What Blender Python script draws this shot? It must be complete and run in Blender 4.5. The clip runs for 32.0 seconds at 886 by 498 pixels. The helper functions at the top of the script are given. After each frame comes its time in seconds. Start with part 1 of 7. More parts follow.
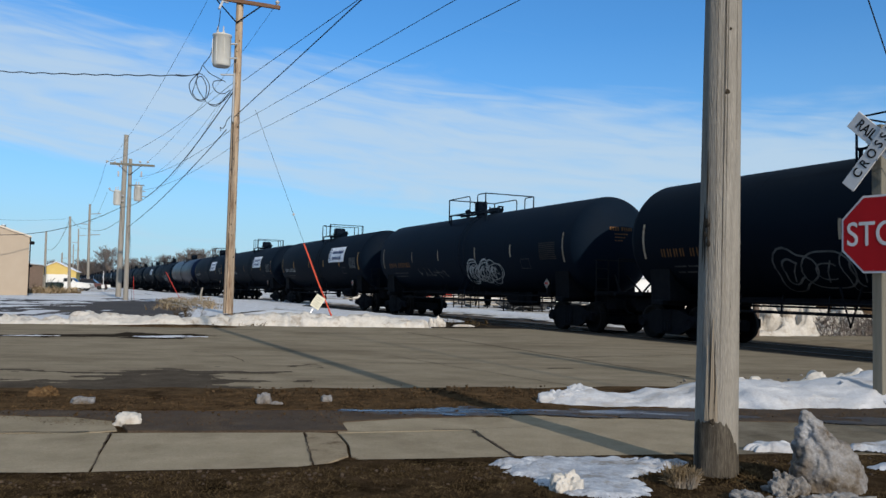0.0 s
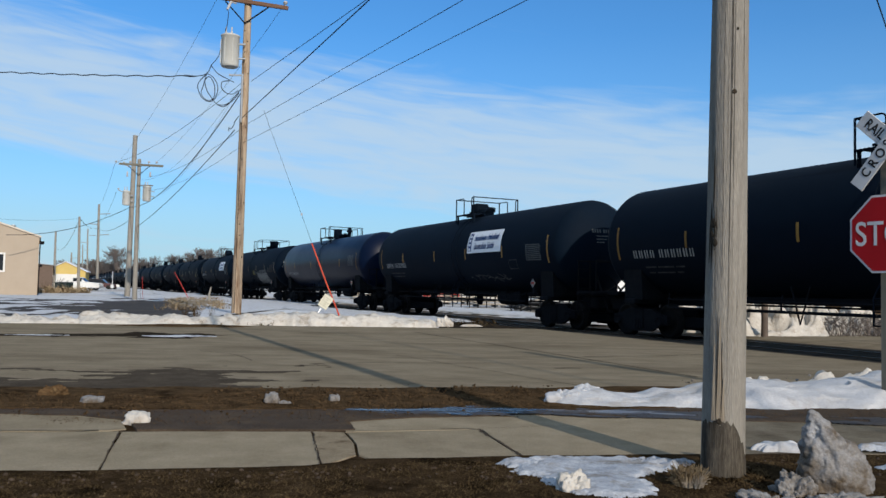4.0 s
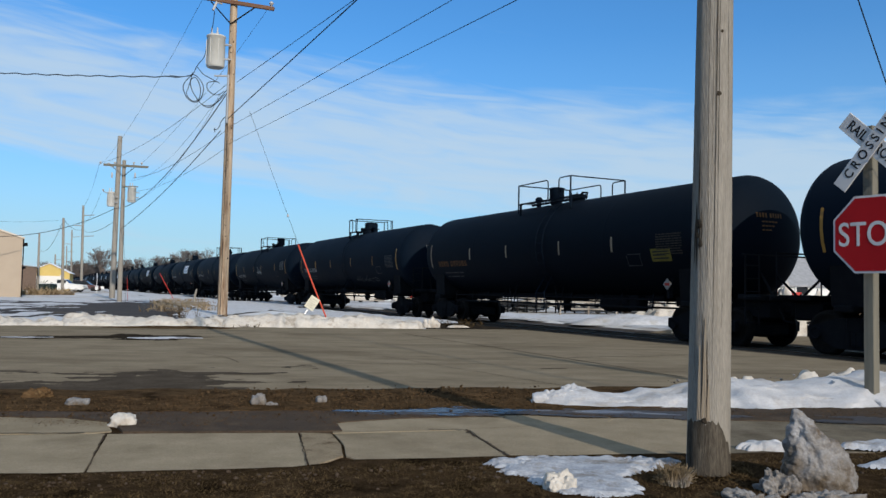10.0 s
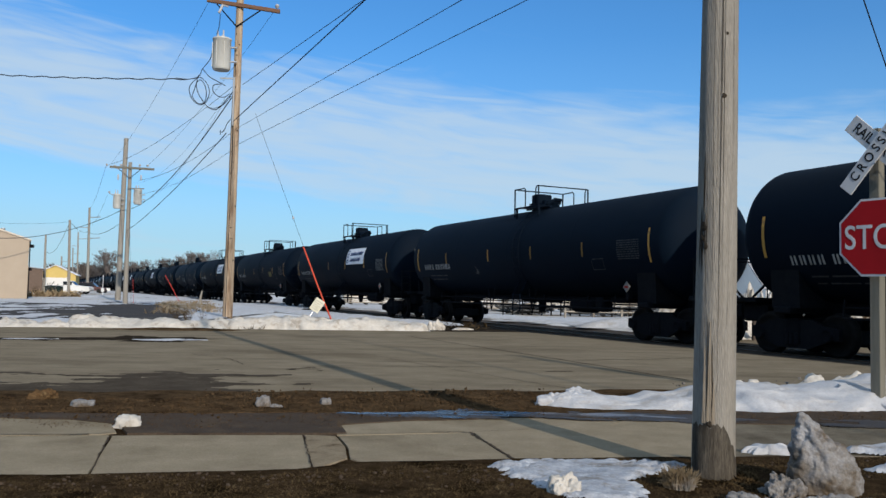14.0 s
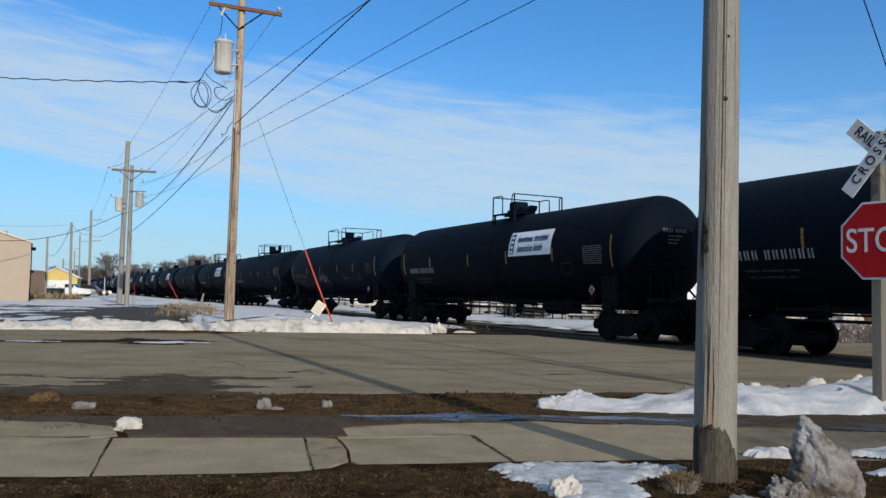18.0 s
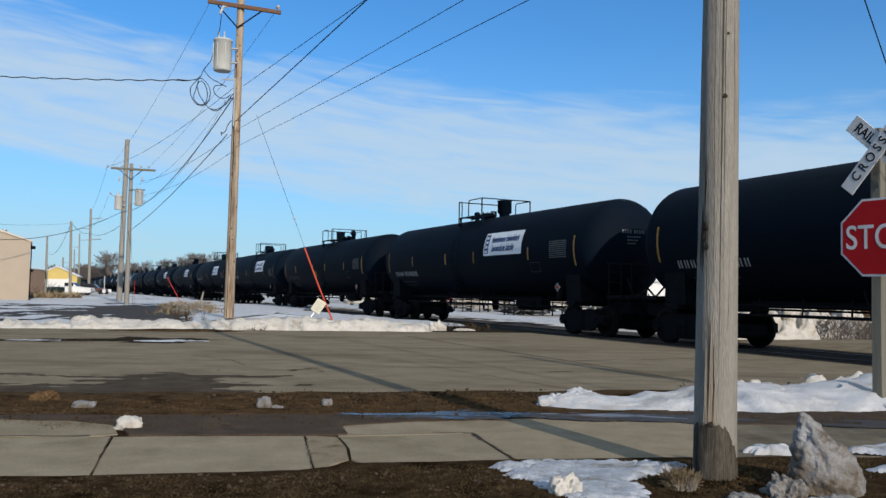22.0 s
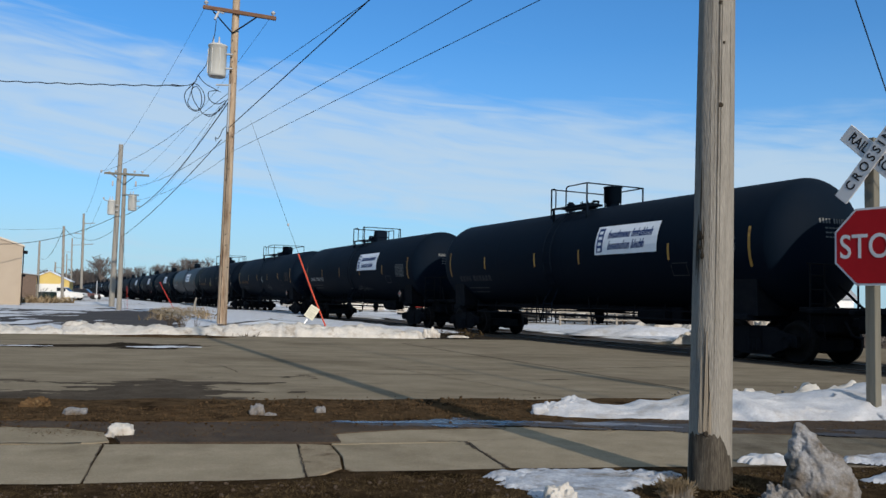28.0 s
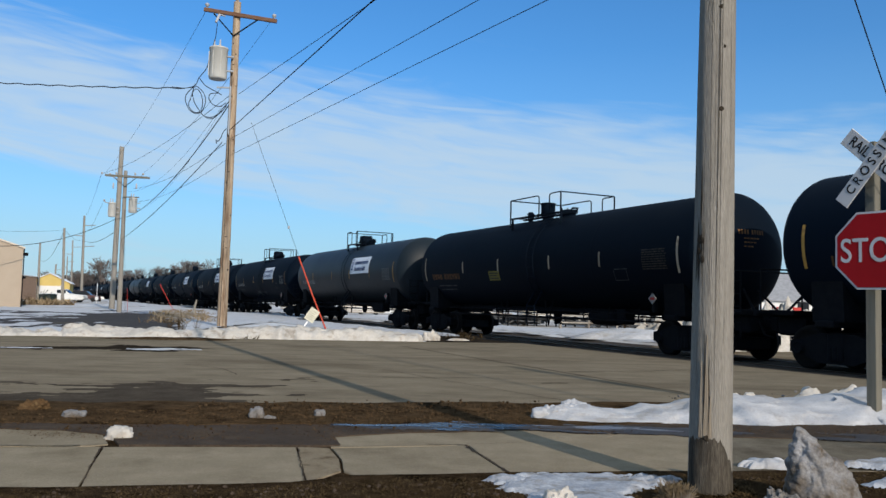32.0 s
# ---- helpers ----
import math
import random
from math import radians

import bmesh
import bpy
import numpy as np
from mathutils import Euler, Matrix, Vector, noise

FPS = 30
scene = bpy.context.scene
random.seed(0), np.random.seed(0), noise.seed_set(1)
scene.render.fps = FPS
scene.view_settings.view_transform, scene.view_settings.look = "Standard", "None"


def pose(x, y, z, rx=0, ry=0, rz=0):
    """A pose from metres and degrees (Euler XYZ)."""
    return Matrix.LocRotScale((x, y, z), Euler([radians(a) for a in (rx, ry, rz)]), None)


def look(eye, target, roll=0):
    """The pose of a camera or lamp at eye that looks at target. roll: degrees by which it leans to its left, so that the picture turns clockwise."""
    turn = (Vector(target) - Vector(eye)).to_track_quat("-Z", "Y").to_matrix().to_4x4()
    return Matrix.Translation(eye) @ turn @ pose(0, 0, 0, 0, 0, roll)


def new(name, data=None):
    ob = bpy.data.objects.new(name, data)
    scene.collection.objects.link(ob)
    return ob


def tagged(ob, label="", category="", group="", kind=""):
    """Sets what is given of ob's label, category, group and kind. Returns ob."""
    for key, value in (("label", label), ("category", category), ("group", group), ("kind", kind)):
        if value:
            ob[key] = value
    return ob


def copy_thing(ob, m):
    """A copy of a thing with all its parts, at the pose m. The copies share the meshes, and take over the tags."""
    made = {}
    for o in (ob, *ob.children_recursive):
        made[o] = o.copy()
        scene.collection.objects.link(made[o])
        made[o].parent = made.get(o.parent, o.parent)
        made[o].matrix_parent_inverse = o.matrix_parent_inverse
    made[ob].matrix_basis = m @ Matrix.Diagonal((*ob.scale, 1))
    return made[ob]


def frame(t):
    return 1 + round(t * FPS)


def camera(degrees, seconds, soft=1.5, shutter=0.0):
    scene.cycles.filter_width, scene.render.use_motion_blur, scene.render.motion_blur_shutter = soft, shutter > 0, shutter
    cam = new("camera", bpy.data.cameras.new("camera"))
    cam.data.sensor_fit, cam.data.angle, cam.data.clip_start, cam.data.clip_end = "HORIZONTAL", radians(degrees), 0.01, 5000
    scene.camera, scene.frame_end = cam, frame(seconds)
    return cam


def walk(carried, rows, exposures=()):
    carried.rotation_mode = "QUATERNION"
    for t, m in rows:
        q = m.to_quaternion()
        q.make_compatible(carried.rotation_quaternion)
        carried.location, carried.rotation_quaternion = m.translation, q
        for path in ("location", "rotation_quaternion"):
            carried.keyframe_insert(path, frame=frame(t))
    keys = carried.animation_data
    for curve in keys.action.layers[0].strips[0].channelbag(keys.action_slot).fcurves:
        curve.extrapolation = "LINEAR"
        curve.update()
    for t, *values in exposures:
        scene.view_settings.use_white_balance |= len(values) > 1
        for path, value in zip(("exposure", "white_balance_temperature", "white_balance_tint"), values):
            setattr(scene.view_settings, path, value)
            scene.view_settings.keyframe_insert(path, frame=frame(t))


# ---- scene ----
# ---- camera ----
cam = camera(56.64, 32.0, soft=1.5)
EYE = 1.12
# seconds, x, y, z from the eye's mean place, yaw, pitch, roll: a hand-held camera that hardly moves
ROWS = [
    (0, -0.000, 0.000, 0.000, -0.000, 2.840, -1.200),
    (0.5, -0.001, -0.005, -0.004, 0.166, 2.935, -1.160),
    (1, 0.007, -0.019, -0.008, 0.410, 2.953, -1.111),
    (1.5, 0.006, -0.024, -0.005, 0.496, 2.880, -1.222),
    (2, 0.007, -0.022, -0.002, 0.611, 2.831, -1.233),
    (2.5, 0.007, -0.018, -0.003, 0.942, 2.879, -1.047),
    (3, 0.000, -0.005, -0.001, 0.717, 2.887, -1.009),
    (3.5, 0.005, -0.020, -0.002, 0.660, 2.799, -1.119),
    (5.5, 0.005, 0.003, 0.001, -0.073, 3.027, -1.166),
    (6, -0.001, -0.004, 0.001, -0.177, 3.066, -0.878),
    (6.5, 0.001, -0.005, 0.000, -0.158, 2.998, -1.171),
    (7, 0.003, -0.001, 0.001, -0.400, 2.905, -1.133),
    (7.5, 0.012, -0.021, -0.003, -0.088, 3.020, -1.077),
    (8, 0.005, -0.027, -0.005, -0.169, 3.010, -1.071),
    (8.5, 0.007, -0.023, -0.007, -0.271, 3.026, -1.089),
    (9, 0.009, -0.024, -0.011, -0.371, 2.963, -1.051),
    (9.5, 0.002, -0.029, -0.001, -0.449, 2.816, -1.081),
    (10, 0.002, -0.029, -0.003, -0.383, 2.918, -1.105),
    (10.5, 0.007, -0.027, -0.002, -0.432, 2.966, -1.152),
    (11, 0.008, -0.025, -0.006, -0.400, 2.924, -1.181),
    (11.5, 0.009, -0.024, -0.007, -0.223, 2.956, -1.318),
    (12, 0.012, -0.021, -0.006, 0.004, 2.896, -1.190),
    (12.5, 0.007, -0.023, -0.002, -0.363, 3.073, -1.234),
    (13, 0.006, -0.023, -0.004, -0.210, 3.076, -1.142),
    (13.5, 0.006, -0.028, -0.006, -0.246, 3.105, -1.173),
    (14, 0.007, -0.025, -0.004, -0.025, 3.083, -1.212),
    (14.5, 0.003, -0.028, -0.004, 0.013, 3.485, -1.422),
    (16.5, 0.009, -0.022, -0.006, -0.135, 3.354, -1.366),
    (17, 0.006, -0.032, -0.009, -0.034, 3.042, -1.194),
    (17.5, 0.006, -0.028, -0.002, -0.076, 3.133, -1.227),
    (18, 0.009, -0.026, -0.005, 0.073, 3.282, -1.260),
    (18.5, 0.009, -0.024, -0.008, -0.145, 3.367, -1.349),
    (19, 0.012, -0.026, -0.006, 0.000, 3.290, -1.218),
    (19.5, 0.008, -0.024, -0.007, -0.187, 3.120, -1.344),
    (20, 0.009, -0.024, -0.003, 0.036, 3.176, -0.974),
    (20.5, 0.008, -0.028, -0.006, 0.024, 3.211, -1.000),
    (21, 0.010, -0.027, -0.004, 0.014, 3.157, -0.982),
    (21.5, 0.006, -0.028, -0.005, -0.154, 3.151, -1.039),
    (22, 0.009, -0.023, -0.003, 0.064, 3.123, -1.117),
    (22.5, 0.011, -0.021, -0.005, 0.151, 3.142, -1.243),
    (23, 0.011, -0.026, -0.004, 0.281, 3.208, -1.159),
    (23.5, 0.009, -0.025, -0.004, 0.128, 3.259, -1.247),
    (24, 0.006, -0.027, -0.002, -0.021, 3.100, -1.274),
    (24.5, 0.005, -0.030, -0.005, -0.132, 3.272, -1.496),
    (25, 0.007, -0.027, -0.006, -0.226, 3.293, -1.497),
    (25.5, 0.006, -0.035, -0.006, -0.084, 3.306, -1.223),
    (27.5, 0.003, -0.003, -0.000, -0.343, 3.530, -1.477),
    (28, 0.001, -0.004, 0.005, -0.386, 3.591, -1.363),
    (28.5, 0.001, -0.002, 0.002, -0.389, 3.651, -1.409),
    (29, -0.000, 0.001, 0.003, -0.313, 3.474, -1.338),
    (29.5, 0.000, 0.002, 0.001, -0.152, 3.603, -1.564),
    (30, 0.002, 0.005, 0.003, -0.071, 3.706, -1.466),
    (30.5, 0.003, 0.002, -0.000, -0.232, 3.752, -1.445),
    (31, 0.002, -0.003, -0.005, -0.444, 3.814, -1.386),
    (31.5, 0.004, 0.000, -0.001, -0.319, 3.721, -1.417),
    (32, 0.004, 0.004, 0.007, -0.364, 3.792, -1.494),
]
walk(cam, [(t, pose(x, y, EYE + z, 90 + pitch, roll, yaw)) for t, x, y, z, yaw, pitch, roll in ROWS])

# ---- world and sun ----
SUN_EL, SUN_AZ = 22.0, 155.0  # degrees above the horizon; clockwise from +y


def make_world():
    world = bpy.data.worlds.new("winter_sky")
    scene.world = world
    world.use_nodes = True
    nt = world.node_tree
    N, L = nt.nodes, nt.links
    N.clear()
    out = N.new("ShaderNodeOutputWorld")
    bg = N.new("ShaderNodeBackground")
    bg.inputs["Strength"].default_value = 0.105
    sky = N.new("ShaderNodeTexSky")
    sky.sky_type, sky.sun_disc = "NISHITA", False
    sky.sun_elevation, sky.sun_rotation = radians(SUN_EL), radians(SUN_AZ)
    sky.air_density, sky.dust_density, sky.ozone_density = 1.0, 0.35, 2.2
    co = N.new("ShaderNodeTexCoord")
    tilt = N.new("ShaderNodeMapping")
    tilt.vector_type = "POINT"
    tilt.inputs["Rotation"].default_value = (0, radians(-6), 0)
    L.new(co.outputs["Generated"], tilt.inputs["Vector"])
    # streaks of high cloud: long across, thin upwards
    stretch = N.new("ShaderNodeMapping")
    stretch.inputs["Scale"].default_value = (1.7, 1.7, 13.0)
    stretch.inputs["Location"].default_value = (3.1, 0.4, 0.25)
    L.new(tilt.outputs["Vector"], stretch.inputs["Vector"])
    n1 = N.new("ShaderNodeTexNoise")
    n1.inputs["Scale"].default_value, n1.inputs["Detail"].default_value = 1.6, 7.0
    n1.inputs["Roughness"].default_value, n1.inputs["Distortion"].default_value = 0.58, 0.7
    L.new(stretch.outputs["Vector"], n1.inputs["Vector"])
    wisp = N.new("ShaderNodeMapping")
    wisp.inputs["Scale"].default_value = (4.2, 4.2, 30.0)
    wisp.inputs["Rotation"].default_value = (0, radians(-5), 0)
    L.new(tilt.outputs["Vector"], wisp.inputs["Vector"])
    n2 = N.new("ShaderNodeTexNoise")
    n2.inputs["Scale"].default_value, n2.inputs["Detail"].default_value, n2.inputs["Distortion"].default_value = 1.5, 8.0, 1.4
    L.new(wisp.outputs["Vector"], n2.inputs["Vector"])
    both = N.new("ShaderNodeMix")
    both.inputs["Factor"].default_value = 0.5
    L.new(n1.outputs["Fac"], both.inputs["A"])
    L.new(n2.outputs["Fac"], both.inputs["B"])
    sep = N.new("ShaderNodeSeparateXYZ")
    L.new(tilt.outputs["Vector"], sep.inputs["Vector"])
    band = N.new("ShaderNodeValToRGB")  # how much cloud at each height; unseen overhead part added to fill shadows
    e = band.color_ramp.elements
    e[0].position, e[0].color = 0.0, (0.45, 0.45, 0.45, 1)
    # cover from 0.5 up lies out of view, raised to brighten the shade
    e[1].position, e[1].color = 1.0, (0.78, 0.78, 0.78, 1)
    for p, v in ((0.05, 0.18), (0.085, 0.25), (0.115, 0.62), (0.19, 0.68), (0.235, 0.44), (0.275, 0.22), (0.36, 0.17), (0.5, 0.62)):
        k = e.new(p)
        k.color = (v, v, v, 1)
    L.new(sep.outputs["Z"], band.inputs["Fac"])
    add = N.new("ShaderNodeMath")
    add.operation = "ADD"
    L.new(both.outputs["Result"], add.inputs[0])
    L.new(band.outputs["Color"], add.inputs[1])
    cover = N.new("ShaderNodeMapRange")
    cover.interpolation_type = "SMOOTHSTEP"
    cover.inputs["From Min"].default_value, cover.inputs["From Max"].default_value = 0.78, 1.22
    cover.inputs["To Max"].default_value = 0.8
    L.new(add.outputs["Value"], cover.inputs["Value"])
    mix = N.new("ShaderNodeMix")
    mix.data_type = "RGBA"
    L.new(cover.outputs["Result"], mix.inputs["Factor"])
    hue = N.new("ShaderNodeHueSaturation")
    hue.inputs["Saturation"].default_value = 1.085
    hue.inputs["Value"].default_value = 1.045
    cool = N.new("ShaderNodeMix")
    cool.data_type, cool.blend_type = "RGBA", "MULTIPLY"
    cool.inputs["Factor"].default_value = 1.0
    cool.inputs["B"].default_value = (0.55, 0.97, 1.38, 1)
    L.new(sky.outputs["Color"], cool.inputs["A"])
    L.new(cool.outputs["Result"], hue.inputs["Color"])
    haze = N.new("ShaderNodeValToRGB")  # pale haze low down
    h = haze.color_ramp.elements
    h[0].position, h[0].color = 0.0, (0.8, 0.8, 0.8, 1)
    h[1].position, h[1].color = 0.6, (0, 0, 0, 1)
    for p, v in ((0.06, 0.72), (0.12, 0.46), (0.2, 0.21), (0.3, 0.10), (0.42, 0.06)):
        h.new(p).color = (v, v, v, 1)
    up = N.new("ShaderNodeSeparateXYZ")
    L.new(co.outputs["Generated"], up.inputs["Vector"])
    L.new(up.outputs["Z"], haze.inputs["Fac"])
    low = N.new("ShaderNodeMix")
    low.data_type = "RGBA"
    L.new(haze.outputs["Color"], low.inputs["Factor"])
    L.new(hue.outputs["Color"], low.inputs["A"])
    low.inputs["B"].default_value = (4.0, 5.85, 7.3, 1)
    L.new(low.outputs["Result"], mix.inputs["A"])
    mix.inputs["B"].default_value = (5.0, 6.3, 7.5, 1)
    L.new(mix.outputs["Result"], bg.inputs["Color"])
    L.new(bg.outputs["Background"], out.inputs["Surface"])


make_world()
sun = new("sun", bpy.data.lights.new("sun", "SUN"))
sun.data.energy, sun.data.angle, sun.data.color = 4.6, radians(0.6), (1.0, 0.89, 0.75)
_a, _e = radians(SUN_AZ), radians(SUN_EL)
sun.matrix_world = look((math.sin(_a) * 60 * math.cos(_e), math.cos(_a) * 60 * math.cos(_e), 60 * math.sin(_e)), (0, 0, 0))
scene.view_settings.exposure = 0.0


# ---- materials ----
def surf(name, c1, c2, scale=4.0, rough=0.6, bump=0.2, dirt=None, dirt_at=0.62, dirt_scale=0.7, metal=0.0, stretch=(1, 1, 1), spec=0.1, rough2=None, fine=18.0, per_object=0.0, relief=0.02, grain=0.0):
    """Two colours mixed by noise, a stain colour at a larger scale, and relief."""
    m = bpy.data.materials.new(name)
    m.use_nodes = True
    nt = m.node_tree
    N, L = nt.nodes, nt.links
    b = N["Principled BSDF"]
    co = N.new("ShaderNodeTexCoord")
    mp = N.new("ShaderNodeMapping")
    mp.inputs["Scale"].default_value = stretch
    L.new(co.outputs["Object"], mp.inputs["Vector"])
    n = N.new("ShaderNodeTexNoise")
    n.inputs["Scale"].default_value, n.inputs["Detail"].default_value, n.inputs["Roughness"].default_value = scale, 8.0, 0.62
    L.new(mp.outputs["Vector"], n.inputs["Vector"])
    r = N.new("ShaderNodeMapRange")
    r.inputs["From Min"].default_value, r.inputs["From Max"].default_value = 0.33, 0.67
    L.new(n.outputs["Fac"], r.inputs["Value"])
    mix = N.new("ShaderNodeMix")
    mix.data_type = "RGBA"
    L.new(r.outputs["Result"], mix.inputs["Factor"])
    mix.inputs["A"].default_value, mix.inputs["B"].default_value = (*c1, 1), (*c2, 1)
    col = mix.outputs["Result"]
    if dirt:
        n2 = N.new("ShaderNodeTexNoise")
        n2.inputs["Scale"].default_value, n2.inputs["Detail"].default_value = dirt_scale, 6.0
        n2.inputs["Roughness"].default_value = 0.65
        L.new(mp.outputs["Vector"], n2.inputs["Vector"])
        r2 = N.new("ShaderNodeMapRange")
        r2.inputs["From Min"].default_value, r2.inputs["From Max"].default_value = dirt_at - 0.06, dirt_at + 0.12
        L.new(n2.outputs["Fac"], r2.inputs["Value"])
        m2 = N.new("ShaderNodeMix")
        m2.data_type = "RGBA"
        L.new(r2.outputs["Result"], m2.inputs["Factor"])
        L.new(col, m2.inputs["A"])
        m2.inputs["B"].default_value = (*dirt, 1)
        col = m2.outputs["Result"]
    if grain:
        g = N.new("ShaderNodeTexNoise")
        g.inputs["Scale"].default_value, g.inputs["Detail"].default_value, g.inputs["Roughness"].default_value = fine * 1.4, 3.0, 0.7
        L.new(mp.outputs["Vector"], g.inputs["Vector"])
        gr = N.new("ShaderNodeMapRange")
        gr.inputs["From Min"].default_value, gr.inputs["From Max"].default_value = 0.3, 0.7
        gr.inputs["To Min"].default_value, gr.inputs["To Max"].default_value = 1 - grain, 1 + grain
        L.new(g.outputs["Fac"], gr.inputs["Value"])
        gh = N.new("ShaderNodeHueSaturation")
        L.new(gr.outputs["Result"], gh.inputs["Value"])
        L.new(col, gh.inputs["Color"])
        col = gh.outputs["Color"]
    if per_object:
        info = N.new("ShaderNodeObjectInfo")
        vr = N.new("ShaderNodeMapRange")
        vr.inputs["To Min"].default_value, vr.inputs["To Max"].default_value = 1 - per_object, 1 + per_object
        L.new(info.outputs["Random"], vr.inputs["Value"])
        hs = N.new("ShaderNodeHueSaturation")
        L.new(vr.outputs["Result"], hs.inputs["Value"])
        L.new(col, hs.inputs["Color"])
        col = hs.outputs["Color"]
    L.new(col, b.inputs["Base Color"])
    b.inputs["Metallic"].default_value = metal
    b.inputs["Specular IOR Level"].default_value = spec
    rr = N.new("ShaderNodeMapRange")
    rr.inputs["To Min"].default_value, rr.inputs["To Max"].default_value = rough, (rough2 if rough2 is not None else min(1, rough + 0.15))
    L.new(n.outputs["Fac"], rr.inputs["Value"])
    L.new(rr.outputs["Result"], b.inputs["Roughness"])
    if bump:
        f = N.new("ShaderNodeTexNoise")
        f.inputs["Scale"].default_value, f.inputs["Detail"].default_value = fine, 5.0
        L.new(mp.outputs["Vector"], f.inputs["Vector"])
        bp = N.new("ShaderNodeBump")
        bp.inputs["Strength"].default_value, bp.inputs["Distance"].default_value = bump, relief
        L.new(f.outputs["Fac"], bp.inputs["Height"])
        L.new(bp.outputs["Normal"], b.inputs["Normal"])
    return m


M = {}
M["tank_black"] = surf("tank_black_paint", (0.0017, 0.0050, 0.0106), (0.0026, 0.0063, 0.0128), 1.3, 0.60, 0.03, (0.0046, 0.0082, 0.0138), 0.64, 0.5, stretch=(0.5, 1, 1), fine=9, per_object=0.25, spec=0.04)
M["tank_navy"] = surf("tank_navy_gloss", (0.0014, 0.0048, 0.0175), (0.0020, 0.0060, 0.0205), 1.0, 0.30, 0.03, (0.0035, 0.0080, 0.0205), 0.68, 0.5, fine=6, spec=0.075)
M["tank_grey"] = surf("tank_slate_gloss", (0.006, 0.011, 0.016), (0.009, 0.015, 0.021), 1.0, 0.42, 0.03, (0.016, 0.02, 0.024), 0.66, 0.5, fine=6, spec=0.16)
M["iron"] = surf("dark_railcar_iron", (0.0070, 0.0080, 0.0102), (0.0110, 0.0116, 0.0132), 5, 0.7, 0.15, (0.0155, 0.0138, 0.0132), 0.62, 1.5, per_object=0.2, spec=0.02)
M["wheel"] = surf("wheel_steel", (0.008, 0.0078, 0.0078), (0.015, 0.0135, 0.0125), 6, 0.6, 0.15, (0.02, 0.016, 0.013), 0.62, 2.0, spec=0.03)
M["tread"] = surf("polished_rail_steel", (0.10, 0.095, 0.09), (0.15, 0.145, 0.14), 9, 0.5, 0.05, metal=1.0)
M["rail_side"] = surf("rusty_rail_side", (0.055, 0.038, 0.028), (0.09, 0.06, 0.04), 12, 0.8, 0.3)
M["strip"] = surf("yellow_reflective_strip", (0.36, 0.20, 0.045), (0.26, 0.14, 0.036), 8, 0.45, 0.05, (0.13, 0.085, 0.045), 0.54, 3, per_object=0.45)
M["strip_pale"] = surf("faded_reflective_strip", (0.32, 0.265, 0.20), (0.21, 0.17, 0.125), 8, 0.5, 0.05, (0.10, 0.078, 0.055), 0.52, 3, per_object=0.4)
M["banner"] = surf("white_vinyl_banner", (0.74, 0.75, 0.77), (0.66, 0.67, 0.69), 3, 0.4, 0.05, (0.5, 0.49, 0.46), 0.64, 2)
M["ink_blue"] = surf("blue_banner_ink", (0.022, 0.05, 0.15), (0.018, 0.042, 0.125), 4, 0.45, 0.0)
M["stencil_white"] = surf("white_stencil_paint", (0.33, 0.33, 0.325), (0.19, 0.19, 0.187), 5, 0.6, 0.0)
M["stencil_dim"] = surf("dull_stencil_paint", (0.055, 0.057, 0.06), (0.02, 0.021, 0.023), 5, 0.6, 0.0)
M["stencil_panel"] = surf("grey_data_panel_paint", (0.13, 0.135, 0.135), (0.075, 0.077, 0.078), 5, 0.6, 0.0)
M["stencil_faint"] = surf("worn_brown_panel_paint", (0.045, 0.036, 0.028), (0.02, 0.018, 0.016), 5, 0.6, 0.0)
M["stencil_orange"] = surf("orange_stencil_paint", (0.15, 0.070, 0.022), (0.065, 0.032, 0.014), 5, 0.6, 0.0)
M["stencil_yellow"] = surf("yellow_stencil_paint", (0.15, 0.125, 0.026), (0.10, 0.085, 0.02), 5, 0.6, 0.0)
M["spray"] = surf("white_spray_paint", (0.34, 0.355, 0.355), (0.17, 0.18, 0.185), 3, 0.6, 0.0)
M["spray_grey"] = surf("thin_grey_spray_paint", (0.13, 0.135, 0.14), (0.035, 0.037, 0.04), 2.6, 0.6, 0.0)
M["spray_dim"] = surf("faded_spray_paint", (0.085, 0.09, 0.09), (0.03, 0.032, 0.034), 2.2, 0.6, 0.0)
M["placard_white"] = surf("grimy_white_placard", (0.24, 0.232, 0.225), (0.15, 0.146, 0.142), 9, 0.5, 0.0)
M["placard_red"] = surf("red_placard", (0.3, 0.036, 0.03), (0.24, 0.03, 0.024), 6, 0.5, 0.0)
M["snow"] = surf("clean_snow", (0.4929, 0.5069, 0.5394), (0.3813, 0.3906, 0.4185), 6, 0.85, 0.6, (0.3348, 0.3162, 0.2883), 0.60, 1.6, fine=22, relief=0.035, spec=0.1, grain=0.08)
M["snow_thin"] = surf("thin_grey_snow", (0.425, 0.432, 0.455), (0.33, 0.335, 0.352), 4, 0.85, 0.35, (0.255, 0.236, 0.212), 0.60, 2.2, fine=30, relief=0.025, spec=0.1, grain=0.1)
# thin melting snow; shade is put into its blue-grey colour as well
M["snow_thin_shaded"] = surf("thin_shaded_snow", (0.37, 0.393, 0.435), (0.245, 0.259, 0.29), 11, 0.8, 0.5, (0.165, 0.142, 0.115), 0.585, 6, fine=45, relief=0.02, spec=0.12, grain=0.18)
M["snow_dirty"] = surf("ploughed_dirty_snow", (0.49, 0.465, 0.43), (0.37, 0.345, 0.31), 4, 0.8, 0.5, (0.19, 0.155, 0.115), 0.61, 2.6, fine=14, relief=0.05, spec=0.1, grain=0.1)
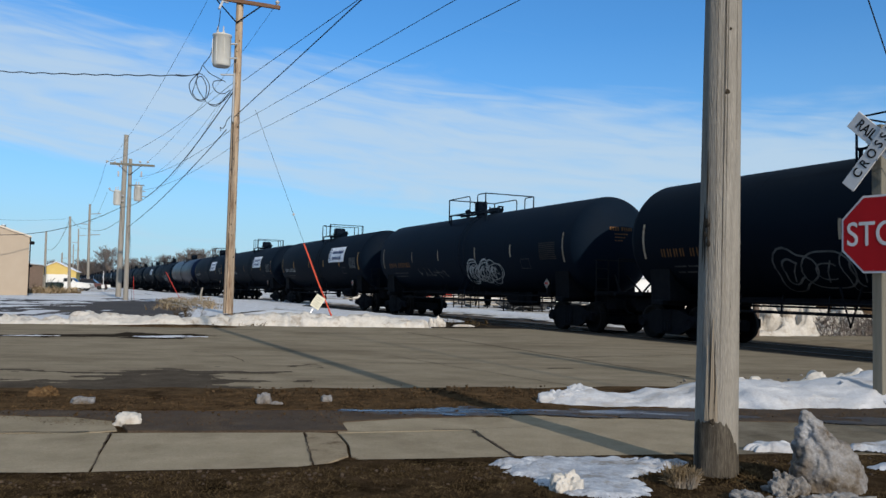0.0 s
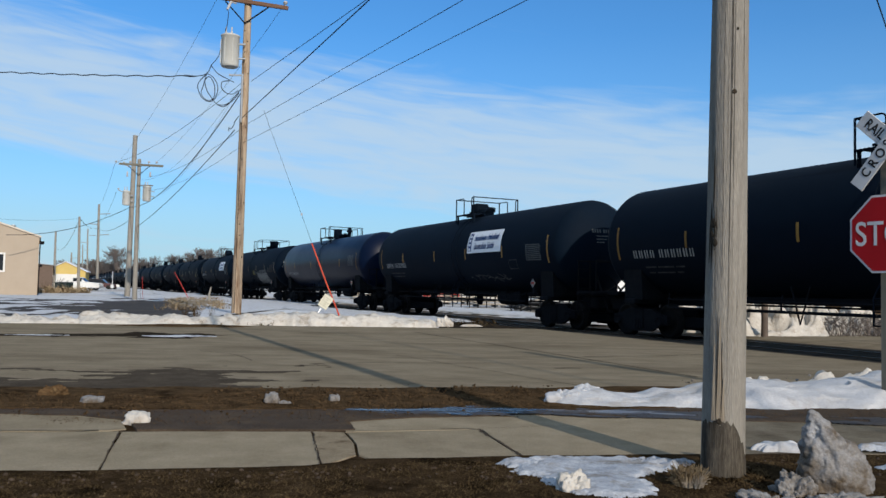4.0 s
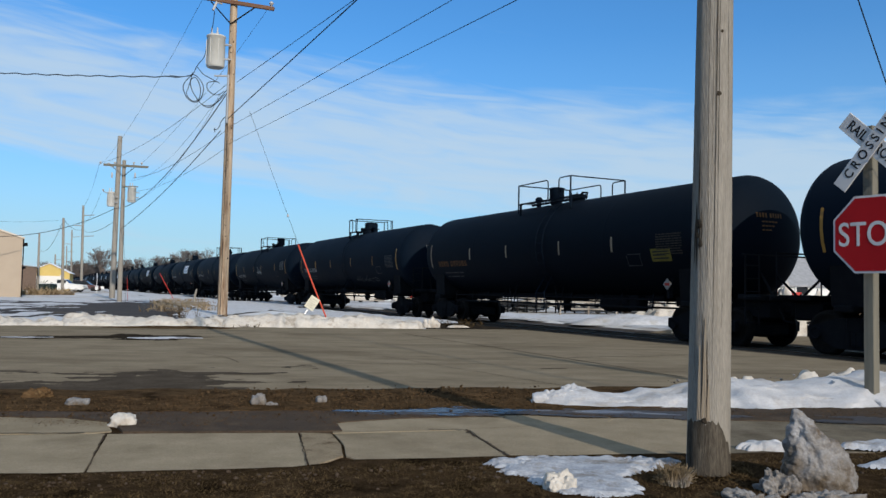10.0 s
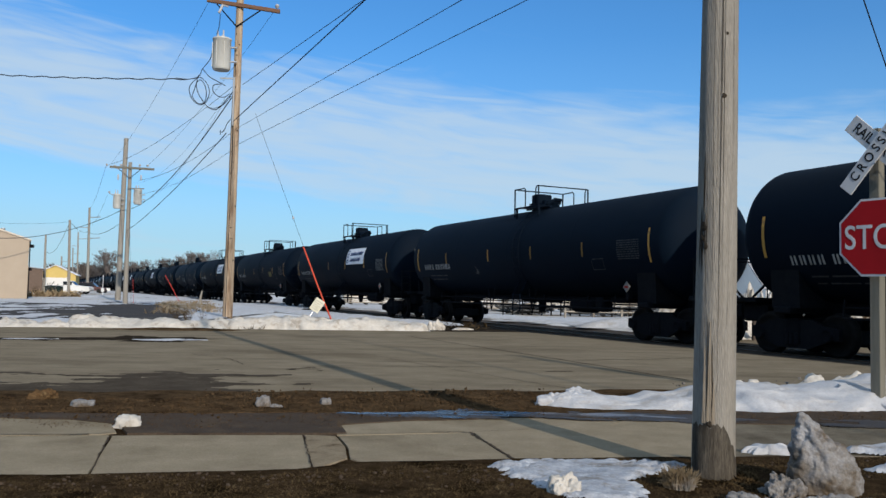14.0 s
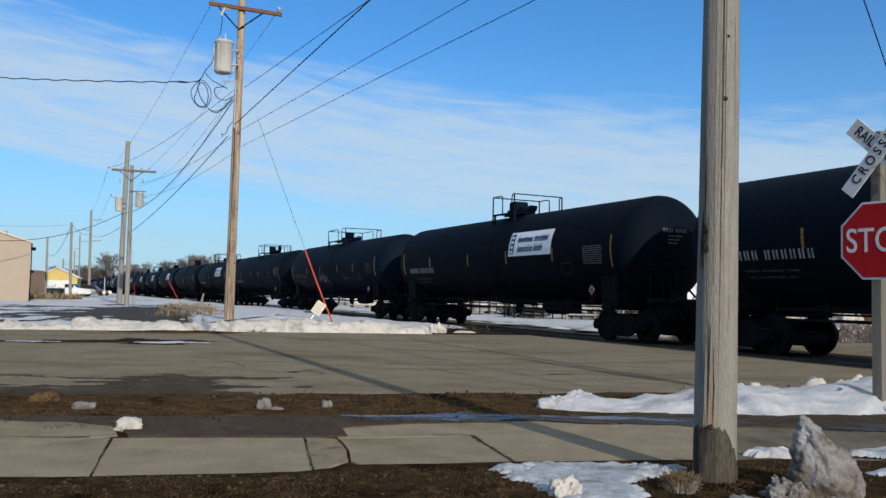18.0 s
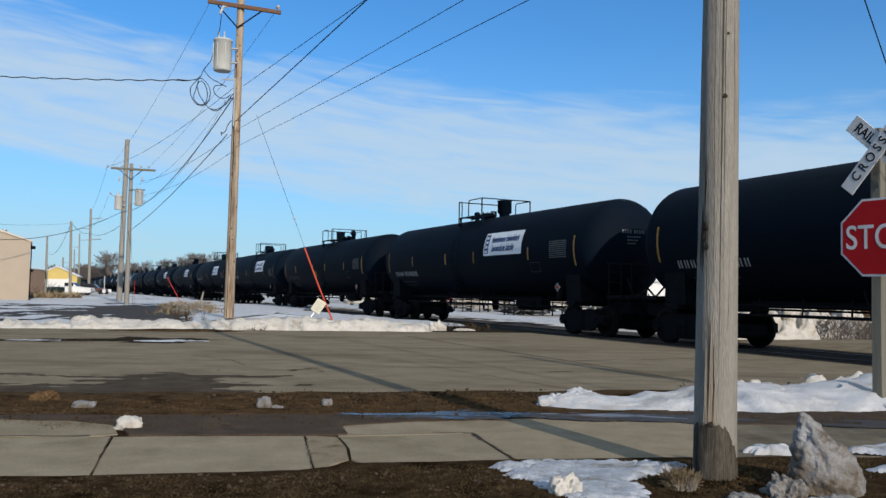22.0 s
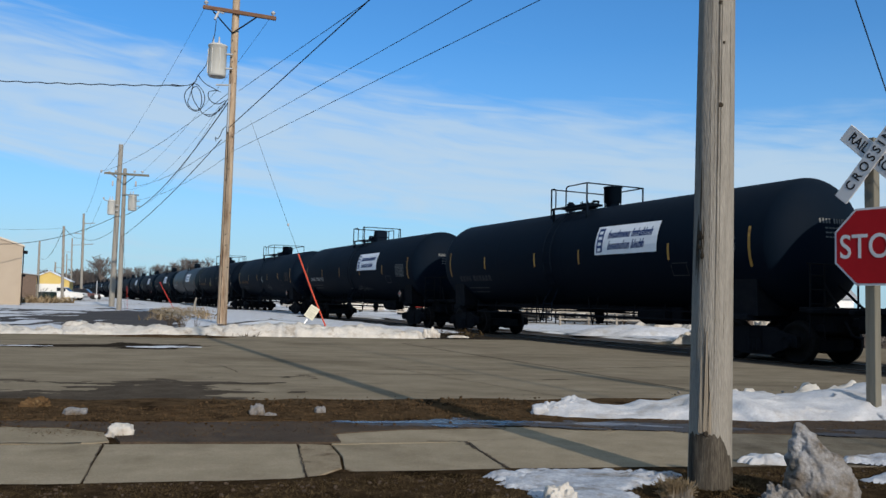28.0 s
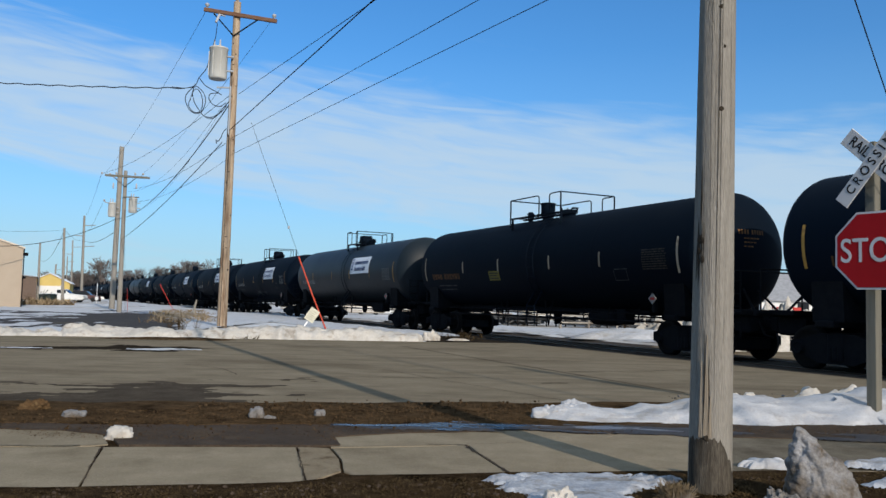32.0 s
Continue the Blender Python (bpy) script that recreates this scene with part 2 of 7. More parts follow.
M["snow_ice"] = surf("grimy_melting_ice", (0.132, 0.120, 0.107), (0.245, 0.248, 0.26), 8, 0.5, 0.8, (0.080, 0.060, 0.040), 0.50, 3.5, fine=50, relief=0.012, spec=0.18, grain=0.25)
M["road"] = surf("worn_concrete_road", (0.149, 0.1224, 0.08747), (0.2122, 0.1782, 0.1308), 2.2, 0.95, 0.35, (0.1174, 0.0954, 0.06803), 0.57, 0.42, stretch=(0.5, 1.1, 1), fine=45, grain=0.2, spec=0.0)
M["concrete"] = surf("sidewalk_concrete", (0.195, 0.161, 0.114), (0.248, 0.208, 0.150), 3, 0.95, 0.4, (0.151, 0.123, 0.0855), 0.60, 1.1, fine=60, per_object=0.06, grain=0.16, spec=0.0)
M["concrete_dirty"] = surf("dirt_covered_concrete", (0.18, 0.144, 0.10), (0.232, 0.19, 0.135), 5, 0.95, 0.5, (0.085, 0.061, 0.04), 0.56, 4.5, fine=50, grain=0.2, spec=0.0)
M["concrete_damp"] = surf("stained_sidewalk_concrete", (0.120, 0.103, 0.0778), (0.166, 0.144, 0.111), 3, 0.95, 0.4, (0.0813, 0.068, 0.0513), 0.57, 1.1, fine=60, per_object=0.06, grain=0.16, spec=0.0)
M["asphalt"] = surf("dark_patched_asphalt", (0.046, 0.0385, 0.0305), (0.076, 0.062, 0.0485), 3, 0.9, 0.5, (0.088, 0.072, 0.0555), 0.62, 0.8, fine=50, grain=0.3, spec=0.0)
M["wet"] = surf("wet_muddy_film", (0.012, 0.012, 0.014), (0.024, 0.022, 0.022), 5, 0.10, 0.12, (0.035, 0.028, 0.022), 0.60, 5, rough2=0.4, fine=22, spec=0.5)
M["damp"] = surf("damp_dark_silt", (0.026, 0.024, 0.025), (0.046, 0.041, 0.040), 4, 0.42, 0.2, (0.06, 0.048, 0.038), 0.56, 3, rough2=0.7, fine=28, spec=0.16, grain=0.2)
M["slick"] = surf("grey_ice_film", (0.085, 0.085, 0.092), (0.15, 0.15, 0.16), 7, 0.22, 0.12, (0.05, 0.045, 0.042), 0.56, 5, rough2=0.5, fine=30, spec=0.4, grain=0.15)
M["mud"] = surf("dark_wet_mud", (0.044, 0.0325, 0.0240), (0.068, 0.050, 0.0365), 4, 0.8, 0.8, (0.075, 0.054, 0.037), 0.6, 2.0, fine=40, spec=0.05, grain=0.3)
M["soil"] = surf("leaf_strewn_soil", (0.039, 0.0255, 0.0145), (0.086, 0.056, 0.031), 9, 0.95, 1.0, (0.018, 0.012, 0.0075), 0.56, 3, fine=55, grain=0.4, spec=0.0)
M["loam"] = surf("dark_matted_soil", (0.023, 0.015, 0.0086), (0.051, 0.0335, 0.019), 9, 0.95, 1.0, (0.010, 0.0068, 0.0043), 0.56, 3, fine=55, grain=0.4, spec=0.0)
M["straw"] = surf("dead_grass_blades", (0.090, 0.060, 0.030), (0.033, 0.0225, 0.0115), 6, 0.95, 0.0, (0.175, 0.13, 0.07), 0.63, 9, spec=0.0)
M["straw_tan"] = surf("bleached_dead_grass", (0.33, 0.25, 0.155), (0.19, 0.14, 0.085), 5, 0.95, 0.0, (0.40, 0.32, 0.21), 0.62, 7, spec=0.0)
M["litter"] = surf("dry_leaf_litter", (0.118, 0.070, 0.034), (0.046, 0.030, 0.017), 8, 0.9, 0.0, (0.185, 0.125, 0.062), 0.62, 11, spec=0.0)
M["field"] = surf("patchy_snow_field", (0.50, 0.50, 0.51), (0.60, 0.61, 0.63), 0.5, 0.85, 0.5, (0.17, 0.13, 0.085), 0.50, 0.12, fine=3)
M["ballast"] = surf("dark_track_ballast", (0.03, 0.026, 0.023), (0.065, 0.056, 0.05), 18, 0.9, 1.0, (0.09, 0.08, 0.07), 0.62, 2, fine=35)
M["crossing"] = surf("worn_crossing_asphalt", (0.0516, 0.045, 0.03895), (0.0817, 0.072, 0.06175), 3, 0.95, 0.5, (0.0301, 0.027, 0.02375), 0.58, 1.2, fine=40, grain=0.25, spec=0.0)
M["tie"] = surf("creosoted_tie", (0.05, 0.04, 0.033), (0.085, 0.07, 0.055), 5, 0.9, 0.5, stretch=(6, 1, 6))
M["pole_grey"] = surf("weathered_grey_pole", (0.196, 0.183, 0.162), (0.252, 0.237, 0.212), 2.4, 0.95, 0.5, (0.152, 0.138, 0.117), 0.62, 1.2, stretch=(13, 13, 1.2), fine=11, grain=0.22, spec=0.03)
M["pole_tan"] = surf("tan_pine_pole", (0.25, 0.185, 0.125), (0.40, 0.315, 0.23), 1.8, 0.8, 0.5, (0.145, 0.085, 0.05), 0.55, 1.4, stretch=(5, 5, 0.55), fine=12, grain=0.2)
M["crack_dark"] = surf("split_wood_shadow", (0.024, 0.02, 0.015), (0.058, 0.047, 0.036), 8, 0.95, 0.3)
M["pole_stain"] = surf("damp_wood_stain", (0.045, 0.039, 0.032), (0.098, 0.086, 0.070), 3.0, 0.8, 0.5, (0.024, 0.021, 0.017), 0.57, 1.6, stretch=(10, 10, 1.3), fine=12, spec=0.02, grain=0.3)
M["arm"] = surf("brown_crossarm_wood", (0.112, 0.0595, 0.0385), (0.168, 0.098, 0.063), 3, 0.85, 0.3, stretch=(1, 8, 8))
M["galv"] = surf("galvanised_steel", (0.34, 0.35, 0.36), (0.45, 0.46, 0.47), 8, 0.45, 0.05, metal=0.7)
M["can"] = surf("pale_grey_enamel", (0.3947, 0.3947, 0.3732), (0.4449, 0.4449, 0.4234), 2, 0.35, 0.03, (0.287, 0.2583, 0.2225), 0.66, 3, spec=0.4)
M["cable"] = surf("black_cable", (0.007, 0.009, 0.014), (0.016, 0.018, 0.025), 9, 0.7, 0.0, spec=0.15)
M["porcelain"] = surf("grey_porcelain", (0.3, 0.3, 0.31), (0.4, 0.4, 0.41), 6, 0.25, 0.0)
M["guard_red"] = surf("orange_red_guy_guard", (0.50, 0.075, 0.04), (0.38, 0.058, 0.034), 5, 0.5, 0.05)
M["sign_white"] = surf("white_sign_sheet", (0.55, 0.55, 0.56), (0.48, 0.48, 0.49), 3, 0.5, 0.02, (0.36, 0.345, 0.33), 0.64, 4)
M["notice"] = surf("cream_notice_board", (0.52, 0.50, 0.40), (0.44, 0.42, 0.33), 4, 0.55, 0.02, (0.34, 0.31, 0.24), 0.62, 5)
M["notice_ink"] = surf("faded_notice_ink", (0.27, 0.265, 0.23), (0.33, 0.32, 0.27), 5, 0.6, 0.0)
M["sign_red"] = surf("red_sign_sheet", (0.35, 0.009, 0.013), (0.29, 0.008, 0.011), 2, 0.45, 0.02, (0.22, 0.014, 0.014), 0.66, 5)
M["sign_black"] = surf("black_sign_letters", (0.015, 0.015, 0.017), (0.025, 0.025, 0.027), 6, 0.5, 0.0)
M["post"] = surf("grey_treated_post", (0.118, 0.114, 0.096), (0.165, 0.157, 0.13), 2, 0.85, 0.4, stretch=(9, 9, 0.5))
M["beige"] = surf("beige_metal_siding", (0.318, 0.262, 0.203), (0.347, 0.288, 0.225), 0.8, 0.6, 0.03, (0.281, 0.229, 0.177), 0.64, 0.3)
M["beige_trim"] = surf("pale_tan_roof_edge", (0.46, 0.40, 0.33), (0.52, 0.46, 0.39), 2, 0.6, 0.03)
M["trim_white"] = surf("white_trim_paint", (0.644, 0.6348, 0.6072), (0.5704, 0.5612, 0.5336), 3, 0.6, 0.03)
M["yellow_wall"] = surf("mustard_yellow_siding", (0.48, 0.36, 0.12), (0.53, 0.4, 0.15), 1, 0.7, 0.05)
M["brown_wall"] = surf("dark_brown_boards", (0.10, 0.075, 0.06), (0.14, 0.1, 0.08), 2, 0.85, 0.2, stretch=(1, 1, 5))
M["roof_grey"] = surf("grey_shingle_roof", (0.22, 0.225, 0.24), (0.3, 0.305, 0.32), 3, 0.85, 0.3)
M["roof_snow"] = surf("snow_dusted_roof", (0.58, 0.6, 0.65), (0.72, 0.74, 0.78), 1, 0.8, 0.3, (0.3, 0.3, 0.31), 0.62, 0.5)
M["gravel_ice"] = surf("dark_slushy_gutter", (0.018, 0.0145, 0.0115), (0.032, 0.026, 0.02), 3, 0.75, 0.3, (0.07, 0.056, 0.043), 0.6, 1.5, fine=30, spec=0.0, grain=0.2)
M["dry_grass"] = surf("tan_dead_grass", (0.155, 0.113, 0.066), (0.235, 0.18, 0.115), 3, 0.95, 1.0, (0.40, 0.395, 0.39), 0.555, 1.1, fine=14)
M["splinter"] = surf("torn_pale_wood", (0.19, 0.158, 0.12), (0.275, 0.235, 0.185), 3, 0.9, 0.4, stretch=(14, 14, 0.5), fine=9)
M["lot"] = surf("damp_lot_asphalt", (0.043, 0.0414, 0.0437), (0.06364, 0.0612, 0.0627), 1.2, 0.85, 0.3, (0.1032, 0.0855, 0.0665), 0.6, 0.5, stretch=(0.5, 1.2, 1), fine=20, grain=0.2, spec=0.02)
M["glass"] = surf("dark_window_glass", (0.012, 0.014, 0.018), (0.02, 0.022, 0.026), 1, 0.06, 0.0, spec=0.5)
M["white_metal"] = surf("white_painted_metal", (0.56, 0.56, 0.55), (0.62, 0.62, 0.61), 1, 0.4, 0.02, (0.42, 0.40, 0.37), 0.66, 2, spec=0.4)
M["car_maroon"] = surf("dull_maroon_car_paint", (0.055, 0.022, 0.02), (0.075, 0.03, 0.027), 2, 0.4, 0.02, (0.1, 0.07, 0.06), 0.66, 2, spec=0.4)
M["green_metal"] = surf("green_container_paint", (0.03, 0.24, 0.13), (0.04, 0.28, 0.16), 2, 0.5, 0.05)
M["red_metal"] = surf("red_painted_metal", (0.45, 0.05, 0.04), (0.38, 0.045, 0.04), 2, 0.5, 0.05)
M["dark_green"] = surf("dark_green_bin", (0.012, 0.022, 0.02), (0.018, 0.031, 0.028), 2, 0.6, 0.05)
M["rubber"] = surf("black_rubber", (0.015, 0.015, 0.015), (0.025, 0.025, 0.025), 6, 0.8, 0.1)
M["timber"] = surf("weathered_lumber", (0.30, 0.27, 0.23), (0.42, 0.38, 0.33), 3, 0.85, 0.3, (0.2, 0.17, 0.14), 0.6, 1, per_object=0.35)
M["timber_dark"] = surf("dark_stacked_iron", (0.05, 0.055, 0.06), (0.09, 0.095, 0.1), 3, 0.8, 0.3, per_object=0.3)
M["bark"] = surf("bare_winter_bark", (0.082, 0.068, 0.06), (0.12, 0.098, 0.086), 3, 0.95, 0.3)
M["twig"] = surf("bare_winter_twigs", (0.112, 0.098, 0.092), (0.15, 0.13, 0.12), 3, 0.95, 0.0)


# ---- mesh building ----
class Shape:
    """Collects vertices and faces for one mesh."""

    def __init__(self):
        self.v, self.f, self.smooth = [], [], []

    def add(self, verts, faces, smooth=False):
        k = len(self.v)
        self.v += [tuple(p) for p in verts]
        self.f += [tuple(i + k for i in q) for q in faces]
        self.smooth += [smooth] * len(faces)
        return self

    def box(self, x0, x1, y0, y1, z0, z1, bev=0.0, m=None):
        """A box with chamfered edges."""
        c = Vector(((x0 + x1) / 2, (y0 + y1) / 2, (z0 + z1) / 2))
        h = Vector(((x1 - x0) / 2, (y1 - y0) / 2, (z1 - z0) / 2))
        b = min(bev, 0.45 * min(h)) if bev else 0.0
        if not b:
            vs = [(c.x + sx * h.x, c.y + sy * h.y, c.z + sz * h.z) for sx in (-1, 1) for sy in (-1, 1) for sz in (-1, 1)]
            fs = [(0, 1, 3, 2), (4, 6, 7, 5), (0, 4, 5, 1), (2, 3, 7, 6), (0, 2, 6, 4), (1, 5, 7, 3)]
        else:
            vs, idx = [], {}
            for sx in (-1, 1):
                for sy in (-1, 1):
                    for sz in (-1, 1):
                        for ax in range(3):
                            d = [h.x - b, h.y - b, h.z - b]
                            d[ax] += b
                            idx[sx, sy, sz, ax] = len(vs)
                            vs.append((c.x + sx * d[0], c.y + sy * d[1], c.z + sz * d[2]))
            fs = []
            S = (-1, 1)
            for ax in range(3):
                o = [i for i in range(3) if i != ax]
                for s in S:
                    def key(a, q, w=ax, sg=s, oo=o):
                        k = [0, 0, 0]
                        k[w], k[oo[0]], k[oo[1]] = sg, a, q
                        return idx[k[0], k[1], k[2], w]
                    fs.append((key(-1, -1), key(1, -1), key(1, 1), key(-1, 1)))
                for a in S:
                    for q in S:
                        def ekey(end, which, w=ax, oo=o, aa=a, qq=q):
                            k = [0, 0, 0]
                            k[w], k[oo[0]], k[oo[1]] = end, aa, qq
                            return idx[k[0], k[1], k[2], oo[which]]
                        fs.append((ekey(-1, 0), ekey(1, 0), ekey(1, 1), ekey(-1, 1)))
            for sx in S:
                for sy in S:
                    for sz in S:
                        fs.append((idx[sx, sy, sz, 0], idx[sx, sy, sz, 1], idx[sx, sy, sz, 2]))
        if m is not None:
            vs = [m @ Vector(p) for p in vs]
        return self.add(vs, fs)

    def tube(self, pts, r, n=8, caps=True, r_end=None):
        """A round bar along a line of points."""
        pts = [Vector(p) for p in pts]
        rings = []
        side = None
        for i, p in enumerate(pts):
            d = (pts[min(i + 1, len(pts) - 1)] - pts[max(i - 1, 0)]).normalized()
            if side is None:
                side = d.orthogonal().normalized()
            side = (side - d * side.dot(d)).normalized()
            up = d.cross(side)
            rad = r if r_end is None else r + (r_end - r) * i / (len(pts) - 1)
            rings.append([p + rad * (math.cos(2 * math.pi * k / n) * side + math.sin(2 * math.pi * k / n) * up) for k in range(n)])
        vs = [q for ring in rings for q in ring]
        fs = [(i * n + k, i * n + (k + 1) % n, (i + 1) * n + (k + 1) % n, (i + 1) * n + k) for i in range(len(pts) - 1) for k in range(n)]
        self.add(vs, fs, True)
        if caps:
            self.add(rings[0], [tuple(range(n))[::-1]])
            self.add(rings[-1], [tuple(range(n))])
        return self

    def lathe(self, prof, n=24, axis="z", at=(0, 0, 0), smooth=True):
        """Rings of (place along the axis, radius)."""
        vs = []
        for h, r in prof:
            for k in range(n):
                a = 2 * math.pi * k / n
                c, s = r * math.cos(a), r * math.sin(a)
                p = (c, s, h) if axis == "z" else ((h, c, s) if axis == "x" else (s, h, c))
                vs.append((p[0] + at[0], p[1] + at[1], p[2] + at[2]))
        fs = [(i * n + k, i * n + (k + 1) % n, (i + 1) * n + (k + 1) % n, (i + 1) * n + k) for i in range(len(prof) - 1) for k in range(n)]
        self.add(vs, fs, smooth)
        k = len(prof) - 1
        self.add(vs[:n], [tuple(range(n))[::-1]])
        self.add(vs[k * n:], [tuple(range(n))])
        return self

    def prism(self, outline, z0, z1, m=None):
        """An outline in x and y, given a thickness in z."""
        n = len(outline)
        vs = [(x, y, z0) for x, y in outline] + [(x, y, z1) for x, y in outline]
        if m is not None:
            vs = [m @ Vector(p) for p in vs]
        fs = [tuple(range(n))[::-1], tuple(range(n, 2 * n))] + [(i, (i + 1) % n, n + (i + 1) % n, n + i) for i in range(n)]
        return self.add(vs, fs)

    def mesh(self, name):
        me = bpy.data.meshes.new(name)
        me.from_pydata(self.v, [], self.f)
        me.polygons.foreach_set("use_smooth", self.smooth)
        me.update()
        return me


def part(name, shape, material, parent=None, label="", m=None):
    """One mesh object under a thing or a part (or a thing of its own, with no parent)."""
    me = shape.mesh(name) if isinstance(shape, Shape) else shape
    if not me.materials:
        me.materials.append(M[material] if isinstance(material, str) else material)
    ob = new(name, me)
    if parent is not None:
        ob.parent = parent
    if m is not None:
        ob.matrix_basis = m
    if label:
        ob["label"] = label
    return ob


def thing(name, label, category, group="", kind="", m=None):
    ob = tagged(new(name), label, category, group, kind)
    if m is not None:
        ob.matrix_basis = m
    return ob


def text_shape(body, size, material, name, parent, m, depth=0.004, bold=0.016):
    cu = bpy.data.curves.new(name, "FONT")
    cu.body, cu.size, cu.extrude, cu.align_x, cu.align_y = body, size, depth, "CENTER", "CENTER"
    cu.offset = bold * size
    tmp = bpy.data.objects.new(name, cu)
    me = bpy.data.meshes.new_from_object(tmp)
    bpy.data.objects.remove(tmp)
    me.materials.clear()
    return part(name, me, material, parent, m=m)


def fbm(x, y, z=0.0, octaves=4):
    s, a = 0.0, 1.0
    for _ in range(octaves):
        s += a * noise.noise((x, y, z))
        x, y, z, a = x * 2.03, y * 2.03, z * 2.03, a * 0.5
    return s


# ---- the lie of the land ----
TRACK_TURN = 25.5  # the track runs this far left of +y
TH = radians(TRACK_TURN)
U = Vector((-math.sin(TH), math.cos(TH), 0))
NV = Vector((math.cos(TH), math.sin(TH), 0))
TRACK_D = 15.64  # from the eye square to the track's middle


def on_track(s, d=0.0, z=0.0):
    """s metres along the track, d metres beyond its middle."""
    return NV * (TRACK_D + d) + U * s + Vector((0, 0, z))

# ---- ground, road, pavement ----
def sheet(name, outline, z, material, label, category, kind="structure", thick=0.03, cuts=0):
    s = Shape().prism(outline, z - thick, z)
    return tagged(part(name, s, material), label, category, kind=kind)


def wavy(outline, amp, seed, step=0.25):
    """The outline with an uneven edge."""
    pts, n = [], len(outline)
    for i in range(n):
        a, b = Vector(outline[i]), Vector(outline[(i + 1) % n])
        k = max(1, int((b - a).length / step))
        d = (b - a).normalized()
        for j in range(k):
            p = a.lerp(b, j / k)
            w = amp * fbm(p.x * 1.3, p.y * 1.3, seed)
            pts.append((p.x - d.y * w, p.y + d.x * w))
    return pts


def patch(name, cx, cy, rx, ry, turn, thick, material, label, category, seed, kind="", z=0.0, rough=0.3, n=64, rings=10, lump=0.3, group=""):
    """A low heap with an uneven outline, thick in the middle and thin at its rim."""
    s, vs = Shape(), []
    ct, st = math.cos(radians(turn)), math.sin(radians(turn))
    for i in range(rings + 1):
        q = i / rings
        for k in range(n):
            a = 2 * math.pi * k / n
            e = 1 + rough * fbm(math.cos(a) * 1.6 + seed, math.sin(a) * 1.6, seed * 0.7, 5)
            x, y = q * rx * e * math.cos(a), q * ry * e * math.sin(a)
            px, py = cx + ct * x - st * y, cy + st * x + ct * y
            h = thick * (1 - q ** 3) * (1 + lump * fbm(px * 2.2, py * 2.2, seed)) if i < rings else -0.02
            vs.append((px, py, z + h))
    fs = [(i * n + k, i * n + (k + 1) % n, (i + 1) * n + (k + 1) % n, (i + 1) * n + k) for i in range(rings) for k in range(n)]
    s.add(vs, [f[::-1] for f in fs], True)
    return tagged(part(name, s, material), label, category, group, kind)


def chunk(name, x, y, z, rx, ry, h, material, label, category, seed, group="", fine=2, jag=0.28, peak=None):
    """A broken lump: a ball pushed in and out at several scales, cut off by the ground."""
    bm = bmesh.new()
    bmesh.ops.create_icosphere(bm, subdivisions=fine + 2, radius=1.0)
    for v in bm.verts:
        c = v.co.copy()
        k = 1 + jag * fbm(c.x * 1.3 + seed * 3, c.y * 1.3, c.z * 1.3, 2) + jag * 0.6 * fbm(c.x * 4 + seed, c.y * 4, c.z * 4, 5)
        if fine > 3:
            k += 0.03 * fbm(c.x * 13 + seed, c.y * 13, c.z * 13, 3) + 0.03 * abs(noise.noise((c.x * 7, c.y * 7, c.z * 7 + seed)))
        block = max(abs(c.x), abs(c.y), abs(c.z)) ** -0.35
        v.co = Vector((c.x * rx, c.y * ry, c.z * h)) * k * block
        if peak and c.z > 0:
            q = max(0.0, c.z - 0.45) / 0.55
            v.co += Vector(peak) * q ** 1.6
        v.co.z = max(v.co.z, -0.02)
    for f in bm.faces:
        f.smooth = True
    me = bpy.data.meshes.new(name)
    bm.to_mesh(me)
    bm.free()
    return tagged(part(name, me, material, m=pose(x, y, z)), label, category, group)


def crag(name, y, levels, material, label, category, seed, n=120, rings=90):
    """A steep heap given by its middle and half width at some heights, pitted and crumbly all over."""
    vs = []
    for i in range(rings + 1):
        u = i / rings * (len(levels) - 1)
        k = min(int(u), len(levels) - 2)
        z, cx, r = (levels[k][c] + (levels[k + 1][c] - levels[k][c]) * (u - k) for c in range(3))
        for j in range(n):
            a = 2 * math.pi * j / n
            p = Vector((cx + r * math.cos(a), y + 0.85 * r * math.sin(a), z))
            f = 0.038 * fbm(p.x * 6.5, p.y * 6.5, p.z * 6.5 + seed, 3) + 0.009 * fbm(p.x * 30, p.y * 30, p.z * 30 + seed, 4) - 0.010 * abs(noise.noise(p * 17))
            f *= min(1.0, r / 0.09)
            vs.append((p.x + f * math.cos(a), p.y + f * math.sin(a), p.z + 0.3 * f))
    fs = [(i * n + j, (i + 1) * n + j, (i + 1) * n + (j + 1) % n, i * n + (j + 1) % n) for i in range(rings) for j in range(n)] + [tuple(range(n))]
    return tagged(part(name, Shape().add(vs, fs, True), material), label, category)


